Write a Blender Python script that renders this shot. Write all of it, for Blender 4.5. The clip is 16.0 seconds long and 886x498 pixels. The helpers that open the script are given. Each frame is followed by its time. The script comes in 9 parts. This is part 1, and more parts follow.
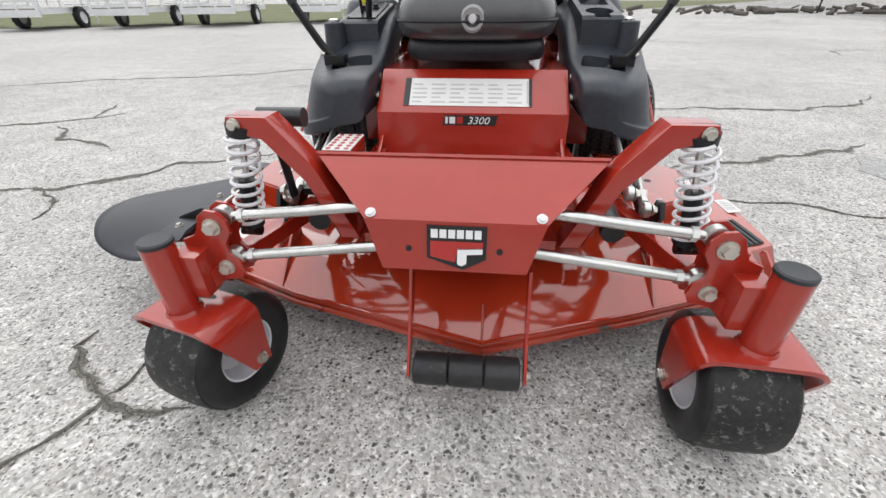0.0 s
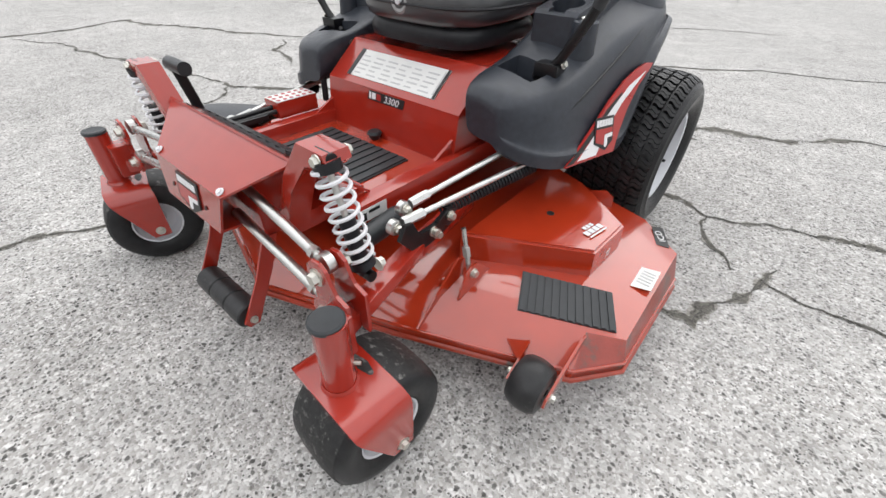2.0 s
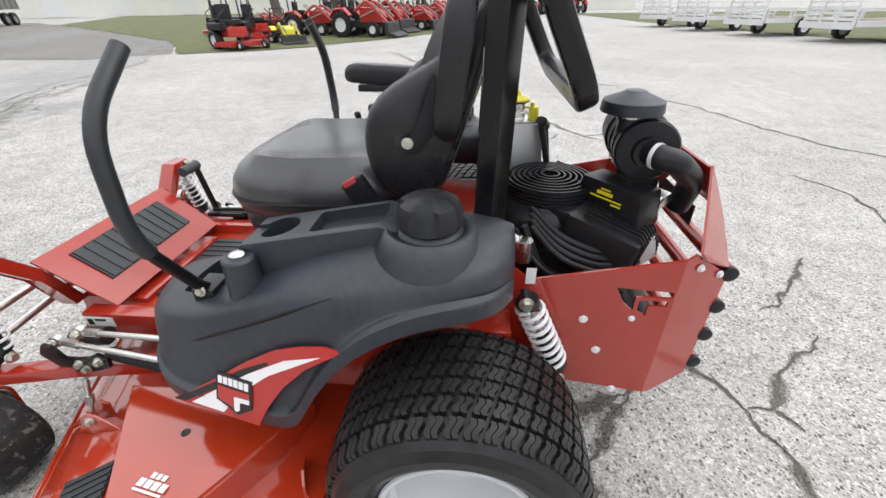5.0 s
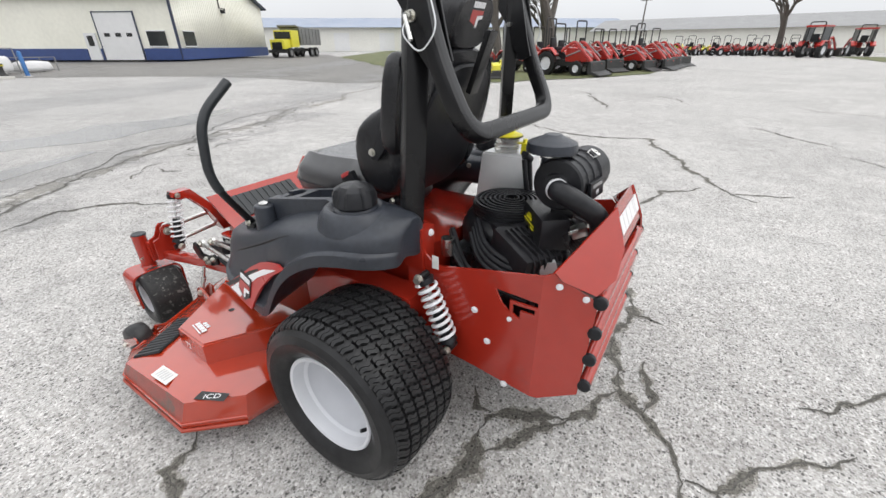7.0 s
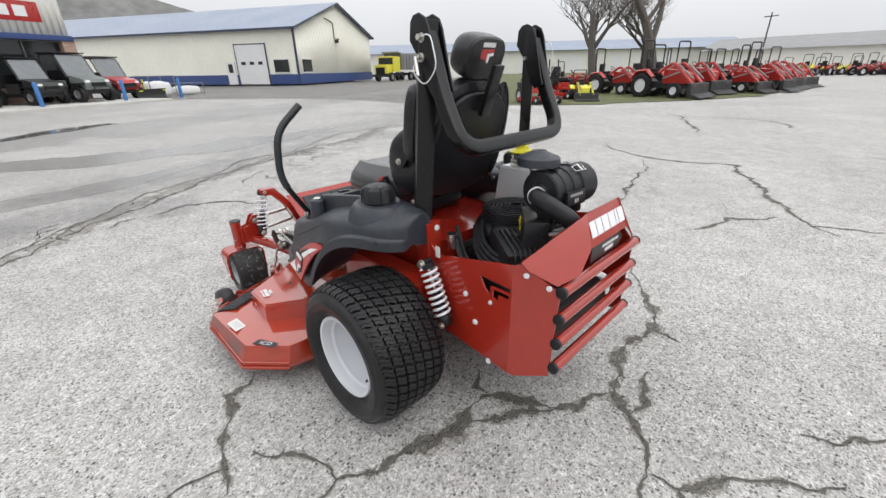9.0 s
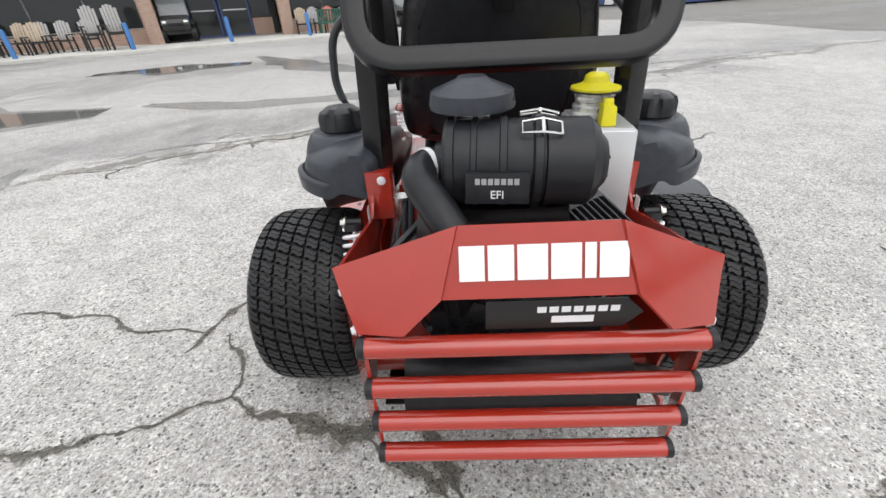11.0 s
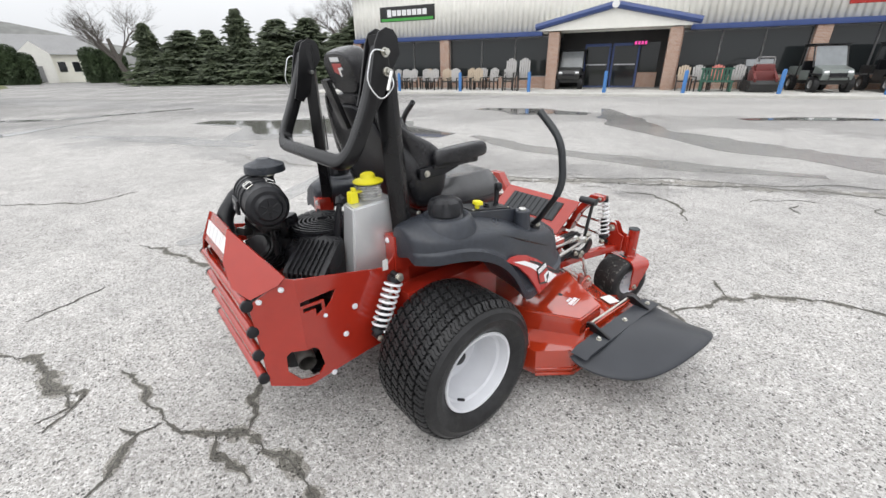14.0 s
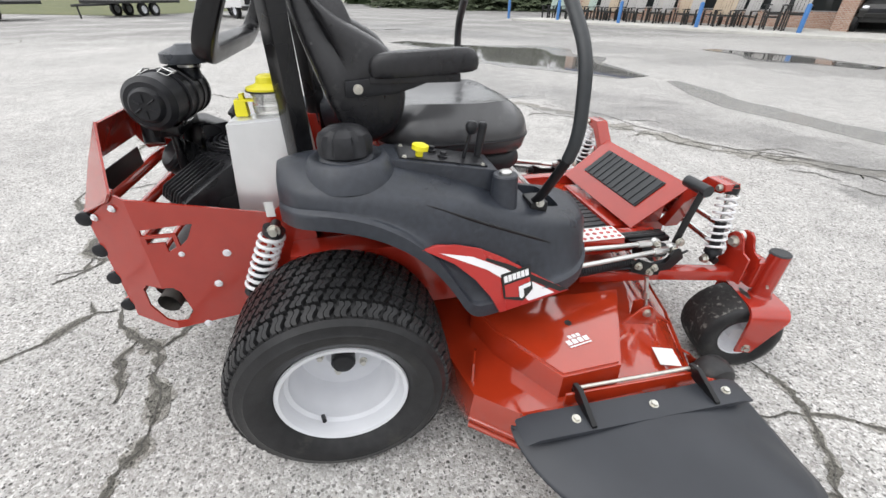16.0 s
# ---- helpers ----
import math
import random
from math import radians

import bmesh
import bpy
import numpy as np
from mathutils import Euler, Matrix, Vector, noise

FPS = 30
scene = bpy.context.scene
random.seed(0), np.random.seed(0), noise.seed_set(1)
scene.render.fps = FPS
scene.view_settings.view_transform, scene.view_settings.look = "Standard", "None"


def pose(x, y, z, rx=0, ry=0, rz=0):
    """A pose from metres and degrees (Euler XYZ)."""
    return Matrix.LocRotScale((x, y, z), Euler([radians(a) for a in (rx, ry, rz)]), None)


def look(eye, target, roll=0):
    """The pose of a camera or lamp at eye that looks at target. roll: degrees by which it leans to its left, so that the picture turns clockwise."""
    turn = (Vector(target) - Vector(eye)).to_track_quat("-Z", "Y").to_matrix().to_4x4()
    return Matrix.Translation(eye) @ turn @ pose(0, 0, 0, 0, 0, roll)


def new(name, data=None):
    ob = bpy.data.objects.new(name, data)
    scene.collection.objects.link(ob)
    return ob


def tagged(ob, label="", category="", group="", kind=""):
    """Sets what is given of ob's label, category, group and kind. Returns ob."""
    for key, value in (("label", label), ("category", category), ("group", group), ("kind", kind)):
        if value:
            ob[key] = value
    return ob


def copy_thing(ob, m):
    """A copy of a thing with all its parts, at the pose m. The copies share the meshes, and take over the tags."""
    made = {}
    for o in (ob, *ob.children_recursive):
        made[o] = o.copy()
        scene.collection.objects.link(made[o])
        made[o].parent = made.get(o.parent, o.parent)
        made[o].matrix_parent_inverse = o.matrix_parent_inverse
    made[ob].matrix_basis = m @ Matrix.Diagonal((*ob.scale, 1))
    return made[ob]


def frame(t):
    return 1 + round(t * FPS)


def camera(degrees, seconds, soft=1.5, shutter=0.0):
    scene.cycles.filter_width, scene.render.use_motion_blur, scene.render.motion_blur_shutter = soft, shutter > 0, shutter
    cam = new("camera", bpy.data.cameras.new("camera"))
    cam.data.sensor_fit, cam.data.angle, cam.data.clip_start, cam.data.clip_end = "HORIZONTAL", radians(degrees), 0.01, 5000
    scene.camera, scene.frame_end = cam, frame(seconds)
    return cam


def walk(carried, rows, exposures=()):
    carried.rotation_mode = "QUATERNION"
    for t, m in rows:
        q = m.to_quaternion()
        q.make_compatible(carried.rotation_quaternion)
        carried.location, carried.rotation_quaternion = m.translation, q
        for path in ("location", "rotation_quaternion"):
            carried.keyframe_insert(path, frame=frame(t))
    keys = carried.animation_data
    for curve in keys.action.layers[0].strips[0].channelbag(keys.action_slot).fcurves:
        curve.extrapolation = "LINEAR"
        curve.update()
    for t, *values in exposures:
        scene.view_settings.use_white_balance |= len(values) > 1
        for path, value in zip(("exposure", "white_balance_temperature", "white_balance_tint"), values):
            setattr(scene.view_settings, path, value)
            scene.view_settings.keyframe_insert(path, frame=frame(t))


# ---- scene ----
cam = camera(95.0, 16.0)
PATH = [
    (0, (0.05, -1.902, 0.855), (-0.135, -0.214, -0.203), -0.6),
    (0.5, (0.183, -1.882, 0.883), (-0.054, -0.225, -0.211), -0.2),
    (1, (0.55, -1.844, 0.988), (0.084, -0.276, -0.163), 0.4),
    (1.5, (0.82, -1.715, 0.991), (0.078, -0.301, -0.213), 1.4),
    (2, (1.005, -1.517, 0.969), (0.008, -0.306, -0.272), 1.5),
    (2.5, (1.256, -1.282, 1.023), (0.069, -0.267, -0.226), 1.4),
    (3, (1.332, -0.974, 1.033), (-0.007, -0.149, -0.202), 0.9),
    (3.5, (1.336, -0.683, 1.056), (-0.13, -0.049, -0.148), 0.5),
    (4, (1.392, -0.387, 1.121), (-0.19, 0.011, -0.036), 0.1),
    (4.5, (1.252, -0.094, 1.163), (-0.423, 0.03, 0.077), -0.6),
    (4.7, (1.18, 0.024, 1.197), (-0.514, 0.031, 0.134), -0.7),
    (6.8, (1.284, 0.844, 1.292), (-0.248, -0.062, 0.38), -0.3),
    (7, (1.301, 0.937, 1.284), (-0.206, -0.021, 0.384), -0.2),
    (7.5, (1.33, 1.131, 1.312), (-0.128, 0.067, 0.449), -0.3),
    (8, (1.405, 1.214, 1.336), (-0.018, 0.072, 0.517), -0.5),
    (8.5, (1.458, 1.283, 1.343), (0.078, 0.073, 0.55), -0.8),
    (9, (1.356, 1.334, 1.314), (0.064, 0.042, 0.502), -1.0),
    (9.5, (1.063, 1.42, 1.261), (-0.031, 0.001, 0.372), -0.6),
    (9.7, (0.937, 1.432, 1.245), (-0.056, -0.041, 0.325), -0.4),
    (11.8, (-0.413, 1.177, 1.136), (0.317, -0.353, 0.075), -3.7),
    (12, (-0.55, 1.137, 1.137), (0.303, -0.332, 0.081), -3.1),
    (12.5, (-0.821, 0.969, 1.156), (0.273, -0.357, 0.134), -2.8),
    (13, (-1.122, 0.866, 1.228), (0.13, -0.383, 0.293), -2.4),
    (13.5, (-1.397, 0.921, 1.334), (-0.058, -0.29, 0.474), -1.5),
    (14, (-1.589, 1.032, 1.361), (-0.181, -0.128, 0.543), -0.9),
    (14.5, (-1.645, 0.96, 1.357), (-0.168, -0.106, 0.531), -0.8),
    (15, (-1.637, 0.695, 1.311), (-0.086, -0.214, 0.435), -0.7),
    (15.5, (-1.555, 0.421, 1.234), (0.065, -0.252, 0.275), -0.1),
    (16, (-1.461, 0.051, 1.178), (0.2, -0.305, 0.121), 0.6),
]
EXPOSURE = [(0, -0.06), (3, -0.04), (4.5, 0.09), (6.8, -0.02), (7.8, -0.12), (8.5, -0.18), (9.7, -0.10), (11.8, 0.10), (12.5, 0.22), (13.2, 0.18), (14, 0.02), (15, 0.04), (16, 0.09)]
walk(cam, [(t, look(eye, target, roll)) for t, eye, target, roll in PATH], EXPOSURE)

# ---- sky and light: a bright overcast day ----
SUN_AZ, SUN_EL = 340.0, 55.0
world = bpy.data.worlds.new("overcast_sky")
scene.world = world
world.use_nodes = True
wt = world.node_tree
wt.nodes.clear()
w_out = wt.nodes.new("ShaderNodeOutputWorld")
w_bg = wt.nodes.new("ShaderNodeBackground")
w_sky = wt.nodes.new("ShaderNodeTexSky")
w_sky.sky_type = "NISHITA"
w_sky.sun_disc = False
w_sky.sun_elevation = radians(SUN_EL)
w_sky.sun_rotation = radians(SUN_AZ)
w_hsv = wt.nodes.new("ShaderNodeHueSaturation")
w_hsv.inputs["Saturation"].default_value = 0.10
w_co = wt.nodes.new("ShaderNodeTexCoord")
w_sep = wt.nodes.new("ShaderNodeSeparateXYZ")
w_ramp = wt.nodes.new("ShaderNodeMapRange")
w_ramp.inputs["From Min"].default_value, w_ramp.inputs["From Max"].default_value = 0.0, 0.6
w_ramp.inputs["To Min"].default_value, w_ramp.inputs["To Max"].default_value = 0.0, 1.0
w_mix = wt.nodes.new("ShaderNodeMix")
w_mix.data_type = "RGBA"
w_mix.inputs[0].default_value = 0.88
w_cloud = wt.nodes.new("ShaderNodeMix")
w_cloud.data_type = "RGBA"
w_cloud.inputs[6].default_value = (6.35, 6.5, 6.75, 1)
w_cloud.inputs[7].default_value = (15.0, 15.2, 15.6, 1)
w_noise = wt.nodes.new("ShaderNodeTexNoise")
w_noise.inputs["Scale"].default_value = 2.2
w_noise.inputs["Detail"].default_value = 4
w_nr = wt.nodes.new("ShaderNodeMapRange")
w_nr.inputs["From Min"].default_value, w_nr.inputs["From Max"].default_value = 0.3, 0.7
w_nr.inputs["To Min"].default_value, w_nr.inputs["To Max"].default_value = 0.95, 1.05
w_mul = wt.nodes.new("ShaderNodeVectorMath")
w_mul.operation = "SCALE"
wl = wt.links.new
wl(w_co.outputs["Generated"], w_sep.inputs[0])
wl(w_sep.outputs["Z"], w_ramp.inputs["Value"])
wl(w_ramp.outputs[0], w_cloud.inputs[0])
wl(w_sky.outputs[0], w_hsv.inputs["Color"])
wl(w_hsv.outputs[0], w_mix.inputs[6])
wl(w_cloud.outputs[2], w_mix.inputs[7])
wl(w_co.outputs["Generated"], w_noise.inputs["Vector"])
wl(w_noise.outputs[0], w_nr.inputs["Value"])
wl(w_mix.outputs[2], w_mul.inputs[0])
wl(w_nr.outputs[0], w_mul.inputs["Scale"])
wl(w_mul.outputs[0], w_bg.inputs["Color"])
w_bg.inputs["Strength"].default_value = 0.122
wl(w_bg.outputs[0], w_out.inputs[0])

sun = new("sun", bpy.data.lights.new("sun", "SUN"))
sun.data.energy, sun.data.angle, sun.data.color = 0.9, radians(55), (1.0, 0.98, 0.95)
sun.matrix_world = look((20 * math.sin(radians(SUN_AZ)), 20 * math.cos(radians(SUN_AZ)), 28), (0, 0, 0))
scene.view_settings.exposure = 0.0


# ---- materials ----
def material(name, base, rough=0.5, metal=0.0, coat=0.0, var=0.12, grain=40.0, bump=0.0, bump_scale=300.0, spec=0.5, second=None, second_at=0.6, second_scale=8.0, space="Object"):
    """A surface with two scales of colour variation, roughness variation and fine relief."""
    m = bpy.data.materials.new(name)
    m.use_nodes = True
    t = m.node_tree
    b = t.nodes["Principled BSDF"]
    co = t.nodes.new("ShaderNodeTexCoord")
    n1 = t.nodes.new("ShaderNodeTexNoise")
    n1.inputs["Scale"].default_value, n1.inputs["Detail"].default_value = grain, 4
    n2 = t.nodes.new("ShaderNodeTexNoise")
    n2.inputs["Scale"].default_value, n2.inputs["Detail"].default_value = grain * 0.12, 3
    for n in (n1, n2):
        t.links.new(co.outputs[space], n.inputs["Vector"])
    add = t.nodes.new("ShaderNodeMath")
    add.operation = "ADD"
    t.links.new(n1.outputs[0], add.inputs[0])
    t.links.new(n2.outputs[0], add.inputs[1])
    mr = t.nodes.new("ShaderNodeMapRange")
    mr.inputs["From Min"].default_value, mr.inputs["From Max"].default_value = 0.7, 1.3
    mr.inputs["To Min"].default_value, mr.inputs["To Max"].default_value = 1 - var, 1 + var
    t.links.new(add.outputs[0], mr.inputs["Value"])
    mul = t.nodes.new("ShaderNodeVectorMath")
    mul.operation = "SCALE"
    mul.inputs[0].default_value = base
    t.links.new(mr.outputs[0], mul.inputs["Scale"])
    colour = mul.outputs[0]
    if second:
        n3 = t.nodes.new("ShaderNodeTexNoise")
        n3.inputs["Scale"].default_value, n3.inputs["Detail"].default_value, n3.inputs["Roughness"].default_value = second_scale, 6, 0.7
        t.links.new(co.outputs[space], n3.inputs["Vector"])
        r3 = t.nodes.new("ShaderNodeMapRange")
        r3.inputs["From Min"].default_value, r3.inputs["From Max"].default_value = second_at, second_at + 0.08
        t.links.new(n3.outputs[0], r3.inputs["Value"])
        mx = t.nodes.new("ShaderNodeMix")
        mx.data_type = "RGBA"
        mx.inputs[7].default_value = (*second, 1)
        t.links.new(r3.outputs[0], mx.inputs[0])
        t.links.new(colour, mx.inputs[6])
        colour = mx.outputs[2]
    t.links.new(colour, b.inputs["Base Color"])
    rr = t.nodes.new("ShaderNodeMapRange")
    rr.inputs["From Min"].default_value, rr.inputs["From Max"].default_value = 0.3, 0.7
    rr.inputs["To Min"].default_value, rr.inputs["To Max"].default_value = max(0.02, rough * 0.8), min(1, rough * 1.2)
    t.links.new(n2.outputs[0], rr.inputs["Value"])
    t.links.new(rr.outputs[0], b.inputs["Roughness"])
    b.inputs["Metallic"].default_value = metal
    b.inputs["Specular IOR Level"].default_value = spec
    b.inputs["Coat Weight"].default_value = coat
    b.inputs["Coat Roughness"].default_value = 0.4 * rough
    if bump:
        nb = t.nodes.new("ShaderNodeTexNoise")
        nb.inputs["Scale"].default_value, nb.inputs["Detail"].default_value = bump_scale, 2
        t.links.new(co.outputs[space], nb.inputs["Vector"])
        bp = t.nodes.new("ShaderNodeBump")
        bp.inputs["Strength"].default_value, bp.inputs["Distance"].default_value = bump, 0.002
        t.links.new(nb.outputs[0], bp.inputs["Height"])
        t.links.new(bp.outputs[0], b.inputs["Normal"])
    return m


RED = material("red_powder_coat", (0.335, 0.022, 0.011), 0.20, coat=0.7, spec=0.5, var=0.07, grain=18, bump=0.05, bump_scale=160, second=(0.30, 0.03, 0.02), second_at=0.63, second_scale=5)
RED_DECK = material("red_deck_paint", (0.37, 0.032, 0.010), 0.11, coat=1.0, spec=0.75, var=0.08, grain=14, bump=0.05, bump_scale=120, second=(0.36, 0.10, 0.075), second_at=0.70, second_scale=9)
SCUFFED_DECK = material("scraped_deck_skirt", (0.25, 0.035, 0.022), 0.34, coat=0.25, var=0.25, grain=22, bump=0.25, bump_scale=150, second=(0.115, 0.062, 0.048), second_at=0.53, second_scale=6)
SCUFFED_RED = material("scuffed_red_edge", (0.32, 0.035, 0.014), 0.32, coat=0.3, var=0.2, grain=40, bump=0.2, bump_scale=200, second=(0.07, 0.06, 0.05), second_at=0.585, second_scale=9)
EXHAUST = material("dull_exhaust_steel", (0.10, 0.092, 0.085), 0.5, metal=0.5, var=0.3, grain=30)
PLASTIC = material("charcoal_moulded_plastic", (0.027, 0.031, 0.040), 0.34, var=0.25, grain=60, bump=0.35, bump_scale=500, second=(0.037, 0.042, 0.051), second_at=0.60, second_scale=26, spec=0.45)
CHUTE = material("dark_grey_rubber_sheet", (0.032, 0.035, 0.042), 0.42, var=0.12, grain=9, bump=0.12, bump_scale=300, spec=0.4)
BLACK = material("black_plastic", (0.014, 0.0145, 0.017), 0.36, var=0.3, grain=50, bump=0.15, bump_scale=500, spec=0.3)
BLACK_STEEL = material("black_powder_coat", (0.007, 0.007, 0.008), 0.30, coat=0.06, var=0.2, grain=40, bump=0.08, bump_scale=300, spec=0.34)
ENGINE = material("black_engine_casting", (0.015, 0.015, 0.017), 0.30, var=0.4, grain=40, bump=0.2, bump_scale=250, spec=0.35)
VINYL = material("black_vinyl", (0.013, 0.013, 0.015), 0.23, var=0.2, grain=50, bump=0.25, bump_scale=900, second=(0.035, 0.035, 0.037), second_at=0.64, second_scale=9, spec=0.45)
WET_VINYL = material("wet_black_vinyl", (0.022, 0.022, 0.025), 0.55, coat=1.0, var=0.2, grain=30, bump=0.35, bump_scale=260, second=(0.032, 0.032, 0.034), second_at=0.58, second_scale=12, spec=0.55)
TYRE = material("tyre_rubber", (0.020, 0.020, 0.021), 0.36, var=0.35, grain=30, bump=0.3, bump_scale=300, second=(0.036, 0.035, 0.033), second_at=0.62, second_scale=10, spec=0.25)
TYRE_WORN = material("dusty_tyre_rubber", (0.022, 0.022, 0.022), 0.55, var=0.45, grain=70, bump=0.6, bump_scale=140, second=(0.15, 0.146, 0.138), second_at=0.555, second_scale=40, spec=0.3)
ROLLER_GREY = material("scuffed_black_nylon", (0.024, 0.024, 0.025), 0.40, var=0.4, grain=36, bump=0.2, bump_scale=220, second=(0.048, 0.046, 0.044), second_at=0.57, second_scale=14, spec=0.35)
RUBBER_MAT = material("ribbed_rubber", (0.020, 0.023, 0.026), 0.42, var=0.2, grain=60, bump=0.2, bump_scale=400)
RIM = material("rim_paint", (0.62, 0.63, 0.66), 0.4, var=0.05, grain=12, second=(0.5, 0.5, 0.5), second_at=0.68, second_scale=8)
ZINC = material("zinc_steel", (0.62, 0.62, 0.6), 0.30, metal=1.0, var=0.12, grain=40, bump=0.08, bump_scale=200)
BOLT = material("zinc_bolt", (0.60, 0.585, 0.53), 0.34, metal=0.9, var=0.15, grain=60)
SPRING = material("white_spring_paint", (0.72, 0.72, 0.74), 0.32, coat=0.3, var=0.05, grain=40)
ALU = material("brushed_aluminium", (0.74, 0.75, 0.76), 0.36, metal=0.62, var=0.06, grain=14, bump=0.06, bump_scale=150)
YELLOW = material("yellow_plastic", (0.78, 0.70, 0.02), 0.36, var=0.05, grain=30)
WHITE_LABEL = material("white_label", (0.72, 0.72, 0.70), 0.4, var=0.03, grain=30)
GREY_INK = material("grey_ink", (0.30, 0.30, 0.30), 0.5, var=0.05)
LIGHT_INK = material("pale_print", (0.5, 0.5, 0.5), 0.5, var=0.05)
BLACK_INK = material("black_ink", (0.012, 0.012, 0.012), 0.4, var=0.05)
RED_INK = material("red_decal", (0.40, 0.022, 0.018), 0.3, coat=0.3, var=0.04)
WHITE_INK = material("white_decal", (0.78, 0.78, 0.79), 0.35, var=0.03)
PINK_TAG = material("red_buckle_button", (0.5, 0.06, 0.06), 0.4)
CLEAR = bpy.data.materials.new("clear_plastic")
CLEAR.use_nodes = True
_b = CLEAR.node_tree.nodes["Principled BSDF"]
_b.inputs["Base Color"].default_value = (0.85, 0.85, 0.82, 1)
_b.inputs["Roughness"].default_value = 0.12
_b.inputs["Transmission Weight"].default_value = 0.75
GLASS = bpy.data.materials.new("shop_glass")
GLASS.use_nodes = True
_b = GLASS.node_tree.nodes["Principled BSDF"]
_b.inputs["Base Color"].default_value = (0.018, 0.021, 0.022, 1)
_b.inputs["Roughness"].default_value = 0.06
_b.inputs["Specular IOR Level"].default_value = 0.6


# ---- mesh helpers ----
def finish(bm, name, mat, angle=35):
    bmesh.ops.recalc_face_normals(bm, faces=bm.faces)
    me = bpy.data.meshes.new(name)
    bm.to_mesh(me)
    bm.free()
    for m in (mat if isinstance(mat, (list, tuple)) else [mat]):
        me.materials.append(m)
    me.shade_smooth()
    me.set_sharp_from_angle(angle=radians(angle))
    return me


def part(name, bm, mat, parent=None, label="", angle=35):
    """One mesh object under a thing or under a part."""
    ob = new(name, finish(bm, name, mat, angle))
    if parent:
        ob.parent = parent
    if label:
        ob["label"] = label
    return ob


def thing_part(name, parent, label=""):
    """An empty part that gathers pieces of its own."""
    ob = new(name)
    ob.parent = parent
    if label:
        ob["label"] = label
    return ob


def thing(name, label, category, at=(0, 0, 0), turn=0.0, group="", kind=""):
    """An empty at a thing's base, which parents its parts."""
    ob = new(name)
    ob.matrix_world = pose(*at, 0, 0, turn)
    return tagged(ob, label, category, group, kind)


def add_box(bm, centre, size, m=None, bevel=0.0, taper=1.0):
    d = bmesh.ops.create_cube(bm, size=1.0)
    for v in d["verts"]:
        k = taper if v.co.z > 0 else 1.0
        v.co = Vector((v.co.x * size[0] * k, v.co.y * size[1] * k, v.co.z * size[2]))
    if bevel:
        es = list({e for v in d["verts"] for e in v.link_edges})
        r = bmesh.ops.bevel(bm, geom=es, offset=bevel, segments=2, affect="EDGES", profile=0.7)
        vs = list({v for f in r["faces"] for v in f.verts})
        isl, todo = set(vs), list(vs)
        while todo:
            for e in todo.pop().link_edges:
                for v in e.verts:
                    if v not in isl:
                        isl.add(v)
                        todo.append(v)
        vs = list(isl)
    else:
        vs = d["verts"]
    mm = Matrix.Translation(centre) @ (m if m else Matrix())
    for v in vs:
        v.co = mm @ v.co
    return vs


def axes(p0, p1):
    z = (Vector(p1) - Vector(p0)).normalized()
    x = z.cross(Vector((0, 0, 1)))
    if x.length < 1e-3:
        x = Vector((1, 0, 0))
    x.normalize()
    return x, z.cross(x), z


def add_rod(bm, p0, p1, r, r1=None, seg=14, caps=True):
    """A round bar from p0 to p1."""
    r1 = r if r1 is None else r1
    x, y, _ = axes(p0, p1)
    rings = []
    for p, q in ((p0, r), (p1, r1)):
        rings.append([bm.verts.new(Vector(p) + q * (math.cos(a) * x + math.sin(a) * y)) for a in (2 * math.pi * i / seg for i in range(seg))])
    for i in range(seg):
        j = (i + 1) % seg
        bm.faces.new((rings[0][i], rings[0][j], rings[1][j], rings[1][i]))
    if caps:
        bm.faces.new(rings[0][::-1])
        bm.faces.new(rings[1])


def add_tube(bm, pts, r, seg=10, flat=1.0, caps=True, side=None, power=2.0):
    """A round or flattened tube swept along pts."""
    pts = [Vector(p) for p in pts]
    rings, up = [], Vector(side) if side else None
    for i, p in enumerate(pts):
        d = (pts[min(i + 1, len(pts) - 1)] - pts[max(i - 1, 0)]).normalized()
        if up is None:
            up = d.orthogonal()
        x = (up - up.dot(d) * d).normalized()
        up = x
        y = d.cross(x)
        rr = r[i] if isinstance(r, (list, tuple)) else r
        ring = []
        for k in range(seg):
            c, s = math.cos(2 * math.pi * k / seg), math.sin(2 * math.pi * k / seg)
            q = rr * (abs(c) ** power + abs(s) ** power) ** (-1 / power)
            ring.append(bm.verts.new(p + q * (c * x * flat + s * y)))
        rings.append(ring)
    for a, b in zip(rings, rings[1:]):
        for i in range(seg):
            j = (i + 1) % seg
            bm.faces.new((a[i], a[j], b[j], b[i]))
    if caps:
        bm.faces.new(rings[0][::-1])
        bm.faces.new(rings[-1])


def rounded(pts, radius, n=5):
    """The way through pts with its corners rounded."""
    pts = [Vector(p) for p in pts]
    out = [pts[0]]
    for a, b, c in zip(pts, pts[1:], pts[2:]):
        u, w = (a - b), (c - b)
        k = min(radius, u.length * 0.45, w.length * 0.45)
        s, e = b + u.normalized() * k, b + w.normalized() * k
        for i in range(n + 1):
            t = i / n
            out.append((1 - t) ** 2 * s + 2 * t * (1 - t) * b + t * t * e)
    return out + [pts[-1]]


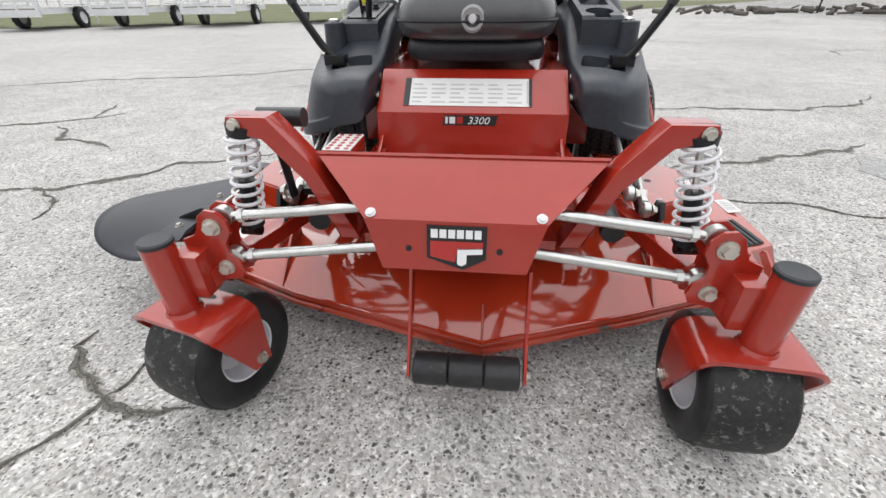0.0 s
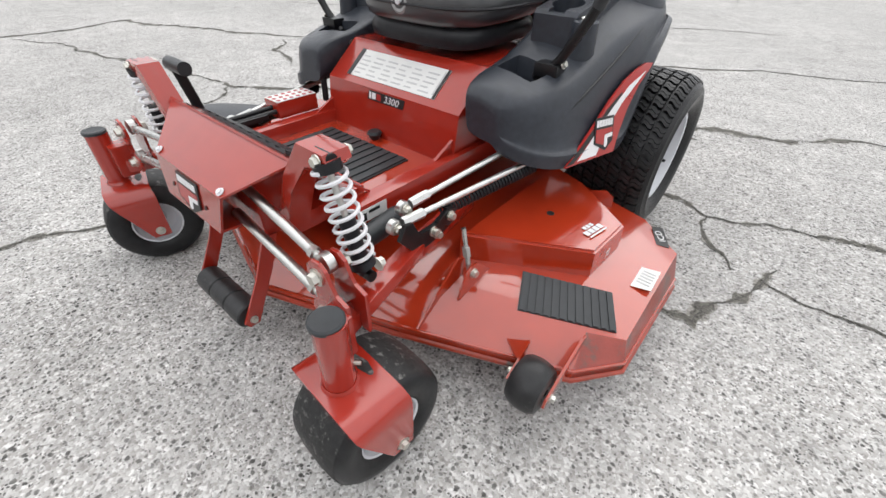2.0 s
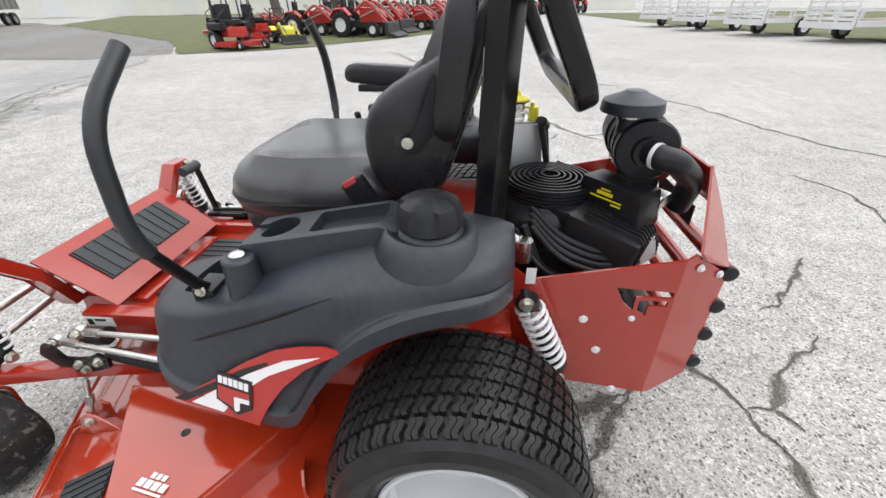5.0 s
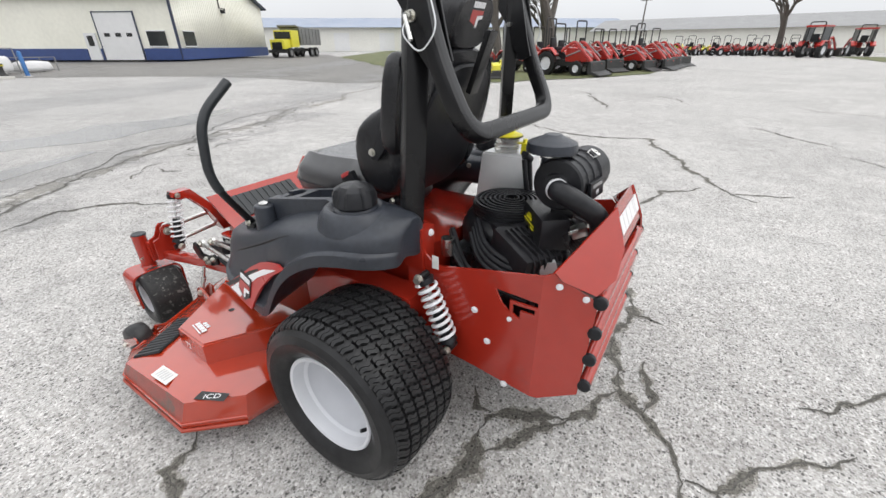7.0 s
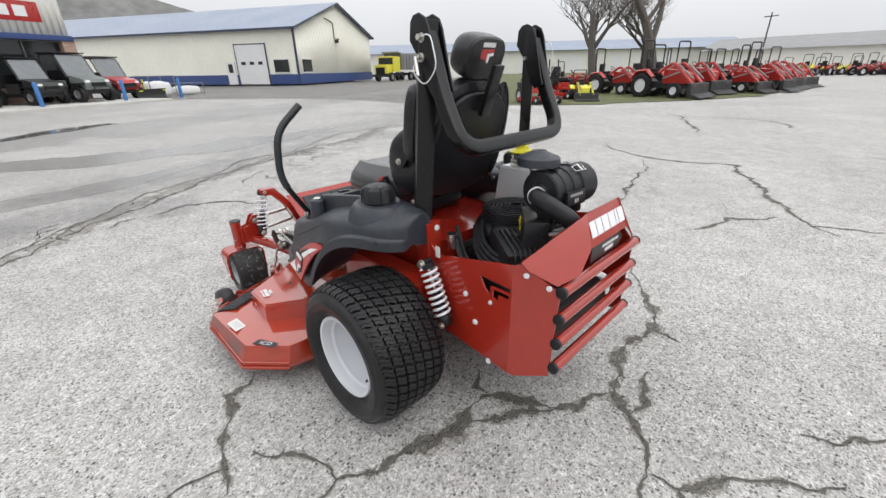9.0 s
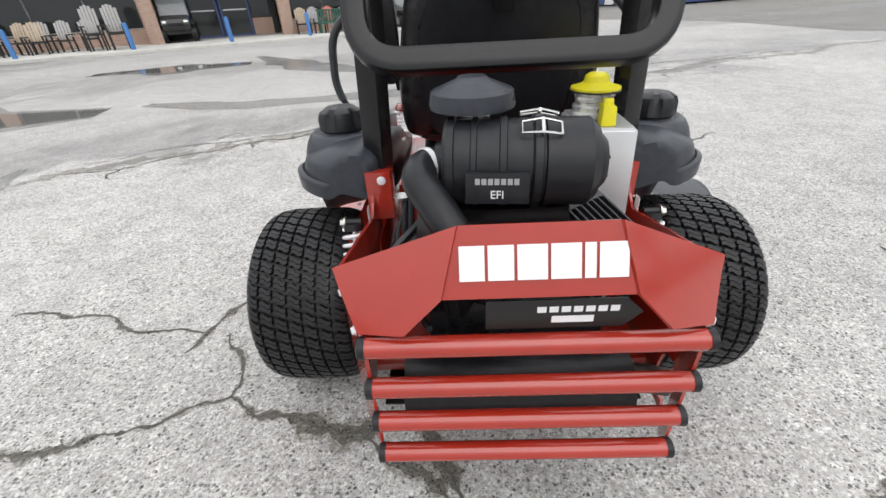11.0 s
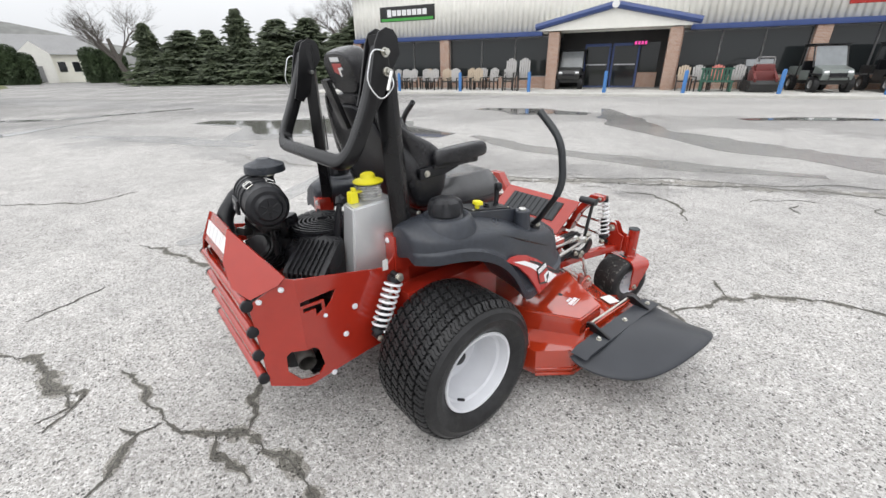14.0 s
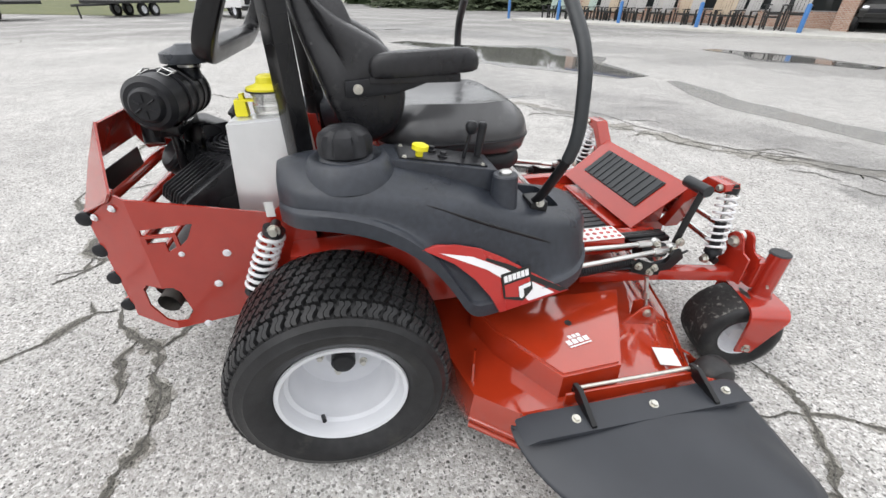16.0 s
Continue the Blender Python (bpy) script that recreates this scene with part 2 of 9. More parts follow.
def add_lathe(bm, profile, m=None, seg=32, close=False):
    """profile: (radius, height) pairs, turned about z, placed by m."""
    m = m or Matrix()
    rings = []
    for r, h in profile:
        if r < 1e-5:
            rings.append([bm.verts.new(m @ Vector((0, 0, h)))])
        else:
            rings.append([bm.verts.new(m @ Vector((r * math.cos(a), r * math.sin(a), h))) for a in (2 * math.pi * i / seg for i in range(seg))])
    pairs = list(zip(rings, rings[1:])) + ([(rings[-1], rings[0])] if close else [])
    for a, b in pairs:
        for i in range(seg):
            j = (i + 1) % seg
            if len(a) == 1 and len(b) == 1:
                continue
            if len(a) == 1:
                bm.faces.new((a[0], b[i], b[j]))
            elif len(b) == 1:
                bm.faces.new((a[i], a[j], b[0]))
            else:
                bm.faces.new((a[i], a[j], b[j], b[i]))


def add_prism(bm, poly, thick, m=None, bevel=0.0):
    """A flat outline (x, y) extruded by thick along z, centred, placed by m."""
    m = m or Matrix()
    lo = [bm.verts.new(m @ Vector((x, y, -thick / 2))) for x, y in poly]
    hi = [bm.verts.new(m @ Vector((x, y, thick / 2))) for x, y in poly]
    n = len(poly)
    fs = [bm.faces.new(lo[::-1]), bm.faces.new(hi)]
    for i in range(n):
        fs.append(bm.faces.new((lo[i], lo[(i + 1) % n], hi[(i + 1) % n], hi[i])))
    if bevel:
        bmesh.ops.bevel(bm, geom=list({e for f in fs[:2] for e in f.edges}), offset=bevel, segments=2, affect="EDGES", profile=0.7)
    return fs


def add_shell(bm, quads, thick):
    """Flat facets (lists of corners) given a thickness inwards along each one's normal."""
    for q in quads:
        q = [Vector(p) for p in q]
        n = (q[1] - q[0]).cross(q[2] - q[0]).normalized() * thick
        a = [bm.verts.new(p) for p in q]
        b = [bm.verts.new(p - n) for p in q]
        bm.faces.new(a)
        bm.faces.new(b[::-1])
        for i in range(len(q)):
            j = (i + 1) % len(q)
            bm.faces.new((a[i], b[i], b[j], a[j]))


def add_helix(bm, p0, p1, r, wire, turns, seg=6, per=18):
    x, y, z = axes(p0, p1)
    n = int(turns * per)
    length = (Vector(p1) - Vector(p0)).length
    pts = []
    for i in range(n + 1):
        a = 2 * math.pi * turns * i / n
        pts.append(Vector(p0) + z * (length * i / n) + r * (math.cos(a) * x + math.sin(a) * y))
    add_tube(bm, pts, wire, seg)


def add_hex(bm, at, normal, r, h):
    """A hexagon bolt head with its washer and rounded end."""
    p = Vector(at)
    n = Vector(normal).normalized()
    add_rod(bm, p, p + n * h * 0.25, r * 1.35, seg=14)
    add_rod(bm, p + n * h * 0.25, p + n * h, r, r * 0.93, seg=6)


def basis(origin, xa, ya):
    """A matrix whose x runs towards xa, with ya fixing the plane."""
    o = Vector(origin)
    x = (Vector(xa) - o).normalized()
    y = Vector(ya) - o
    z = x.cross(y).normalized()
    y = z.cross(x)
    return Matrix(((x.x, y.x, z.x, o.x), (x.y, y.y, z.y, o.y), (x.z, y.z, z.z, o.z), (0, 0, 0, 1)))


def cut(ob, bm):
    """Cuts the closed shape bm out of the mesh object ob."""
    bmesh.ops.recalc_face_normals(bm, faces=bm.faces)
    me = bpy.data.meshes.new("cutter")
    bm.to_mesh(me)
    bm.free()
    c = new("cutter", me)
    md = ob.modifiers.new("cut", "BOOLEAN")
    md.operation, md.object, md.solver = "DIFFERENCE", c, "EXACT"
    bpy.context.view_layer.update()
    done = bpy.data.meshes.new_from_object(ob.evaluated_get(bpy.context.evaluated_depsgraph_get()))
    ob.modifiers.clear()
    ob.data = done
    bpy.data.objects.remove(c)


def lerp(a, b, t):
    return a + (b - a) * t


YZ = Matrix(((0, 0, 1, 0), (1, 0, 0, 0), (0, 1, 0, 0), (0, 0, 0, 1)))  # outline x, y -> world y, z; its depth along x
XZ = Matrix(((1, 0, 0, 0), (0, 0, -1, 0), (0, 1, 0, 0), (0, 0, 0, 1)))  # outline x, y -> world x, z; its depth along y
XAXIS = Matrix.Rotation(radians(90), 4, "Y")  # turns a lathe's axis to x


# ---- the mower: its front points towards -y, rear axle near y = 0.155 ----
mower = thing("zero_turn_mower", "red zero-turn mower with black seat and folded roll bar", "lawn mower")


def bolt(at, normal, r=0.009, h=0.009, mat=None, parent=None):
    bm = bmesh.new()
    add_hex(bm, at, normal, r, h)
    return part("bolt", bm, mat or BOLT, parent or mower)


def add_cushion(bm, w, l, h, m, top=None, power=4.0, seg=36):
    """A stuffed pad: w by l, h thick, rounded all over; top(x, y) raises its upper side."""
    top = top or (lambda x, y: 0.0)
    levels = [(0.90, 0.0), (0.975, 0.07), (1.0, 0.30), (0.995, 0.50), (0.965, 0.70), (0.905, 0.86), (0.80, 0.955), (0.62, 0.995), (0.3, 1.0)]
    rings = []
    for k, f in levels:
        ring = []
        for i in range(seg):
            a = 2 * math.pi * i / seg
            c, s = math.cos(a), math.sin(a)
            q = (abs(c) ** power + abs(s) ** power) ** (-1 / power)
            x, y = c * q * k * w / 2, s * q * k * l / 2
            ring.append(bm.verts.new(m @ Vector((x, y, f * h + (top(x, y) if f > 0.9 else 0.0)))))
        rings.append(ring)
    for a, b in zip(rings, rings[1:]):
        for i in range(seg):
            bm.faces.new((a[i], a[(i + 1) % seg], b[(i + 1) % seg], b[i]))
    bm.faces.new(rings[0][::-1])
    bm.faces.new(rings[-1])


def bars(parent, m, rows, mat, lift=0.001, name="lettering"):
    """Writing that is not spelled out, as plain bars: rows of (x, y, w, h) in the plane m."""
    bm = bmesh.new()
    for x, y, w, h in rows:
        add_prism(bm, [(x, y), (x + w, y), (x + w, y + h), (x, y + h)], 0.0012, m @ Matrix.Translation((0, 0, lift)))
    return part(name, bm, mat, parent)


def emblem(m, size, parent):
    """A shield-shaped badge: black edge, red field, white bend, a bar for its name."""
    s = size
    out = [(-0.5, 0.5), (0.5, 0.5), (0.5, -0.28), (0.12, -0.55), (-0.5, -0.28)]
    bm = bmesh.new()
    add_prism(bm, [(x * s, y * s) for x, y in out], 0.003, m)
    shield = part("badge", bm, BLACK_INK, parent, "shield badge in black, red and white")
    bm = bmesh.new()
    add_prism(bm, [(x * s * 0.88, y * s * 0.88) for x, y in [(-0.5, 0.16), (0.5, 0.16), (0.5, 0.0), (0.02, -0.04), (-0.02, -0.42), (-0.5, -0.27)]], 0.0012, m @ Matrix.Translation((0, 0, 0.002)))
    part("badge_field", bm, RED_INK, shield)
    bm = bmesh.new()
    add_prism(bm, [(x * s * 0.88, y * s * 0.88) for x, y in [(0.02, -0.06), (0.5, -0.02), (0.5, -0.16), (0.2, -0.19), (0.2, -0.44), (0.1, -0.52), (0.02, -0.46)]], 0.0012, m @ Matrix.Translation((0, 0, 0.0026)))
    part("badge_bend", bm, WHITE_INK, shield)
    bars(shield, m, [(s * (-0.43 + 0.145 * i), 0.22 * s, 0.115 * s, 0.2 * s) for i in range(6)], WHITE_INK, 0.0024)
    return shield


# -- deck --
MIDDLE = 0.062  # the deck sits a little off the mower's middle


def deck_half(bm, s, lip, top):
    """Rolled edge, sloping skirt and top skin of one half: outlines from the middle of the front round to the middle of the rear."""
    def side(x):
        return MIDDLE if x == 0 else s * x
    n = len(lip)
    c = [bm.verts.new((side(x) if x == 0 else side(x + 0.002), y - (0.004 if y < -0.6 else 0), z - 0.028)) for x, y, z in lip]
    a = [bm.verts.new((side(x), y, z)) for x, y, z in lip]
    b = [bm.verts.new((side(x), y, z)) for x, y, z in top]
    for i in range(n - 1):
        bm.faces.new((a[i], a[i + 1], b[i + 1], b[i]))
        bm.faces.new((c[i], c[i + 1], a[i + 1], a[i]))
    f = [bm.verts.new((side(x), y, z)) for x, y, z in ((0, -1.03, 0.27), (0.47, -0.86, 0.228), (0.64, -0.735, 0.229), (0.845, -0.645, 0.223), (0.47, -0.13, 0.224), (0, -0.13, 0.285))]
    bm.faces.new((b[0], b[1], f[1], f[0]))
    bm.faces.new((b[1], b[2], f[2], f[1]))
    bm.faces.new((b[2], b[3], f[3], f[2]))
    bm.faces.new((b[3], b[4], f[3]))
    bm.faces.new((b[4], b[5], f[4], f[3]))
    bm.faces.new((b[5], b[6], f[4]))
    bm.faces.new((f[1], f[2], f[3], f[4]))
    bm.faces.new((b[6], b[7], f[5], f[4]))
    bm.faces.new((f[0], f[1], f[4], f[5]))


DECK_LIP_P = [(0, -1.192, 0.149), (0.46, -1.046, 0.148), (0.88, -0.868, 0.146), (0.962, -0.755, 0.138), (0.964, -0.335, 0.128), (0.82, -0.18, 0.128), (0.47, -0.12, 0.128), (0, -0.12, 0.128)]
DECK_TOP_P = [(0, -1.135, 0.222), (0.47, -0.955, 0.205), (0.86, -0.777, 0.194), (0.945, -0.735, 0.194), (0.938, -0.325, 0.212), (0.80, -0.19, 0.205), (0.47, -0.13, 0.23), (0, -0.125, 0.25)]
DECK_LIP_N = DECK_LIP_P[:2] + [(0.835, -0.888, 0.146), (0.872, -0.80, 0.138), (0.846, -0.315, 0.128), (0.742, -0.186, 0.128)] + DECK_LIP_P[6:]
DECK_TOP_N = DECK_TOP_P[:2] + [(0.800, -0.80, 0.196), (0.850, -0.765, 0.198), (0.815, -0.305, 0.212), (0.725, -0.203, 0.205)] + DECK_TOP_P[6:]
bm = bmesh.new()
deck_half(bm, 1, DECK_LIP_P, DECK_TOP_P)
deck_half(bm, -1, DECK_LIP_N, DECK_TOP_N)
bmesh.ops.remove_doubles(bm, verts=bm.verts, dist=0.0005)
bmesh.ops.recalc_face_normals(bm, faces=bm.faces)
deck = part("mower_deck", bm, RED_DECK, mower, "glossy red steel mower deck with wet patches", angle=28)
# the outer skirt is scraped and dirty
deck.data.materials.append(SCUFFED_DECK)
for f in deck.data.polygons:
    if f.center.x > 0.9 and f.normal.z < 0.85 and f.center.z < 0.19:
        f.material_index = 1
md = deck.modifiers.new("thickness", "SOLIDIFY")
md.thickness, md.offset = 0.006, -1
# rolled lip along the front and side
for s, lip in ((1, DECK_LIP_P), (-1, DECK_LIP_N)):
    for name, dz, r, mat, text in (("deck_lip", -0.027, 0.0085, SCUFFED_RED, "scuffed red deck lip"), ("deck_bead", 0.001, 0.0048, RED_DECK, "")):
        bm = bmesh.new()
        add_tube(bm, [(MIDDLE if x == 0 else s * (x + (0.002 if dz < 0 else 0.0)), y - (0.003 if y < -0.6 and dz < 0 else 0), z + dz) for x, y, z in lip[:6]], r, 8)
        part(name, bm, mat, deck, text)
# weld seam up the nose of the deck
bm = bmesh.new()
add_tube(bm, [(MIDDLE, -1.1915, 0.151), (MIDDLE + 0.001, -1.165, 0.186), (MIDDLE, -1.1365, 0.223)], 0.0028, 6)
part("weld_seam", bm, SCUFFED_RED, deck)
for s in (1, -1):
    # belt cover on the deck, with a folded skirt
    top = [(0.47, -0.79, 0.312), (0.782, -0.612, 0.308), (0.79, -0.432, 0.306), (0.60, -0.30, 0.318), (0.47, -0.26, 0.322)]
    bm = bmesh.new()
    hi = [bm.verts.new((s * x, y, z)) for x, y, z in top]
    lo = [bm.verts.new((s * (x + (0.004 if x > 0.5 else 0)), y - (0.004 if y < -0.5 else -0.004), 0.205)) for x, y, z in top]
    bm.faces.new(hi)
    for i in range(5):
        bm.faces.new((hi[i], hi[(i + 1) % 5], lo[(i + 1) % 5], lo[i]))
    bm.faces.new(lo[::-1])
    bmesh.ops.bevel(bm, geom=[e for e in bm.edges if min(v.co.z for v in e.verts) > 0.3], offset=0.007, segments=2, affect="EDGES")
    cover = part("belt_cover", bm, RED_DECK, deck, "red folded sheet-metal belt cover")
    # greasing hole
    bm = bmesh.new()
    add_lathe(bm, [(0.0, 0.0006), (0.009, 0.0006), (0.011, 0.0012), (0.012, 0.0)], Matrix.Translation((s * 0.605, -0.535, 0.3135)), 14)
    part("grease_hole", bm, BLACK_INK, cover)
    # round-cornered emblem of the deck series
    d0 = Matrix.Translation((0.745 if s > 0 else -0.69, -0.53, 0.3135)) @ Matrix.Rotation(radians(80 if s > 0 else -80), 4, "Z")
    rows = [(-0.020 + 0.015 * i, 0.022, 0.011, 0.013) for i in range(3)] + [(-0.038 + 0.020 * i, 0.0, 0.016, 0.018) for i in range(4)] + [(-0.038, -0.010, 0.076, 0.005)]
    for row in rows:
        bars(cover, d0, [row], WHITE_INK, 0.0, "printed_emblem")
# the deck's width, printed on the belt cover's skirt
tx = bpy.data.curves.new("deck_size", "FONT")
tx.body, tx.size, tx.extrude, tx.align_x = "72", 0.034, 0.0005, "CENTER"
tob = new("deck_size_number", tx)
tob.parent = mower
tob.matrix_local = Matrix.Translation((0.7935, -0.535, 0.252)) @ Matrix.Rotation(radians(90), 4, "Z") @ Matrix.Rotation(radians(90), 4, "X")
tx.materials.append(WHITE_INK)
tob["label"] = "white printed number 72"
# white warning sticker and small letters on the deck's side
bm = bmesh.new()
add_prism(bm, [(0.884, -0.567), (0.934, -0.552), (0.930, -0.455), (0.880, -0.468)], 0.0012, Matrix.Translation((0, 0, 0.2185)))
wl0 = part("warning_sticker", bm, WHITE_LABEL, deck, "white paper warning sticker")
bars(wl0, Matrix.Translation((0, 0, 0.2192)), [(0.890, -0.54 + 0.014 * i, 0.035, 0.004) for i in range(5)], LIGHT_INK)
bm = bmesh.new()
add_prism(bm, [(0.876, -0.324), (0.912, -0.314), (0.862, -0.218), (0.832, -0.232)], 0.0012, Matrix.Translation((0, 0, 0.2145)))
tag0 = part("series_sticker", bm, BLACK_INK, deck, "black sticker with white letters")
tx = bpy.data.curves.new("series_letters", "FONT")
tx.body, tx.size, tx.extrude, tx.align_x, tx.align_y = "ICD", 0.028, 0.0004, "CENTER", "CENTER"
letters = new("series_lettering", tx)
letters.parent = tag0
letters.matrix_local = Matrix.Translation((0.871, -0.271, 0.2155)) @ Matrix.Rotation(radians(125), 4, "Z") @ Matrix.Diagonal((1.25, 1, 1, 1))
tx.materials.append(WHITE_INK)
bm = bmesh.new()
add_prism(bm, [(-0.62, -0.78), (-0.55, -0.80), (-0.57, -0.86), (-0.64, -0.84)], 0.0012, Matrix.Translation((-0.12, -0.016, 0.2165)))
part("warning_sticker", bm, WHITE_LABEL, deck, "white paper warning sticker")


def ribbed_mat(corners, ribs, parent):
    """A rubber foot pad with raised ribs between four corners in order."""
    c = [Vector(p) for p in corners]
    n = (c[1] - c[0]).cross(c[3] - c[0]).normalized()
    bm = bmesh.new()
    add_shell(bm, [[p + n * 0.004 for p in c]], 0.005)
    pad = part("foot_pad", bm, RUBBER_MAT, parent, "black ribbed rubber foot pad")
    for i in range(ribs):
        t0, t1 = (i + 0.18) / ribs, (i + 0.82) / ribs
        a, b = c[0].lerp(c[1], t0), c[0].lerp(c[1], t1)
        d, e = c[3].lerp(c[2], t0), c[3].lerp(c[2], t1)
        a, d = a.lerp(d, 0.015), d.lerp(a, 0.015)
        b, e = b.lerp(e, 0.015), e.lerp(b, 0.015)
        bm = bmesh.new()
        add_shell(bm, [[p + n * 0.0075 for p in (a, b, e, d)]], 0.0045)
        part("rib", bm, RUBBER_MAT, pad)
    return pad


ribbed_mat([(0.695, -0.834, 0.2005), (0.918, -0.734, 0.1975), (0.860, -0.640, 0.2265), (0.642, -0.728, 0.2315)], 12, deck)

# deck lift lugs, hanger links and gauge wheels
for s in (1, -1):
    bm = bmesh.new()
    add_prism(bm, [(-0.912, 0.208), (-0.75, 0.208), (-0.835, 0.287), (-0.862, 0.292), (-0.885, 0.275)], 0.007, Matrix.Translation((s * 0.56, 0, 0)) @ YZ, 0.002)
    part("lift_lug", bm, RED_DECK, deck)
    bm = bmesh.new()
    add_prism(bm, [(-1.02, 0.152), (-0.99, 0.150), (-0.905, 0.205), (-0.84, 0.208), (-0.835, 0.282), (-0.862, 0.290), (-0.885, 0.270)], 0.007, Matrix.Translation((s * 0.515, 0, 0)) @ YZ, 0.002)
    part("lift_lug", bm, RED_DECK, deck)
    bolt((s * 0.564, -0.855, 0.266), (s, 0, 0), 0.011, 0.012)
    bm = bmesh.new()
    add_rod(bm, (s * 0.552, -0.857, 0.27), (s * 0.52, -0.85, 0.385), 0.007)
    add_rod(bm, (s * 0.54, -0.855, 0.31), (s * 0.533, -0.853, 0.335), 0.011, seg=6)
    part("hanger_link", bm, ZINC, mower)
    # rear deck lug
    bm = bmesh.new()
    add_prism(bm, [(-0.05, 0.0), (0.05, 0.0), (0.045, 0.05), (0.015, 0.07), (-0.03, 0.06)], 0.007, Matrix.Translation((s * 0.64, -0.225, 0.205)) @ Matrix.Rotation(radians(20 * s), 4, "Z") @ XZ, 0.002)
    part("lift_lug", bm, RED_DECK, deck)
    # anti-scalp wheel on its bracket
    gx, gy, gz = (0.818, -0.955, 0.137) if s > 0 else (-0.748, -1.005, 0.132)
    bm = bmesh.new()
    prof = [(0.010, -0.040), (0.038, -0.043), (0.054, -0.038), (0.062, -0.026), (0.0655, -0.008), (0.0655, 0.008), (0.062, 0.026), (0.054, 0.038), (0.038, 0.043), (0.010, 0.040)]
    add_lathe(bm, prof, Matrix.Translation((gx, gy, gz)) @ XAXIS, 32)
    wheel = part("anti_scalp_wheel", bm, ROLLER_GREY, mower, "small black anti-scalp roller wheel")
    # the outer arm climbs the skirt to the deck's top edge
    bm = bmesh.new()
    arm = [(-0.030, -0.012), (-0.018, -0.026), (0.004, -0.026), (0.060, 0.012), (0.150, 0.066), (0.146, 0.080), (0.128, 0.086), (-0.022, 0.012)]
    add_prism(bm, [(gy + y, gz + z) for y, z in arm], 0.007, Matrix.Translation((gx + s * 0.050, 0, 0)) @ YZ, 0.002)
    part("wheel_bracket", bm, RED_DECK, wheel)
    bolt((gx + s * 0.054, gy, gz - 0.004), (s, 0, 0), 0.009, 0.010, parent=wheel)
    # the inner one is a bent tab with a three-cornered top
    bm = bmesh.new()
    add_prism(bm, [(gy + y, gz + z) for y, z in [(-0.026, 0.0), (-0.010, -0.020), (0.012, -0.018), (0.050, 0.015), (0.075, 0.058), (0.020, 0.020)]], 0.006, Matrix.Translation((gx - s * 0.051, 0, 0)) @ YZ, 0.0015)
    q = [Vector((gx - s * x, gy + y, gz + z)) for x, y, z in ((0.103, 0.050, 0.034), (0.049, 0.060, 0.060), (0.048, 0.018, 0.017))]
    add_shell(bm, [q if s < 0 else q[::-1]], 0.006)
    part("wheel_bracket", bm, RED_DECK, wheel)
    bolt((gx - s * 0.054, gy, gz), (-s, 0, 0), 0.008, 0.008, parent=wheel)

# front roller in three sections, and its straps
roller = thing_part("front_roller", mower, "black plastic anti-scalp roller in three sections")
for k in (-1, 0, 1):
    bm = bmesh.new()
    add_lathe(bm, [(0.0, -0.0385), (0.033, -0.0385), (0.0365, -0.0355), (0.0375, 0.0), (0.0365, 0.0355), (0.033, 0.0385), (0.0, 0.0385)], Matrix.Translation((0.030 + 0.078 * k, -1.275, 0.145)) @ XAXIS, 28)
    part("roller_section", bm, ROLLER_GREY, roller)
for k in (-1, 1):
    bm = bmesh.new()
    x = 0.030 + k * 0.128
    add_prism(bm, [(-1.300, 0.140), (-1.290, 0.122), (-1.262, 0.122), (-1.185, 0.27), (-1.15, 0.36), (-1.19, 0.36), (-1.235, 0.255)], 0.007, Matrix.Translation((x, 0, 0)) @ YZ, 0.0015)
    part("roller_strap", bm, RED, roller)
    bolt((x + 0.004 * k, -1.275, 0.143), (k, 0, 0), 0.008, 0.01, parent=roller)

# discharge chute: hinge rail, brackets and a curved black deflector
bm = bmesh.new()
add_box(bm, (-0.822, -0.64, 0.238), (0.007, 0.42, 0.060), bevel=0.002)
add_box(bm, (-0.856, -0.61, 0.215), (0.075, 0.60, 0.006), bevel=0.002)
rail = part("chute_rail", bm, RED_DECK, mower, "red folded hinge rail of the discharge opening")
bm = bmesh.new()
add_rod(bm, (-0.812, -0.845, 0.274), (-0.812, -0.455, 0.274), 0.0055)
part("hinge_pin", bm, BOLT, rail)
for y in (-0.462, -0.825):
    bm = bmesh.new()
    add_prism(bm, [(0.0, -0.012), (0.0, 0.016), (-0.03, 0.022), (-0.115, -0.012), (-0.12, -0.028), (-0.09, -0.03)], 0.014, Matrix.Translation((-0.806, y, 0.272)) @ XZ, 0.002)
    part("hinge_bracket", bm, BLACK_STEEL, rail)
bm = bmesh.new()
NU, NV = 40, 12
shore = [(-0.862, -0.262, 0.225), (-0.900, -0.272, 0.200), (-0.985, -0.305, 0.185), (-1.075, -0.368, 0.185), (-1.140, -0.458, 0.200), (-1.178, -0.556, 0.222), (-1.202, -0.662, 0.245), (-1.212, -0.764, 0.255), (-1.205, -0.834, 0.250), (-1.180, -0.892, 0.233), (-1.138, -0.938, 0.208), (-1.070, -0.964, 0.186), (-0.985, -0.976, 0.184), (-0.915, -0.962, 0.205), (-0.872, -0.935, 0.240)]


def along(way, u):
    """A smooth walk along way, u from 0 to 1."""
    f = u * (len(way) - 1)
    i = min(int(f), len(way) - 2)
    p = [Vector(way[max(0, min(len(way) - 1, i + k))]) for k in (-1, 0, 1, 2)]
    t = f - i
    return 0.5 * (2 * p[1] + (p[2] - p[0]) * t + (2 * p[0] - 5 * p[1] + 4 * p[2] - p[3]) * t * t + (3 * p[1] - p[0] - 3 * p[2] + p[3]) * t ** 3)


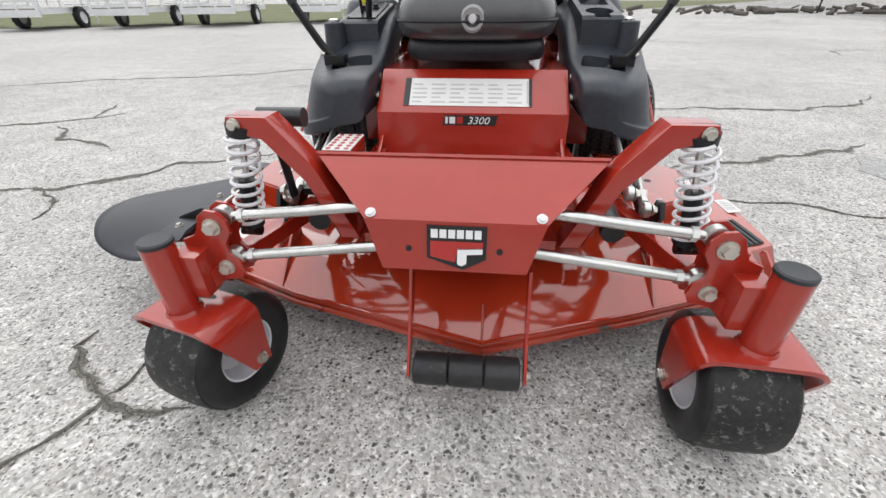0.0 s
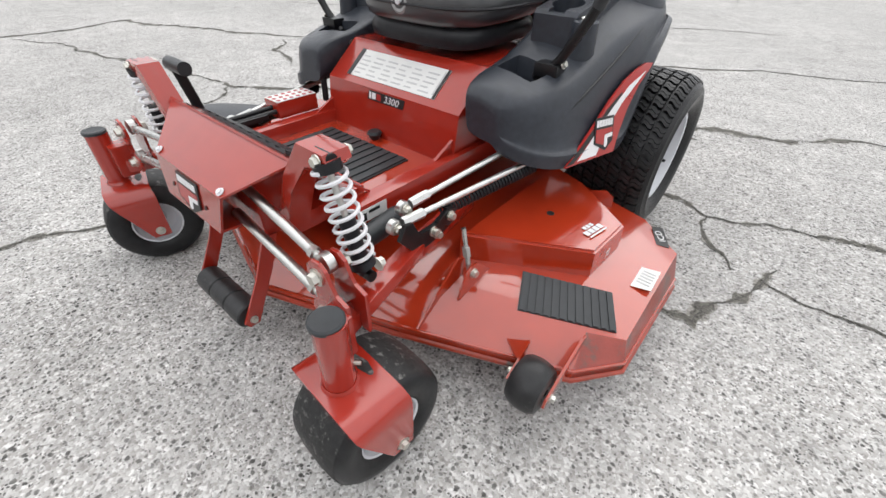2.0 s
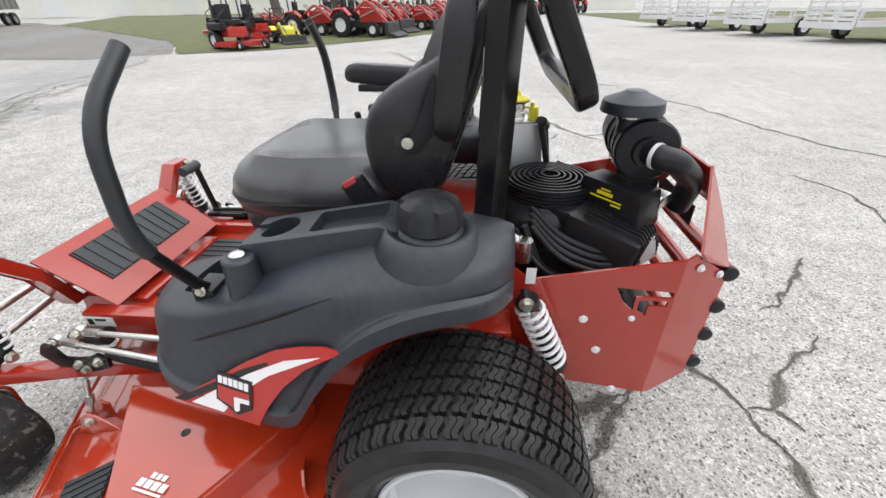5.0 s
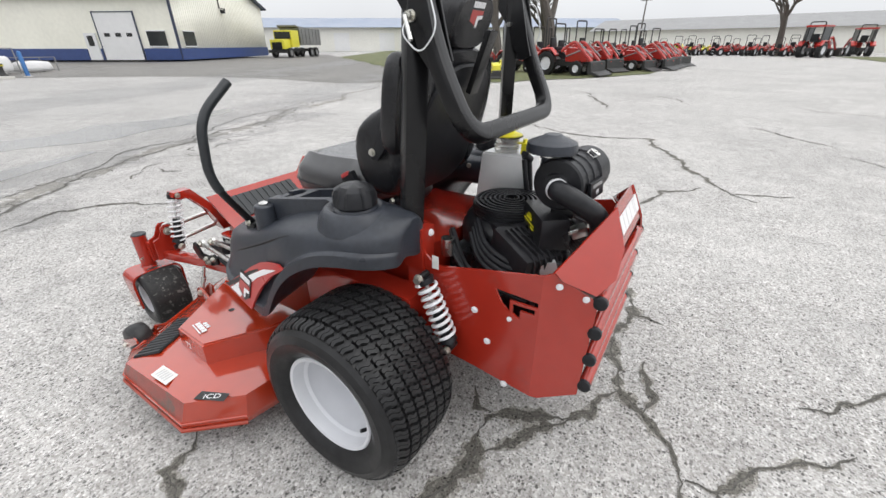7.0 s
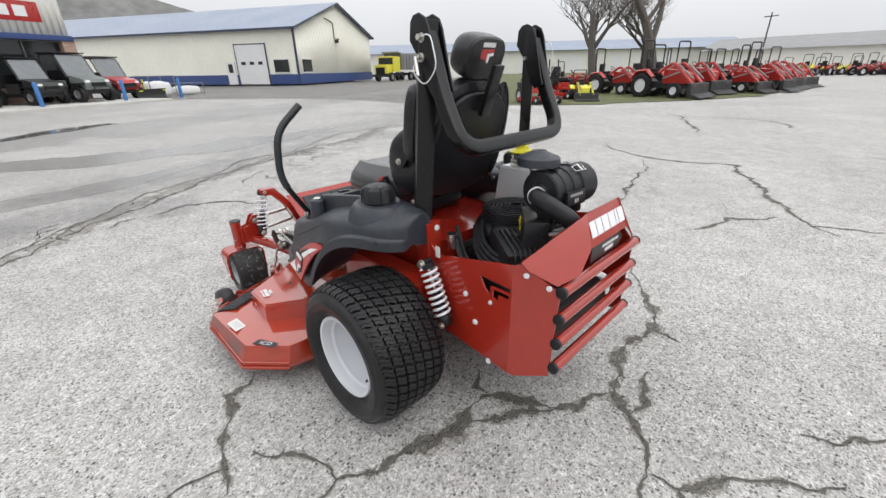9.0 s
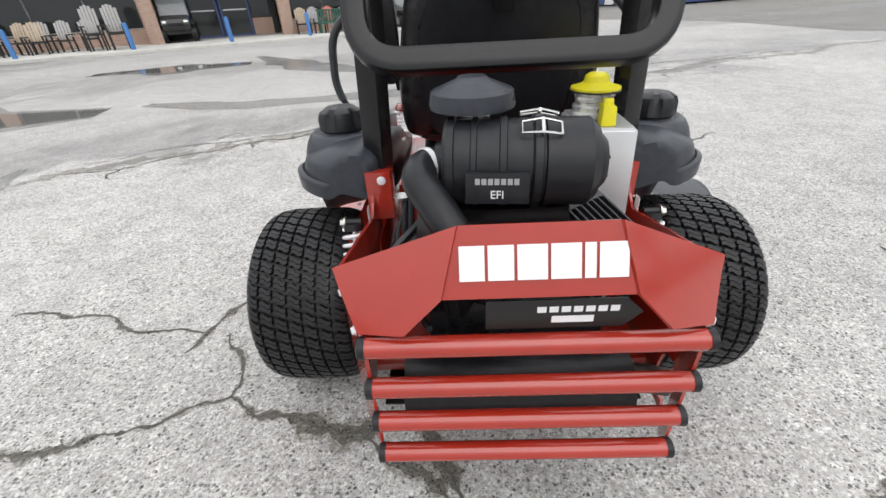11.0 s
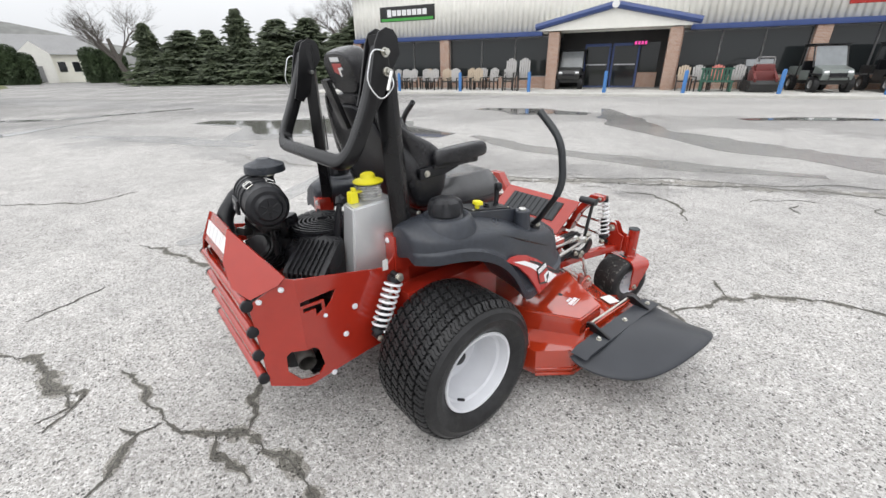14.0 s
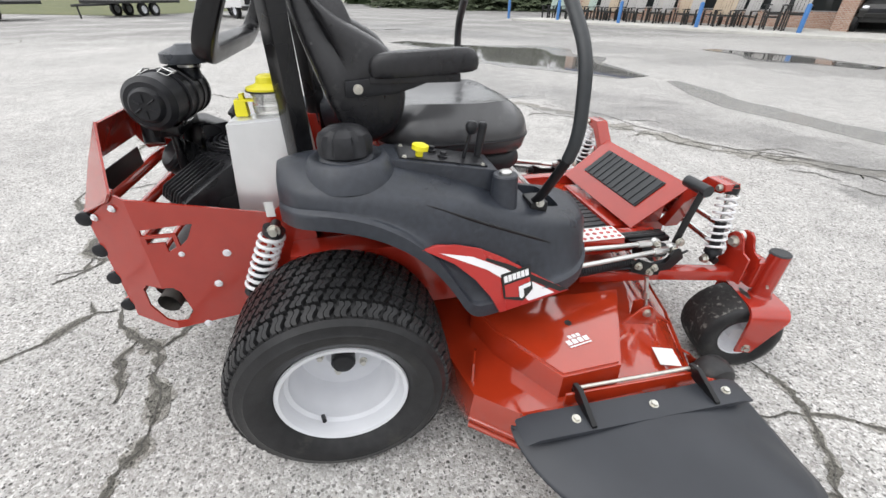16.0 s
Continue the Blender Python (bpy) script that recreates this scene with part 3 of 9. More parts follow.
grid = []
for i in range(NU + 1):
    u = i / NU
    edge, root = along(shore, u), Vector((-0.862, lerp(-0.265, -0.93, u), lerp(0.232, 0.246, u)))
    row = []
    for j in range(NV + 1):
        v = j / NV
        p = root.lerp(edge, v)
        p.z += 0.014 * math.sin(math.pi * v ** 0.75) * math.sin(math.pi * min(1, u * 0.98 + 0.02)) ** 0.6
        row.append(bm.verts.new(p))
    grid.append(row)
for i in range(NU):
    for j in range(NV):
        bm.faces.new((grid[i][j], grid[i + 1][j], grid[i + 1][j + 1], grid[i][j + 1]))
chute = part("discharge_chute", bm, CHUTE, mower, "dark grey rubber discharge deflector, lowered")
md = chute.modifiers.new("thickness", "SOLIDIFY")
md.thickness, md.offset = 0.010, -1
bm = bmesh.new()
add_prism(bm, [(-0.275, 0.0), (-0.315, 0.014), (-0.905, 0.014), (-0.945, 0.0)], 0.078, Matrix.Translation((-0.888, 0, 0.240)) @ YZ, 0.005)
part("clamp_strip", bm, CHUTE, chute)
for y in (-0.429, -0.655, -0.880):
    bolt((-0.888, y, 0.253), (-0.1, 0, 1), 0.009, 0.010, parent=chute)

# -- chassis --
bm = bmesh.new()
add_box(bm, (0, -0.78, 0.385), (0.56, 0.40, 0.014))
pan = part("floor_pan", bm, RED_DECK, mower, "red sheet-metal floor pan")
ribbed_mat([(-0.215, -0.925, 0.392), (0.172, -0.925, 0.392), (0.168, -0.685, 0.392), (-0.218, -0.685, 0.392)], 11, mower)
bm = bmesh.new()
add_lathe(bm, [(0.0, 0.03), (0.02, 0.03), (0.026, 0.022), (0.02, 0.012), (0.012, 0.0)], Matrix.Translation((-0.03, -0.645, 0.392)), 16)
part("drain_plug", bm, BLACK, mower)
for s in (1, -1):
    bm = bmesh.new()
    add_box(bm, (s * 0.295, -0.40, 0.395), (0.05, 1.25, 0.075), bevel=0.006)
    part("frame_rail", bm, RED, mower)
    bm = bmesh.new()
    add_prism(bm, [(-0.70, 0.43), (-0.56, 0.43), (-0.56, 0.50)], 0.01, Matrix.Translation((s * 0.285, 0, 0)) @ YZ, 0.002)
    part("gusset", bm, RED, mower)
    # lower suspension beam, running back from the caster
    bm = bmesh.new()
    pts = [Vector((s * 0.525, -1.25, 0.352)), Vector((s * 0.45, -0.95, 0.345)), Vector((s * 0.40, -0.68, 0.335))]
    for a, b in zip(pts, pts[1:]):
        mm = (b - a).to_track_quat("Y", "Z").to_matrix().to_4x4()
        add_box(bm, (a + b) / 2, (0.045, (b - a).length + 0.02, 0.04), mm, bevel=0.005)
    part("suspension_beam", bm, RED, mower)
    # label on the frame
    bm = bmesh.new()
    add_box(bm, (s * 0.323, -0.97, 0.405), (0.0015, 0.095, 0.035))
    lab = part("warning_label", bm, WHITE_LABEL, mower, "white and black safety label")
    bm = bmesh.new()
    add_box(bm, (s * 0.3245, -1.0, 0.403), (0.001, 0.018, 0.022))
    add_box(bm, (s * 0.3245, -0.965, 0.412), (0.001, 0.035, 0.008))
    part("pictogram", bm, BLACK_INK, lab)

# seat console: front face, sloped face and top
bm = bmesh.new()
prof = [(-0.624, 0.392), (-0.605, 0.545), (-0.470, 0.652), (0.22, 0.655), (0.22, 0.40)]
add_prism(bm, prof, 0.60, YZ, 0.008)
console = part("seat_console", bm, RED, mower, "red folded sheet-metal console under the seat")
lm = basis((-0.02, -0.5375, 0.6005), (0.2, -0.5375, 0.6005), (-0.02, -0.470, 0.654))
bm = bmesh.new()
add_prism(bm, [(-0.197, -0.062), (0.207, -0.062), (0.207, 0.045), (-0.197, 0.045)], 0.0015, lm)
card = part("instruction_label", bm, WHITE_LABEL, console, "large white instruction label with grey print")
rows = [(-0.185 + 0.0, -0.05, 0.006, 0.085), (0.19, -0.05, 0.006, 0.085)]
for c in range(6):
    for r in range(5):
        rows.append((-0.17 + 0.06 * c, -0.05 + 0.017 * r, 0.045 if (c * 3 + r) % 4 else 0.03, 0.005))
bars(card, lm, rows, LIGHT_INK, 0.0012)
bm = bmesh.new()
add_prism(bm, [(-0.197, -0.062), (-0.178, -0.062), (-0.178, 0.045), (-0.197, 0.045)], 0.001, lm @ Matrix.Translation((0, 0, 0.0016)))
part("label_edge", bm, BLACK_INK, card)
bm = bmesh.new()
add_prism(bm, [(0.197, -0.062), (0.207, -0.062), (0.207, 0.045), (0.197, 0.045)], 0.001, lm @ Matrix.Translation((0, 0, 0.0016)))
part("label_edge", bm, BLACK_INK, card)
fm = basis((0.0, -0.6145, 0.469), (0.1, -0.6145, 0.469), (0.0, -0.605, 0.545))
bm = bmesh.new()
add_prism(bm, [(-0.090, 0.040), (0.076, 0.040), (0.084, 0.070), (-0.082, 0.070)], 0.0015, fm @ Matrix.Translation((0, 0, 0.0012)))
plate = part("model_plate", bm, BLACK_INK, console, "black model plate with white and red characters")
bars(plate, fm, [(-0.080, 0.045, 0.008, 0.020), (-0.067, 0.045, 0.018, 0.020)], WHITE_INK, 0.0026)
bars(plate, fm, [(-0.044, 0.045, 0.019, 0.020)], RED_INK, 0.0026)
tx = bpy.data.curves.new("model_number", "FONT")
tx.body, tx.size, tx.extrude, tx.shear = "3300", 0.0300, 0.0005, 0.25
tob = new("model_digits", tx)
tob.parent = plate
tob.matrix_local = fm @ Matrix.Translation((-0.012, 0.0445, 0.0026)) @ Matrix.Diagonal((1.15, 1, 1, 1))
tx.materials.append(WHITE_INK)
tob["label"] = "white slanted digits 3300"
for s in (1, -1):
    for z in (0.58, 0.63):
        bolt((s * 0.305, -0.48 - (0.63 - z), z), (s, 0, 0), 0.009, 0.016)

# front shroud and foot rest
bm = bmesh.new()
T, B, L = 0.287, 0.168, 0.138
add_shell(bm, [
    [(-B, -1.252, 0.507), (B, -1.252, 0.507), (T, -1.135, 0.587), (-T, -1.135, 0.587)],
    [(-L, -1.267, 0.408), (L, -1.267, 0.408), (B, -1.252, 0.507), (-B, -1.252, 0.507)],
    [(-L, -1.19, 0.400), (L, -1.19, 0.400), (L, -1.267, 0.408), (-L, -1.267, 0.408)],
], 0.006)
bmesh.ops.remove_doubles(bm, verts=bm.verts, dist=0.0005)
shroud = part("front_shroud", bm, RED, mower, "red folded front shroud plate with raindrops", angle=20)
for s in (1, -1):
    bolt((s * 0.157, -1.2435, 0.515), (0, -0.56, 0.82), 0.0075, 0.006, SPRING, shroud)
    bm = bmesh.new()
    add_lathe(bm, [(0.0, 0.001), (0.006, 0.001), (0.006, 0.0)], basis((s * 0.085, -1.2615, 0.452), (s * 0.085 + 0.1, -1.2615, 0.452), (s * 0.085, -1.252, 0.507)), 12)
    part("hole", bm, BLACK_INK, shroud)
em = basis((0.005, -1.2605, 0.456), (0.1, -1.2605, 0.456), (0.005, -1.252, 0.507))
emblem(em @ Matrix.Translation((0, 0.003, 0.002)) @ Matrix.Diagonal((1.35, 1, 1, 1)), 0.082, shroud)
bm = bmesh.new()
add_shell(bm, [[(-T, -1.135, 0.5935), (T, -1.135, 0.5935), (T - 0.01, -0.935, 0.434), (-T + 0.01, -0.935, 0.434)]], 0.006)
rest = part("foot_rest", bm, RED, mower, "red sloping foot rest")
nrm = Vector((0, 0.663, 0.749)) * 0.001
ribbed_mat([Vector((x, y, z)) + nrm for x, y, z in ((-0.198, -1.102, 0.5680), (0.203, -1.102, 0.5680), (0.203, -0.992, 0.4803), (-0.198, -0.992, 0.4803))], 10, rest)

# cross beam hidden behind the shroud, which carries the arms
bm = bmesh.new()
add_box(bm, (0, -1.13, 0.43), (0.30, 0.09, 0.16), bevel=0.006)
add_box(bm, (0, -1.02, 0.385), (0.42, 0.24, 0.05), bevel=0.006)
part("front_cross_beam", bm, RED, mower)


def coil_over(top, low, r, wire, turns, parent):
    """A shock absorber: coil spring, rod, damper body and end eyes."""
    t, l = Vector(top), Vector(low)
    d = (l - t)
    bm = bmesh.new()
    add_rod(bm, t + d * 0.48, t + d * 0.95, r * 0.58)
    add_rod(bm, t + d * 0.86, t + d * 0.92, r * 0.9, r * 0.98)
    add_rod(bm, t + d * 0.92, l, r * 0.5)
    shock = part("shock_absorber", bm, BLACK, parent, "black shock absorber with a white coil spring")
    bm = bmesh.new()
    add_rod(bm, t + d * 0.02, t + d * 0.10, r * 0.98, r * 0.9)
    part("spring_seat", bm, BLACK, shock)
    bm = bmesh.new()
    add_rod(bm, t + d * 0.08, t + d * 0.50, r * 0.22)
    part("piston_rod", bm, ZINC, shock)
    bm = bmesh.new()
    add_helix(bm, t + d * 0.08, t + d * 0.88, r, wire, turns)
    part("coil_spring", bm, SPRING, shock, "white coil spring")
    for p in (t, l):
        bm = bmesh.new()
        add_rod(bm, p - Vector((0.022, 0, 0)), p + Vector((0.022, 0, 0)), r * 0.42, seg=16)
        part("mounting_eye", bm, BLACK_STEEL, shock)
    return shock


for s in (1, -1):
    # upper arm: a box section that leans out from the cross beam to the shock
    bm = bmesh.new()
    add_prism(bm, [(0.212, 0.41), (0.290, 0.572), (0.366, 0.664), (0.445, 0.664), (0.452, 0.645), (0.435, 0.630), (0.380, 0.626), (0.306, 0.540), (0.255, 0.41)], 0.058, Matrix.Translation((0, -1.135, 0)) @ XZ, 0.004)
    if s < 0:
        for v in bm.verts:
            v.co.x = -v.co.x
    part("shock_tower", bm, RED, mower, "red box-section shock tower")
    sh = coil_over((s * 0.427, -1.148, 0.652), (s * 0.478, -1.130, 0.400), 0.0295, 0.0043, 8.6, mower)
    bolt((s * 0.43, -1.166, 0.650), (0, -1, 0), 0.0095, 0.011)
    bolt((s * 0.43, -1.104, 0.650), (0, 1, 0), 0.0095, 0.011)
    bolt((s * 0.482, -1.10, 0.405), (0, 1, 0), 0.012, 0.016)
    # two zinc suspension rods with ball joints
    for p0, p1 in (((0.12, -1.185, 0.505), (0.462, -1.213, 0.478)), ((0.11, -1.208, 0.427), (0.455, -1.225, 0.390))):
        a, b = Vector((s * p0[0], p0[1], p0[2])), Vector((s * p1[0], p1[1], p1[2]))
        bm = bmesh.new()
        add_rod(bm, a, a.lerp(b, 0.93), 0.0112, seg=18)
        rod = part("suspension_rod", bm, ZINC, mower, "zinc-plated suspension rod")
        bm = bmesh.new()
        add_rod(bm, a.lerp(b, 0.91), a.lerp(b, 0.945), 0.0145, seg=6)
        add_rod(bm, a.lerp(b, 0.945), b, 0.009)
        part("lock_nut", bm, ZINC, rod)
        bm = bmesh.new()
        add_lathe(bm, [(0.0, -0.013), (0.012, -0.013), (0.022, -0.009), (0.022, 0.009), (0.012, 0.013), (0.0, 0.013)], Matrix.Translation(b + Vector((s * 0.014, 0, 0))) @ Matrix.Rotation(radians(90), 4, "X"), 18)
        part("ball_joint", bm, ZINC, rod)
    # upright: two scalloped plates that join the rods, the beam and the spindle
    for y, k in ((-1.238, 0), (-1.195, 1)):
        bm = bmesh.new()
        out = [(0.455, 0.345), (0.505, 0.335), (0.56, 0.335), (0.56, 0.435), (0.53, 0.445), (0.518, 0.468), (0.512, 0.490), (0.495, 0.503), (0.472, 0.500), (0.455, 0.482), (0.452, 0.455), (0.470, 0.430), (0.470, 0.405), (0.452, 0.390), (0.445, 0.365)]
        add_prism(bm, [(s * x, z) for x, z in out], 0.008, Matrix.Translation((0, y, 0)) @ XZ, 0.0015)
        part("upright_plate", bm, RED, mower)
    bolt((s * 0.486, -1.242, 0.468), (0, -1, 0), 0.0138, 0.016)
    bolt((s * 0.482, -1.242, 0.372), (0, -1, 0), 0.0125, 0.016)
    bolt((s * 0.486, -1.19, 0.468), (0, 1, 0), 0.015, 0.016)
    # caster: spindle housing, cap, fork and wheel
    turn = -4 if s > 0 else -15
    caster = new("caster")
    caster.parent = mower
    caster.matrix_local = Matrix.Translation((s * 0.575, -1.292, 0))
    bm = bmesh.new()
    add_rod(bm, (0, 0, 0.285), (s * 0.003, 0.002, 0.458), 0.0315, seg=28)
    add_box(bm, (-s * 0.035, 0.03, 0.37), (0.06, 0.05, 0.10), bevel=0.006)
    part("spindle_housing", bm, RED, caster)
    bm = bmesh.new()
    add_lathe(bm, [(0.0, 0.462), (0.024, 0.463), (0.029, 0.464), (0.0325, 0.461), (0.0325, 0.454)], None, 28)
    part("spindle_cap", bm, RUBBER_MAT, caster, "black plastic spindle cap")
    # grease nipple
    bm = bmesh.new()
    add_rod(bm, (s * 0.022, 0.020, 0.345), (s * 0.034, 0.030, 0.345), 0.004, seg=8)
    part("grease_nipple", bm, BOLT, caster)
    fork = Matrix.Rotation(radians(turn), 4, "Z")
    bm = bmesh.new()
    path = rounded([(-0.107, 0.054, 0.112), (-0.111, 0.012, 0.285), (0.111, 0.012, 0.285), (0.107, 0.054, 0.112)], 0.05, 7)
    for i, p in enumerate(path):
        d = (path[min(i + 1, len(path) - 1)] - path[max(i - 1, 0)]).normalized()
        w = Vector((0, 1, 0))
        n = d.cross(w).normalized()
        hw = lerp(0.064, 0.026, min(1, max(0, (0.262 - p.z) / 0.15)))
        ring = [bm.verts.new(fork @ (p + w * a + n * b)) for a, b in ((-hw, -0.005), (hw, -0.005), (hw, 0.005), (-hw, 0.005))]
        if i:
            for k in range(4):
                bm.faces.new((prev[k], prev[(k + 1) % 4], ring[(k + 1) % 4], ring[k]))
        else:
            bm.faces.new(ring[::-1])
        prev = ring
    bm.faces.new(prev)
    bmesh.ops.bevel(bm, geom=[e for e in bm.edges if len(e.link_faces) == 2 and e.calc_face_angle() > 1.2], offset=0.002, segments=2, affect="EDGES")
    part("caster_fork", bm, RED, caster)
    bm = bmesh.new()
    add_lathe(bm, [(0.0315, 0.297), (0.037, 0.290), (0.033, 0.298)], None, 28, close=True)
    part("weld_bead", bm, RED, caster)
    hub = fork @ Matrix.Translation((0, 0.052, 0.1445)) @ XAXIS
    bm = bmesh.new()
    prof = [(0.072, -0.070), (0.085, -0.082), (0.110, -0.087), (0.129, -0.083), (0.138, -0.074), (0.142, -0.058)]
    prof += [(0.1445, -0.03), (0.1448, 0.0), (0.1445, 0.03)] + [(r, -x) for r, x in prof[::-1]]
    add_lathe(bm, prof, hub, 56)
    tyre = part("caster_tyre", bm, TYRE, caster, "smooth black caster tyre")
    # the worn tread: a dusty band round the tyre
    bm = bmesh.new()
    add_lathe(bm, [(0.1395, -0.0735), (0.1432, -0.059), (0.1458, -0.03), (0.1462, 0.0), (0.1458, 0.03), (0.1432, 0.059), (0.1395, 0.0735)], hub, 56)
    part("worn_tread", bm, TYRE_WORN, tyre, "scuffed and dusty smooth tread")
    bm = bmesh.new()
    for k in (1, -1):
        add_lathe(bm, [(0.076, k * 0.076), (0.071, k * 0.074), (0.066, k * 0.045), (0.058, k * 0.032), (0.030, k * 0.030), (0.026, k * 0.055), (0.012, k * 0.057), (0.0, k * 0.057)], hub, 28)
    part("caster_rim", bm, RIM, caster)
    for k in (1, -1):
        bm = bmesh.new()
        a = fork @ Vector((k * 0.112, 0.052, 0.1345))
        add_hex(bm, a, fork.to_3x3() @ Vector((k, 0, 0)), 0.011, 0.012)
        part("axle_bolt", bm, BOLT, caster)

# -- rear frame: side plates, wing and bumper tubes --
def plate_x(y):
    return 0.360 if y < 0.66 else lerp(0.360, 0.296, (y - 0.66) / 0.14)


for s in (1, -1):
    bm = bmesh.new()
    for poly in ([(0.20, 0.34), (0.42, 0.318), (0.66, 0.284), (0.66, 0.725), (0.31, 0.655), (0.275, 0.685), (0.26, 0.725), (0.20, 0.745)], [(0.66, 0.284), (0.682, 0.279), (0.79, 0.31), (0.80, 0.65), (0.685, 0.735), (0.66, 0.725)]):
        a = [bm.verts.new((s * plate_x(y), y, z)) for y, z in poly]
        b = [bm.verts.new((s * (plate_x(y) - 0.007), y, z)) for y, z in poly]
        bm.faces.new(a)
        bm.faces.new(b[::-1])
        for i in range(len(poly)):
            j = (i + 1) % len(poly)
            if not (poly[i][0] == 0.66 and poly[j][0] == 0.66):
                bm.faces.new((a[i], a[j], b[j], b[i]))
    bmesh.ops.remove_doubles(bm, verts=bm.verts, dist=0.0005)
    side = part("rear_side_plate", bm, RED, mower, "red steel engine guard plate with a cut-out emblem", angle=20)
    cb = bmesh.new()
    add_prism(cb, [(0.520, 0.642), (0.655, 0.634), (0.655, 0.616), (0.570, 0.616), (0.570, 0.575), (0.545, 0.596)], 0.10, Matrix.Translation((s * 0.356, 0, 0)) @ YZ)
    cut(side, cb)
    cb = bmesh.new()
    add_prism(cb, [(0.580, 0.606), (0.648, 0.607), (0.648, 0.590), (0.604, 0.590), (0.604, 0.560), (0.580, 0.574)], 0.10, Matrix.Translation((s * 0.356, 0, 0)) @ YZ)
    cut(side, cb)
    if s < 0:
        cb = bmesh.new()
        add_prism(cb, [(0.602, 0.345), (0.615, 0.42), (0.632, 0.438), (0.71, 0.442), (0.725, 0.425), (0.728, 0.36), (0.69, 0.312), (0.63, 0.310)], 0.14, Matrix.Translation((s * 0.345, 0, 0)) @ YZ)
        cut(side, cb)
    side.data.shade_smooth()
    side.data.set_sharp_from_angle(angle=radians(20))
    for y, z in ((0.456, 0.541), (0.505, 0.438), (0.573, 0.551), (0.573, 0.292)):
        bolt((s * (plate_x(y) + 0.001), y, z), (s, 0, 0), 0.0085 if z < 0.545 else 0.006, 0.007, SPRING)
    bolt((s * 0.344, 0.702, 0.697), (s, 0.45, 0), 0.0075, 0.007, SPRING)
    bolt((s * 0.312, 0.77, 0.662), (s, 0.45, 0), 0.0075, 0.007, SPRING)
    # post bracket that carries the roll bar
    bm = bmesh.new()
    add_box(bm, (s * 0.335, 0.232, 0.70), (0.070, 0.072, 0.14), bevel=0.004)
    part("post_bracket", bm, RED, mower)
    bolt((s * 0.325, 0.270, 0.748), (0, 1, 0), 0.009, 0.008, SPRING)
    bm = bmesh.new()
    add_box(bm, (s * 0.363, 0.312, 0.668), (0.0015, 0.024, 0.045))
    part("inspection_sticker", bm, WHITE_LABEL, mower, "small white sticker")
    coil_over((s * 0.412, 0.298, 0.638), (s * 0.414, 0.402, 0.410), 0.031, 0.0055, 8.5, mower)
    bolt((s * 0.434, 0.298, 0.638), (s, 0, 0), 0.013, 0.016)
    bolt((s * 0.436, 0.402, 0.410), (s, 0, 0), 0.010, 0.014)
    # wing facet
    bm = bmesh.new()
    q = [(0.122, 0.772, 0.868), (0.356, 0.684, 0.742), (0.345, 0.705, 0.715), (0.300, 0.788, 0.672), (0.215, 0.818, 0.690), (0.15, 0.815, 0.760)]
    q = [(s * x, y, z) for x, y, z in q]
    add_shell(bm, [q if s < 0 else q[::-1]], 0.006)
    part("wing_plate", bm, RED, mower)
bm = bmesh.new()
add_shell(bm, [[(0.15, 0.815, 0.760), (-0.15, 0.815, 0.760), (-0.122, 0.772, 0.868), (0.122, 0.772, 0.868)]], 0.006)
wing = part("rear_wing", bm, RED, mower, "red rear wing plate with white lettering")
wm = basis((0, 0.7945, 0.8145), (-0.1, 0.7945, 0.8145), (0, 0.772, 0.868))
letters, at = [], -0.122
for w in (0.039, 0.040, 0.046, 0.046, 0.017, 0.044):
    letters.append((at, -0.029, w, 0.055))
    at += w + 0.005
bars(wing, wm, letters, WHITE_INK, 0.001)
for z in (0.652, 0.550, 0.453, 0.350):
    bm = bmesh.new()
    add_rod(bm, (-0.298, 0.805, z), (0.298, 0.805, z), 0.0195, seg=20)
    tube = part("bumper_tube", bm, RED, mower, "red round bumper tube with black end caps")
    for s in (1, -1):
        bm = bmesh.new()
        add_lathe(bm, [(0.0, 0.003), (0.016, 0.003), (0.0205, 0.0), (0.0205, -0.012)], Matrix.Translation((s * 0.300, 0.805, z)) @ Matrix.Rotation(radians(90 * s), 4, "Y"), 18)
        part("end_cap", bm, BLACK, tube)
bm = bmesh.new()
add_prism(bm, [(-0.13, -0.03), (0.10, -0.03), (0.13, 0.0), (0.10, 0.03), (-0.13, 0.03)], 0.003, Matrix.Translation((-0.05, 0.79, 0.705)) @ Matrix.Rotation(radians(180), 4, "Z") @ XZ)
np0 = part("engine_plate", bm, BLACK_INK, mower, "black engine badge plate with pale lettering")
bars(np0, Matrix.Translation((-0.05, 0.7925, 0.705)) @ Matrix.Rotation(radians(180), 4, "Z") @ XZ @ Matrix.Rotation(radians(180), 4, "Y"), [(-0.09 + 0.02 * i, 0.004, 0.015, 0.012) for i in range(7)] + [(-0.05, -0.018, 0.07, 0.014)], WHITE_INK, 0.0012)
bm = bmesh.new()
add_box(bm, (0, 0.39, 0.36), (0.68, 0.38, 0.02))
add_box(bm, (0, 0.20, 0.50), (0.60, 0.02, 0.30))
part("engine_cradle", bm, RED, mower)

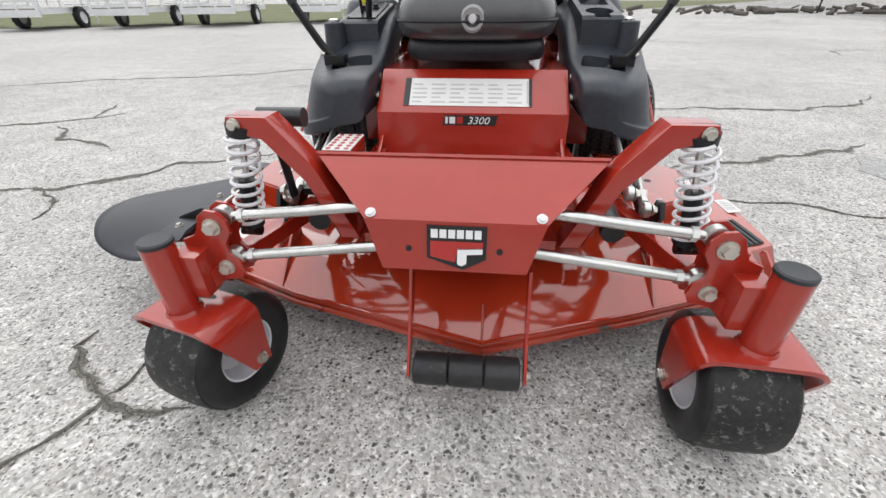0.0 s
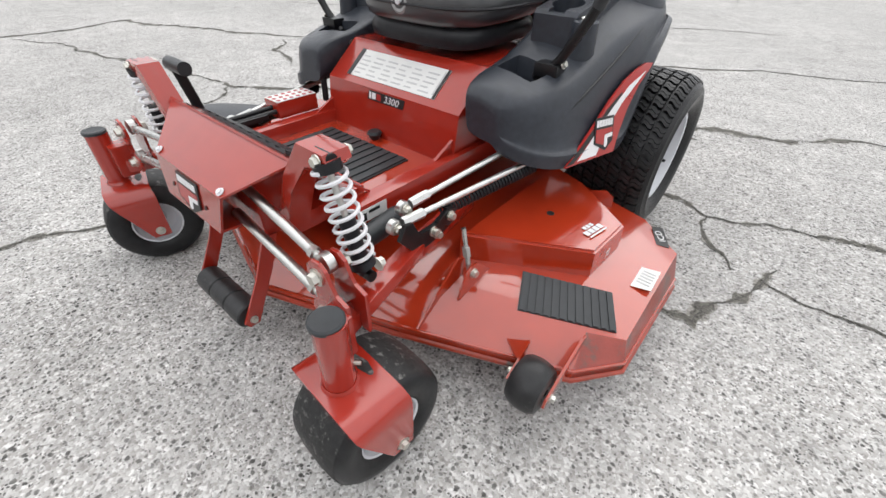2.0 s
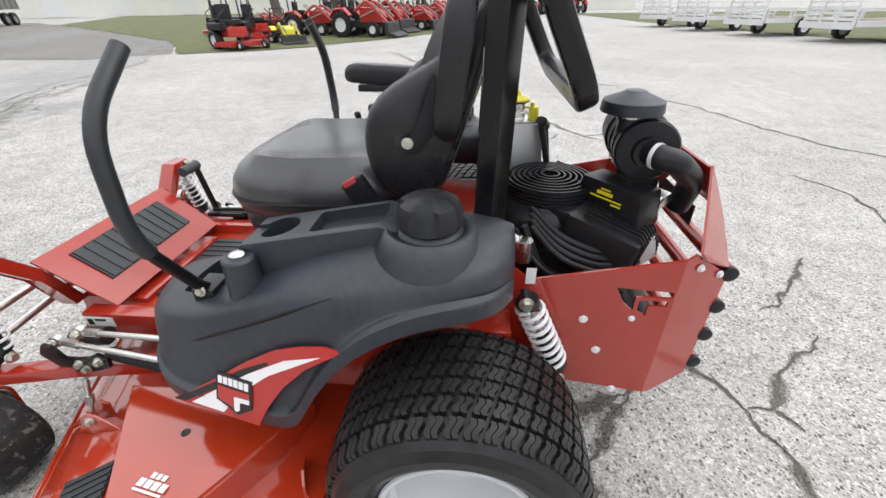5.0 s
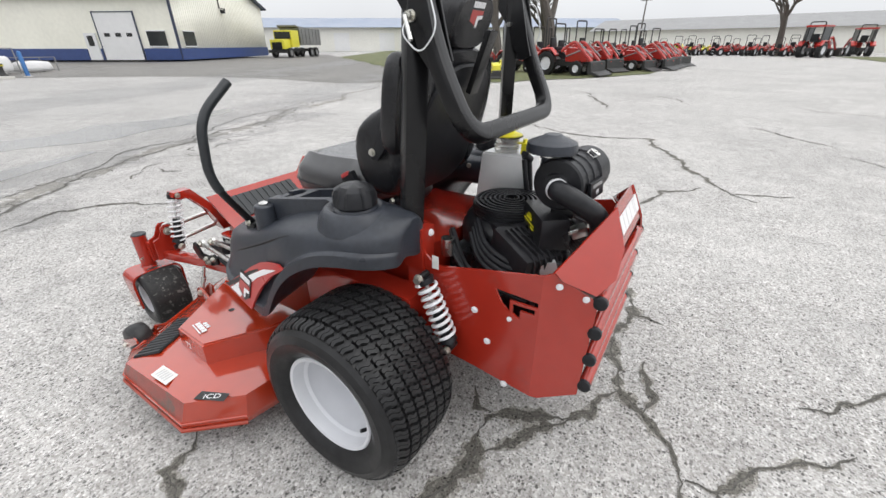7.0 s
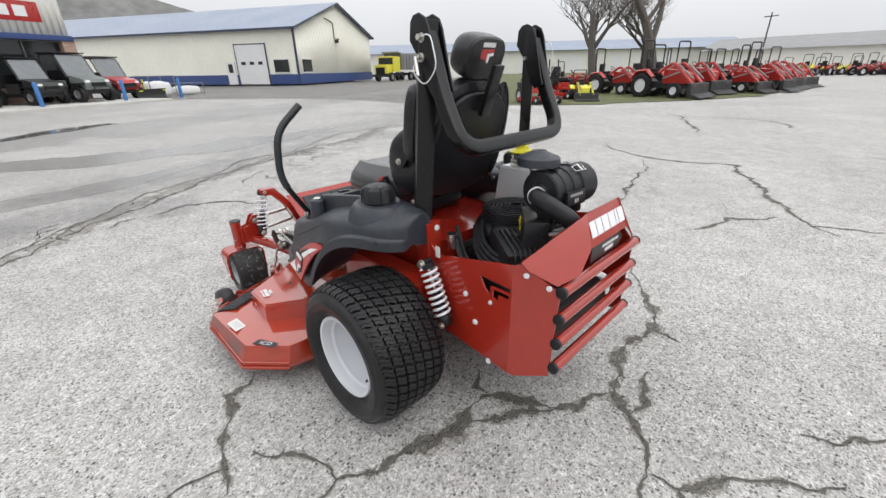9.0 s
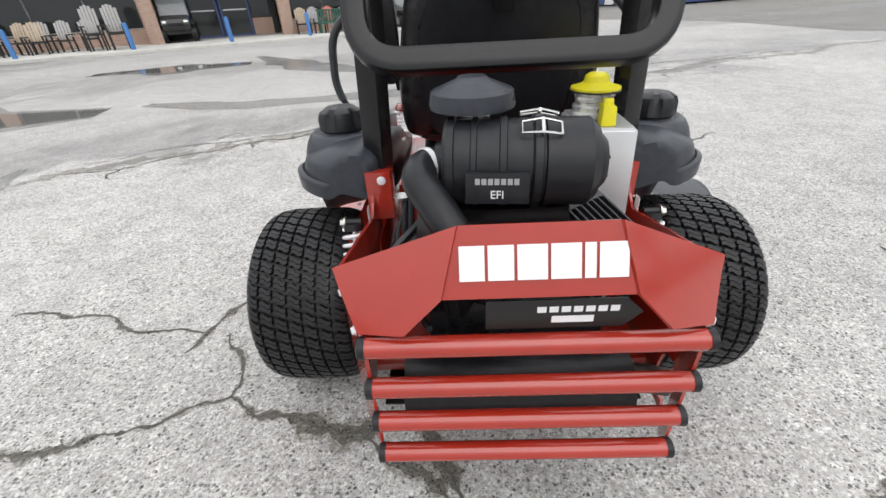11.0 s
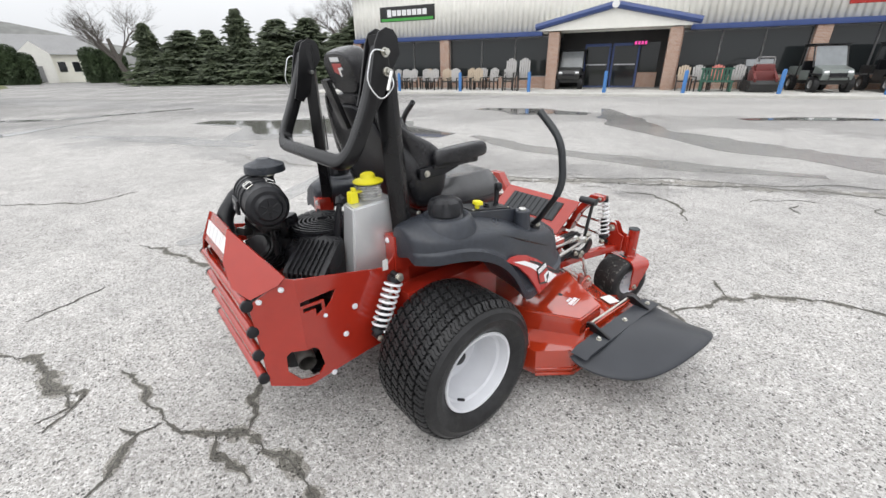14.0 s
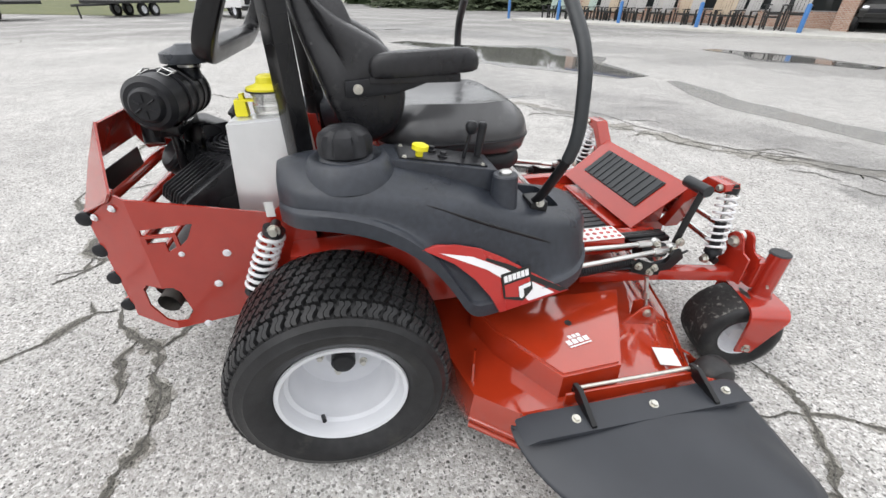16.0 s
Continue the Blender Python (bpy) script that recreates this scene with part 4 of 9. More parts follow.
# -- rear wheels --
def wavy_lug(bm, m, r, x0, x1, a0, width, wave, high):
    """One half of a tread block: an S-shaped bar across one column of the tread, raised from the carcass."""
    cols = 6
    lo, hi = [], []
    for i in range(cols + 1):
        t = i / cols
        x = lerp(x0, x1, t)
        shift = wave * math.sin((t - 0.5) * math.pi * 1.7) * 0.5
        rr = r(x)
        for edge in (-1, 1):
            a = a0 + shift + edge * width * (0.5 if 0 < i < cols else 0.42)
            top = a0 + shift + (a - a0 - shift) * 0.90
            lo.append(bm.verts.new(m @ Vector(((rr - 0.007) * math.cos(a), (rr - 0.007) * math.sin(a), x))))
            hi.append(bm.verts.new(m @ Vector(((rr + high) * math.cos(top), (rr + high) * math.sin(top), x))))
    for i in range(cols):
        k = 2 * i
        bm.faces.new((hi[k], hi[k + 1], hi[k + 3], hi[k + 2]))
        bm.faces.new((lo[k], hi[k], hi[k + 2], lo[k + 2]))
        bm.faces.new((lo[k + 1], lo[k + 3], hi[k + 3], hi[k + 1]))
    bm.faces.new((lo[0], lo[1], hi[1], hi[0]))
    bm.faces.new((lo[-2], hi[-2], hi[-1], lo[-1]))


def tread_radius(x):
    return 0.288 - 0.026 * (abs(x) / 0.15) ** 5


for s in (1, -1):
    hub = Matrix.Translation((s * 0.596, 0.155, 0.294)) @ (XAXIS if s > 0 else Matrix.Rotation(radians(-90), 4, "Y"))
    wheel = new("rear_wheel")
    wheel.parent = mower
    bm = bmesh.new()
    prof = [(0.155, -0.115), (0.175, -0.137), (0.21, -0.152), (0.245, -0.152), (0.264, -0.142)]
    prof += [(tread_radius(x) - 0.004, x) for x in [-0.13 + 0.02 * i for i in range(14)]]
    prof += [(0.270, 0.144), (0.258, 0.156), (0.238, 0.161), (0.234, 0.164), (0.209, 0.161), (0.203, 0.157), (0.186, 0.148), (0.173, 0.134), (0.163, 0.115)]
    add_lathe(bm, prof, hub, 72)
    tyre = part("tyre", bm, TYRE, wheel, "black turf tyre with wavy tread blocks", angle=30)
    bm = bmesh.new()
    rows = 48
    pitch = 2 * math.pi / rows
    for i in range(rows):
        for c in range(7):
            x0 = -0.147 + 0.042 * c
            a0 = (i + 0.36 * c) * pitch
            for half in (-1, 1):
                wavy_lug(bm, hub, tread_radius, x0 + 0.0040, x0 + 0.0382, a0 + half * 0.188 * pitch, pitch * 0.36, pitch * 0.30, 0.0095)
    tread = part("tread", bm, TYRE, tyre, "rows of wavy rubber tread blocks", angle=30)
    tread["kind"] = "stuff"
    bm = bmesh.new()
    prof = [(0.166, 0.128), (0.171, 0.134), (0.168, 0.139), (0.158, 0.137), (0.155, 0.128), (0.150, 0.100), (0.140, 0.092), (0.139, 0.055), (0.132, 0.045), (0.130, -0.005), (0.122, -0.018), (0.09, -0.022), (0.055, -0.016), (0.05, -0.012), (0.0, -0.012)]
    add_lathe(bm, prof, hub, 48)
    rim = part("rim", bm, RIM, wheel, "pale grey painted steel rim")
    bm = bmesh.new()
    add_lathe(bm, [(0.034, -0.015), (0.034, 0.020), (0.028, 0.028), (0.014, 0.030), (0.0, 0.030)], hub, 20)
    part("hub_cap", bm, BLACK, wheel)
    for i in range(5):
        a = 2 * math.pi * i / 5 + 0.3
        bm = bmesh.new()
        p = hub @ Vector((0.066 * math.cos(a), 0.066 * math.sin(a), -0.018))
        add_hex(bm, p, (s, 0, 0), 0.009, 0.016)
        part("wheel_nut", bm, BOLT, wheel)
    bm = bmesh.new()
    va = radians(60 if s > 0 else 150)
    add_rod(bm, hub @ Vector((0.140 * math.cos(va), 0.140 * math.sin(va), 0.092)), hub @ Vector((0.126 * math.cos(va), 0.126 * math.sin(va), 0.118)), 0.006)
    part("valve", bm, BLACK, wheel)
    bm = bmesh.new()
    add_rod(bm, (s * 0.30, 0.155, 0.292), (s * 0.57, 0.155, 0.292), 0.05)
    add_box(bm, (s * 0.33, 0.155, 0.33), (0.14, 0.20, 0.18), bevel=0.01)
    part("wheel_motor", bm, ENGINE, mower)
    bm = bmesh.new()
    add_box(bm, (s * 0.40, 0.02, 0.45), (0.10, 0.5, 0.22), bevel=0.01)
    part("swing_arm", bm, RED, mower)

# -- fenders: moulded fuel tanks over the rear wheels --
STATIONS = [  # y; inner top; crest; shoulder; lower edge
    (-0.618, 0.330, 0.612, 0.365, 0.618, 0.425, 0.598, 0.455, 0.482),
    (-0.600, 0.320, 0.640, 0.380, 0.646, 0.478, 0.618, 0.518, 0.462),
    (-0.530, 0.305, 0.656, 0.400, 0.662, 0.530, 0.634, 0.586, 0.444),
    (-0.400, 0.305, 0.672, 0.400, 0.680, 0.552, 0.662, 0.612, 0.440),
    (-0.275, 0.305, 0.735, 0.400, 0.745, 0.560, 0.712, 0.634, 0.432),
    (-0.205, 0.305, 0.767, 0.404, 0.777, 0.570, 0.736, 0.638, 0.420),
    (-0.168, 0.305, 0.779, 0.407, 0.790, 0.574, 0.745, 0.636, 0.500),
    (-0.120, 0.305, 0.788, 0.414, 0.804, 0.578, 0.755, 0.632, 0.575),
    (-0.060, 0.305, 0.797, 0.424, 0.821, 0.579, 0.765, 0.622, 0.640),
    (0.040, 0.305, 0.805, 0.440, 0.842, 0.574, 0.788, 0.606, 0.695),
    (0.150, 0.308, 0.808, 0.440, 0.846, 0.560, 0.793, 0.586, 0.712),
    (0.218, 0.318, 0.802, 0.432, 0.838, 0.528, 0.790, 0.552, 0.702),
    (0.260, 0.350, 0.792, 0.402, 0.822, 0.458, 0.786, 0.474, 0.692),
]
for s in (1, -1):
    bm = bmesh.new()
    rings = []
    for y, xi, zi, xc, zc, xs, zs, xe, ze in STATIONS:
        zb = min(ze, 0.62) if y < -0.1 else 0.66
        pts = [(xi, max(zb, 0.50)), (xi, zi), (lerp(xi, xc, 0.4), lerp(zi, zc, 0.8)), (xc, zc), (lerp(xc, xs, 0.6), lerp(zc, zs, 0.45)), (xs, zs), (lerp(xs, xe, 0.25) + 0.006, lerp(zs, ze, 0.18)), (lerp(xs, xe, 0.65) + 0.002, lerp(zs, ze, 0.60)), (xe - 0.002, ze + 0.048), (xe + 0.014, ze + 0.040), (xe + 0.014, ze), (xe - 0.012, ze), (xe - 0.03, ze + 0.03)]
        rings.append([bm.verts.new((s * x, y, z)) for x, z in pts])
    n = len(rings[0])
    for a, b in zip(rings, rings[1:]):
        for i in range(n):
            bm.faces.new((a[i], a[(i + 1) % n], b[(i + 1) % n], b[i]))
    ends = [bm.faces.new(rings[0][::-1]), bm.faces.new(rings[-1])]
    sharp = bm.edges.layers.float.new("crease_edge")
    for a, b in zip(rings, rings[1:]):
        for i, k in ((1, 0.45), (5, 0.35), (8, 0.75), (9, 0.8), (10, 0.8)):
            bm.edges.get((a[i], b[i]))[sharp] = k
    for f, k in zip(ends, (0.55, 0.85)):
        for e in f.edges:
            e[sharp] = k
    fender = part("fender_tank", bm, PLASTIC, mower, "charcoal moulded plastic fender with fuel tank, flecked with rain", angle=50)
    md = fender.modifiers.new("round", "SUBSURF")
    md.levels = md.render_levels = 2
    # crease along the flank: a raised dark tube stands in for its shade
    bm = bmesh.new()
    add_tube(bm, rounded([(s * 0.531, -0.544, 0.526), (s * 0.558, -0.483, 0.574), (s * 0.569, -0.411, 0.611), (s * 0.576, -0.323, 0.649), (s * 0.580, -0.255, 0.678), (s * 0.583, -0.192, 0.707), (s * 0.583, -0.107, 0.744), (s * 0.567, 0.010, 0.776)], 0.03, 3), 0.0042, 8)
    part("flank_crease_shade", bm, BLACK_STEEL, fender, "thin dark tube standing in for the shade of a moulded crease")
    # fuel cap on its neck
    fx, fy = s * 0.455, 0.083
    bm = bmesh.new()
    add_lathe(bm, [(0.070, 0.818), (0.068, 0.838), (0.060, 0.846), (0.0, 0.846)], Matrix.Translation((fx, fy, 0)), 28)
    part("filler_neck", bm, PLASTIC, fender)
    bm = bmesh.new()
    add_lathe(bm, [(0.122, 0.785), (0.112, 0.815), (0.098, 0.838), (0.088, 0.846), (0.080, 0.845), (0.072, 0.836), (0.060, 0.834)], Matrix.Translation((fx, fy - 0.004, 0)), 36)
    part("filler_boss", bm, PLASTIC, fender, angle=60)
    bm = bmesh.new()
    seg = 48
    prof = [(0.060, 0.845), (0.067, 0.852), (0.067, 0.884), (0.060, 0.900), (0.042, 0.910), (0.0, 0.914)]
    ringv = []
    for r, z in prof:
        if r == 0:
            ringv.append([bm.verts.new((fx, fy, z))])
        else:
            ringv.append([bm.verts.new((fx + r * k * math.cos(a), fy + r * k * math.sin(a), z)) for a, k in ((2 * math.pi * i / seg, 1.0 - (0.16 if (i // 3) % 3 == 0 and 0.05 < r and 0.870 < z else 0.0)) for i in range(seg))])
    for a, b in zip(ringv, ringv[1:]):
        for i in range(seg):
            j = (i + 1) % seg
            bm.faces.new((a[i], a[j], b[j], b[i]) if len(b) > 1 else (a[i], a[j], b[0]))
    part("fuel_cap", bm, BLACK, fender, "black ribbed fuel cap")
    bm = bmesh.new()
    add_box(bm, (s * 0.485, 0.135, 0.825), (0.03, 0.075, 0.012), Matrix.Rotation(radians(-22), 4, "X"), bevel=0.004)
    part("cap_tether", bm, BLACK, fender)
    # stop post beside the control lever
    bm = bmesh.new()
    add_lathe(bm, [(0.042, 0.655), (0.037, 0.72), (0.034, 0.778), (0.030, 0.782), (0.0, 0.782)], Matrix.Translation((s * 0.500, -0.322, 0)), 24)
    post = part("post_boss", bm, PLASTIC, fender)
    bm = bmesh.new()
    add_lathe(bm, [(0.017, 0.780), (0.017, 0.788), (0.012, 0.792), (0.0, 0.793)], Matrix.Translation((s * 0.500, -0.322, 0)), 20)
    part("post_cap", bm, ZINC, post)
    # the open pocket from which the lever rises
    cb = bmesh.new()
    add_box(cb, (s * 0.408, -0.458, 0.675), (0.135, 0.090, 0.15), Matrix.Rotation(radians(-12 * s), 4, "Z"), bevel=0.022)
    cut(fender, cb)
    fender.data.shade_smooth()
    fender.data.set_sharp_from_angle(angle=radians(50))
    # black plate over the pocket's own floor, standing in for its deep shade
    bm = bmesh.new()
    add_box(bm, (s * 0.408, -0.458, 0.607), (0.13, 0.086, 0.006), Matrix.Rotation(radians(-12 * s), 4, "Z"))
    part("pocket_shade_plate", bm, BLACK, fender)
    # red side panel with white flash and badge
    o, xa, ya = (s * 0.606, -0.510, 0.450), (s * 0.653, -0.284, 0.440), (s * 0.630, -0.088, 0.664)
    pm = basis(o, xa, ya)
    if s < 0:
        pm = pm @ Matrix.Rotation(radians(180), 4, "X") @ Matrix.Diagonal((1, -1, 1, 1))
    out = [(0.0, 0.0), (0.232, 0.0), (0.255, 0.055), (0.29, 0.115), (0.345, 0.177), (0.425, 0.232), (0.385, 0.236), (0.33, 0.222), (0.27, 0.198), (0.20, 0.152), (0.13, 0.096), (0.06, 0.042)]
    bm = bmesh.new()
    add_prism(bm, out, 0.008, pm, 0.0015)
    panel = part("side_panel", bm, RED_INK, mower, "red side panel with white flash and shield badge")
    bm = bmesh.new()
    add_prism(bm, [(0.052, 0.008), (0.140, 0.008), (0.190, 0.075), (0.258, 0.136), (0.380, 0.213), (0.295, 0.182), (0.207, 0.126), (0.12, 0.060)], 0.0015, pm @ Matrix.Translation((0, 0, 0.0045)))
    part("white_flash", bm, WHITE_INK, panel)
    bm = bmesh.new()
    add_prism(bm, [(0.0, 0.004), (0.035, 0.006), (0.12, 0.062), (0.20, 0.122), (0.26, 0.163), (0.255, 0.168), (0.19, 0.132), (0.11, 0.075), (0.03, 0.02)], 0.0015, pm @ Matrix.Translation((0, 0, 0.0042)))
    part("black_stripe", bm, BLACK_INK, panel)
    bmx = pm @ Matrix.Translation((0.172, 0.066, 0.006)) @ Matrix.Rotation(radians(-2), 4, "Z")
    if s < 0:
        bmx = bmx @ Matrix.Diagonal((-1, 1, 1, 1))
    emblem(bmx, 0.092, panel)

# cup holder console on one side, control panel on the other
bm = bmesh.new()
add_prism(bm, [(-0.335, 0.66), (-0.335, 0.785), (-0.325, 0.797), (-0.02, 0.852), (0.02, 0.84), (0.03, 0.76)], 0.135, Matrix.Translation((0.412, 0, 0)) @ YZ, 0.008)
tray = part("cup_console", bm, PLASTIC, mower, "charcoal plastic tray with cup holder")
cb = bmesh.new()
add_rod(cb, (0.412, -0.262, 0.74), (0.412, -0.262, 0.90), 0.046, seg=28)
cut(tray, cb)
cb = bmesh.new()
add_box(cb, (0.412, -0.10, 0.86), (0.095, 0.165, 0.10), Matrix.Rotation(radians(10), 4, "X"), bevel=0.012)
cut(tray, cb)
cb = bmesh.new()
add_box(cb, (0.412, -0.318, 0.815), (0.05, 0.04, 0.05))
cut(tray, cb)
tray.data.shade_smooth()
tray.data.set_sharp_from_angle(angle=radians(35))
bm = bmesh.new()
add_prism(bm, [(-0.315, 0.66), (-0.315, 0.775), (-0.305, 0.785), (-0.02, 0.832), (0.02, 0.82), (0.03, 0.74)], 0.135, Matrix.Translation((-0.412, 0, 0)) @ YZ, 0.008)
panel = part("control_panel", bm, PLASTIC, mower, "charcoal control panel with switches and levers")
tilt = Matrix.Rotation(radians(9.4), 4, "X")


def on_panel(x, y):
    return Vector((x, y, 0.785 + (y + 0.305) * 0.165))


bm = bmesh.new()
add_box(bm, on_panel(-0.412, -0.165) + Vector((0, 0, 0.002)), (0.105, 0.24, 0.006), tilt, bevel=0.002)
part("panel_plate", bm, BLACK, panel)
p = on_panel(-0.44, -0.10)
bm = bmesh.new()
add_lathe(bm, [(0.010, 0.0), (0.010, 0.018), (0.022, 0.022), (0.022, 0.034), (0.012, 0.038), (0.0, 0.038)], Matrix.Translation(p) @ tilt, 18)
part("pull_switch", bm, YELLOW, panel, "yellow blade switch knob")
for x, y, h in ((-0.43, -0.165, 0.02), (-0.39, -0.14, 0.02)):
    bm = bmesh.new()
    add_lathe(bm, [(0.014, 0.0), (0.014, h * 0.5), (0.009, h * 0.6), (0.009, h), (0.0, h)], Matrix.Translation(on_panel(x, y)) @ tilt, 16)
    part("key_switch", bm, BLACK, panel)
for x, y, lx, ly, h, ball in ((-0.42, -0.225, -0.004, -0.020, 0.088, True), (-0.385, -0.275, 0.012, -0.016, 0.085, False)):
    bm = bmesh.new()
    p = on_panel(x, y)
    q = p + Vector((lx, ly, h))
    add_rod(bm, p, q, 0.0055 if ball else 0.010, 0.005 if ball else 0.0125)
    lever = part("control_lever", bm, BLACK, panel)
    bm = bmesh.new()
    prof = [(0.0, -0.019), (0.010, -0.016), (0.0165, -0.006), (0.0165, 0.006), (0.010, 0.016), (0.0, 0.019)] if ball else [(0.0125, -0.004), (0.0125, 0.004), (0.009, 0.010), (0.0, 0.012)]
    add_lathe(bm, prof, Matrix.Translation(q), 18)
    part("lever_knob", bm, BLACK, lever)
for x, y in ((-0.46, -0.06), (-0.46, -0.27), (-0.37, -0.06)):
    bolt(on_panel(x, y) + Vector((0, 0, 0.004)), (0, -0.16, 1), 0.005, 0.005, parent=panel)

# -- steering levers --
for s in (1, -1):
    path = rounded([(s * 0.430, -0.425, 0.645), (s * 0.505, -0.425, 0.700), (s * 0.606, -0.455, 0.880), (s * 0.572, -0.458, 1.075), (s * 0.452, -0.455, 1.182)], 0.07, 6)
    if s > 0:
        path = rounded([(0.430, -0.430, 0.645), (0.490, -0.434, 0.685), (0.598, -0.448, 0.870), (0.580, -0.446, 1.075), (0.458, -0.444, 1.176)], 0.07, 6)
    bm = bmesh.new()
    add_tube(bm, path, 0.0130, 14)
    lev = part("drive_lever", bm, BLACK_STEEL, mower, "black bent steering lever with foam grip")
    bm = bmesh.new()
    add_tube(bm, path[9:], 0.0160, 16)
    part("grip", bm, RUBBER_MAT, lev)
    bm = bmesh.new()
    add_box(bm, (s * 0.470, -0.43, 0.672), (0.07, 0.05, 0.035), bevel=0.004)
    part("lever_clamp", bm, BLACK_STEEL, lev)
    bolt((s * 0.507, -0.43, 0.690), (s, 0, 0.3), 0.009, 0.010, parent=lev)

# -- seat --
seat = new("seat")
seat.parent = mower
bm = bmesh.new()
add_cushion(bm, 0.46, 0.46, 0.085, pose(0, -0.272, 0.675), power=5)
part("seat_base", bm, BLACK, seat)
bm = bmesh.new()


def bowl(x, y):
    side = max(0.0, (abs(x) - 0.13) / 0.12)
    return 0.045 * min(1.0, side) ** 1.5 * (1 - 0.35 * min(1, max(0, (abs(x) - 0.2) / 0.06))) - 0.014 * math.exp(-(x / 0.13) ** 2 - ((y - 0.05) / 0.15) ** 2) + 0.012 * math.exp(-((y + 0.16) / 0.07) ** 2)


add_cushion(bm, 0.525, 0.53, 0.138, pose(0, -0.262, 0.745, 2, 0, 0), bowl, 3.4, 56)
cushion = part("seat_cushion", bm, WET_VINYL, seat, "black vinyl seat cushion, wet on top", angle=60)
bm = bmesh.new()
add_cushion(bm, 0.27, 0.36, 0.012, pose(0, -0.202, 0.861, 2, 0, 0), lambda x, y: bowl(x, y) * 0.8, 4)
part("cushion_inset", bm, WET_VINYL, cushion)
bm = bmesh.new()
add_tube(bm, [(x * 0.264, -0.262 + y * 0.267, 0.790) for x, y in [(math.copysign(abs(math.cos(a)) ** 0.58, math.cos(a)), math.copysign(abs(math.sin(a)) ** 0.58, math.sin(a))) for a in [2 * math.pi * i / 40 for i in range(41)]]], 0.004, 6)
part("piping", bm, BLACK, cushion)
lean = 20
back = Matrix.Translation((0, 0.018, 0.80)) @ Matrix.Rotation(radians(90 - lean), 4, "X")


def wings(x, y):
    return 0.045 * (abs(x) / 0.23) ** 3 + 0.02 * math.exp(-((y + 0.14) / 0.1) ** 2)


bm = bmesh.new()
add_cushion(bm, 0.47, 0.52, 0.10, back @ Matrix.Translation((0, 0.25, -0.03)), wings, 3.2)
for v in bm.verts:
    k = (v.co.z - 0.80) / 0.5
    v.co.x *= 1.06 - 0.22 * max(0, k) ** 1.5
part("backrest", bm, VINYL, seat, "tall black vinyl backrest")
bm = bmesh.new()
add_cushion(bm, 0.43, 0.47, 0.03, back @ Matrix.Translation((0, 0.235, -0.055)), None, 3.2)
for v in bm.verts:
    v.co.x *= 1.04 - 0.20 * max(0, (v.co.z - 0.80) / 0.5) ** 1.5
part("back_shell", bm, BLACK, seat)
for s in (1, -1):
    # hip bolster: the padded wing that wraps forward from the foot of the back
    side = [(0.200, 1.29), (0.165, 1.225), (0.120, 1.165), (0.055, 1.118), (-0.030, 1.082), (-0.085, 1.030), (-0.102, 0.965), (-0.095, 0.89), (-0.065, 0.825), (0.0, 0.800), (0.06, 0.800), (0.095, 0.835), (0.142, 0.98), (0.205, 1.17)]
    bm = bmesh.new()
    n = len(side)
    cy, cz = 0.06, 0.99
    rings = []
    for off, k in ((0.168, 0.80), (0.180, 0.93), (0.205, 1.0), (0.235, 1.0), (0.258, 0.95), (0.268, 0.84), (0.272, 0.60), (0.273, 0.30)):
        rings.append([bm.verts.new((s * (off - 0.05 * max(0, (z - 1.05) / 0.22)), cy + (y - cy) * k, cz + (z - cz) * k)) for y, z in side])
    for a, b in zip(rings, rings[1:]):
        for i in range(n):
            bm.faces.new((a[i], a[(i + 1) % n], b[(i + 1) % n], b[i]))
    bm.faces.new(rings[0])
    bm.faces.new(rings[-1][::-1])
    wing0 = part("hip_bolster", bm, VINYL, seat, "padded black vinyl side bolster", angle=60)
    md = wing0.modifiers.new("round", "SUBSURF")
    md.levels = md.render_levels = 1
bm = bmesh.new()
add_box(bm, (0, 0.262, 1.23), (0.055, 0.02, 0.20), Matrix.Rotation(radians(-lean), 4, "X"), bevel=0.004)
part("headrest_post", bm, BLACK_STEEL, seat)
hm = Matrix.Translation((0, 0.185, 1.36)) @ Matrix.Rotation(radians(90 - lean), 4, "X")
bm = bmesh.new()
add_cushion(bm, 0.24, 0.165, 0.10, hm @ Matrix.Translation((0, 0, -0.05)), None, 3)
headrest = part("headrest", bm, VINYL, seat, "black padded headrest with a shield badge")
emblem(Matrix.Translation((0.0, 0.239, 1.368)) @ Matrix.Rotation(radians(180), 4, "Z") @ Matrix.Rotation(radians(90 + lean), 4, "X"), 0.085, headrest)
bm = bmesh.new()
add_lathe(bm, [(0.0, 0.012), (0.02, 0.012), (0.030, 0.016), (0.037, 0.010), (0.038, 0.0), (0.03, -0.012)], Matrix.Translation((-0.006, -0.515, 0.797)) @ Matrix.Rotation(radians(90), 4, "X"), 28)
knob = part("adjuster_knob", bm, GREY_INK, seat, "grey round seat adjuster dial")
bm = bmesh.new()
add_lathe(bm, [(0.0, 0.02), (0.010, 0.02), (0.013, 0.014), (0.013, 0.010)], Matrix.Translation((-0.006, -0.515, 0.797)) @ Matrix.Rotation(radians(90), 4, "X"), 18)
part("dial_hub", bm, RIM, knob)
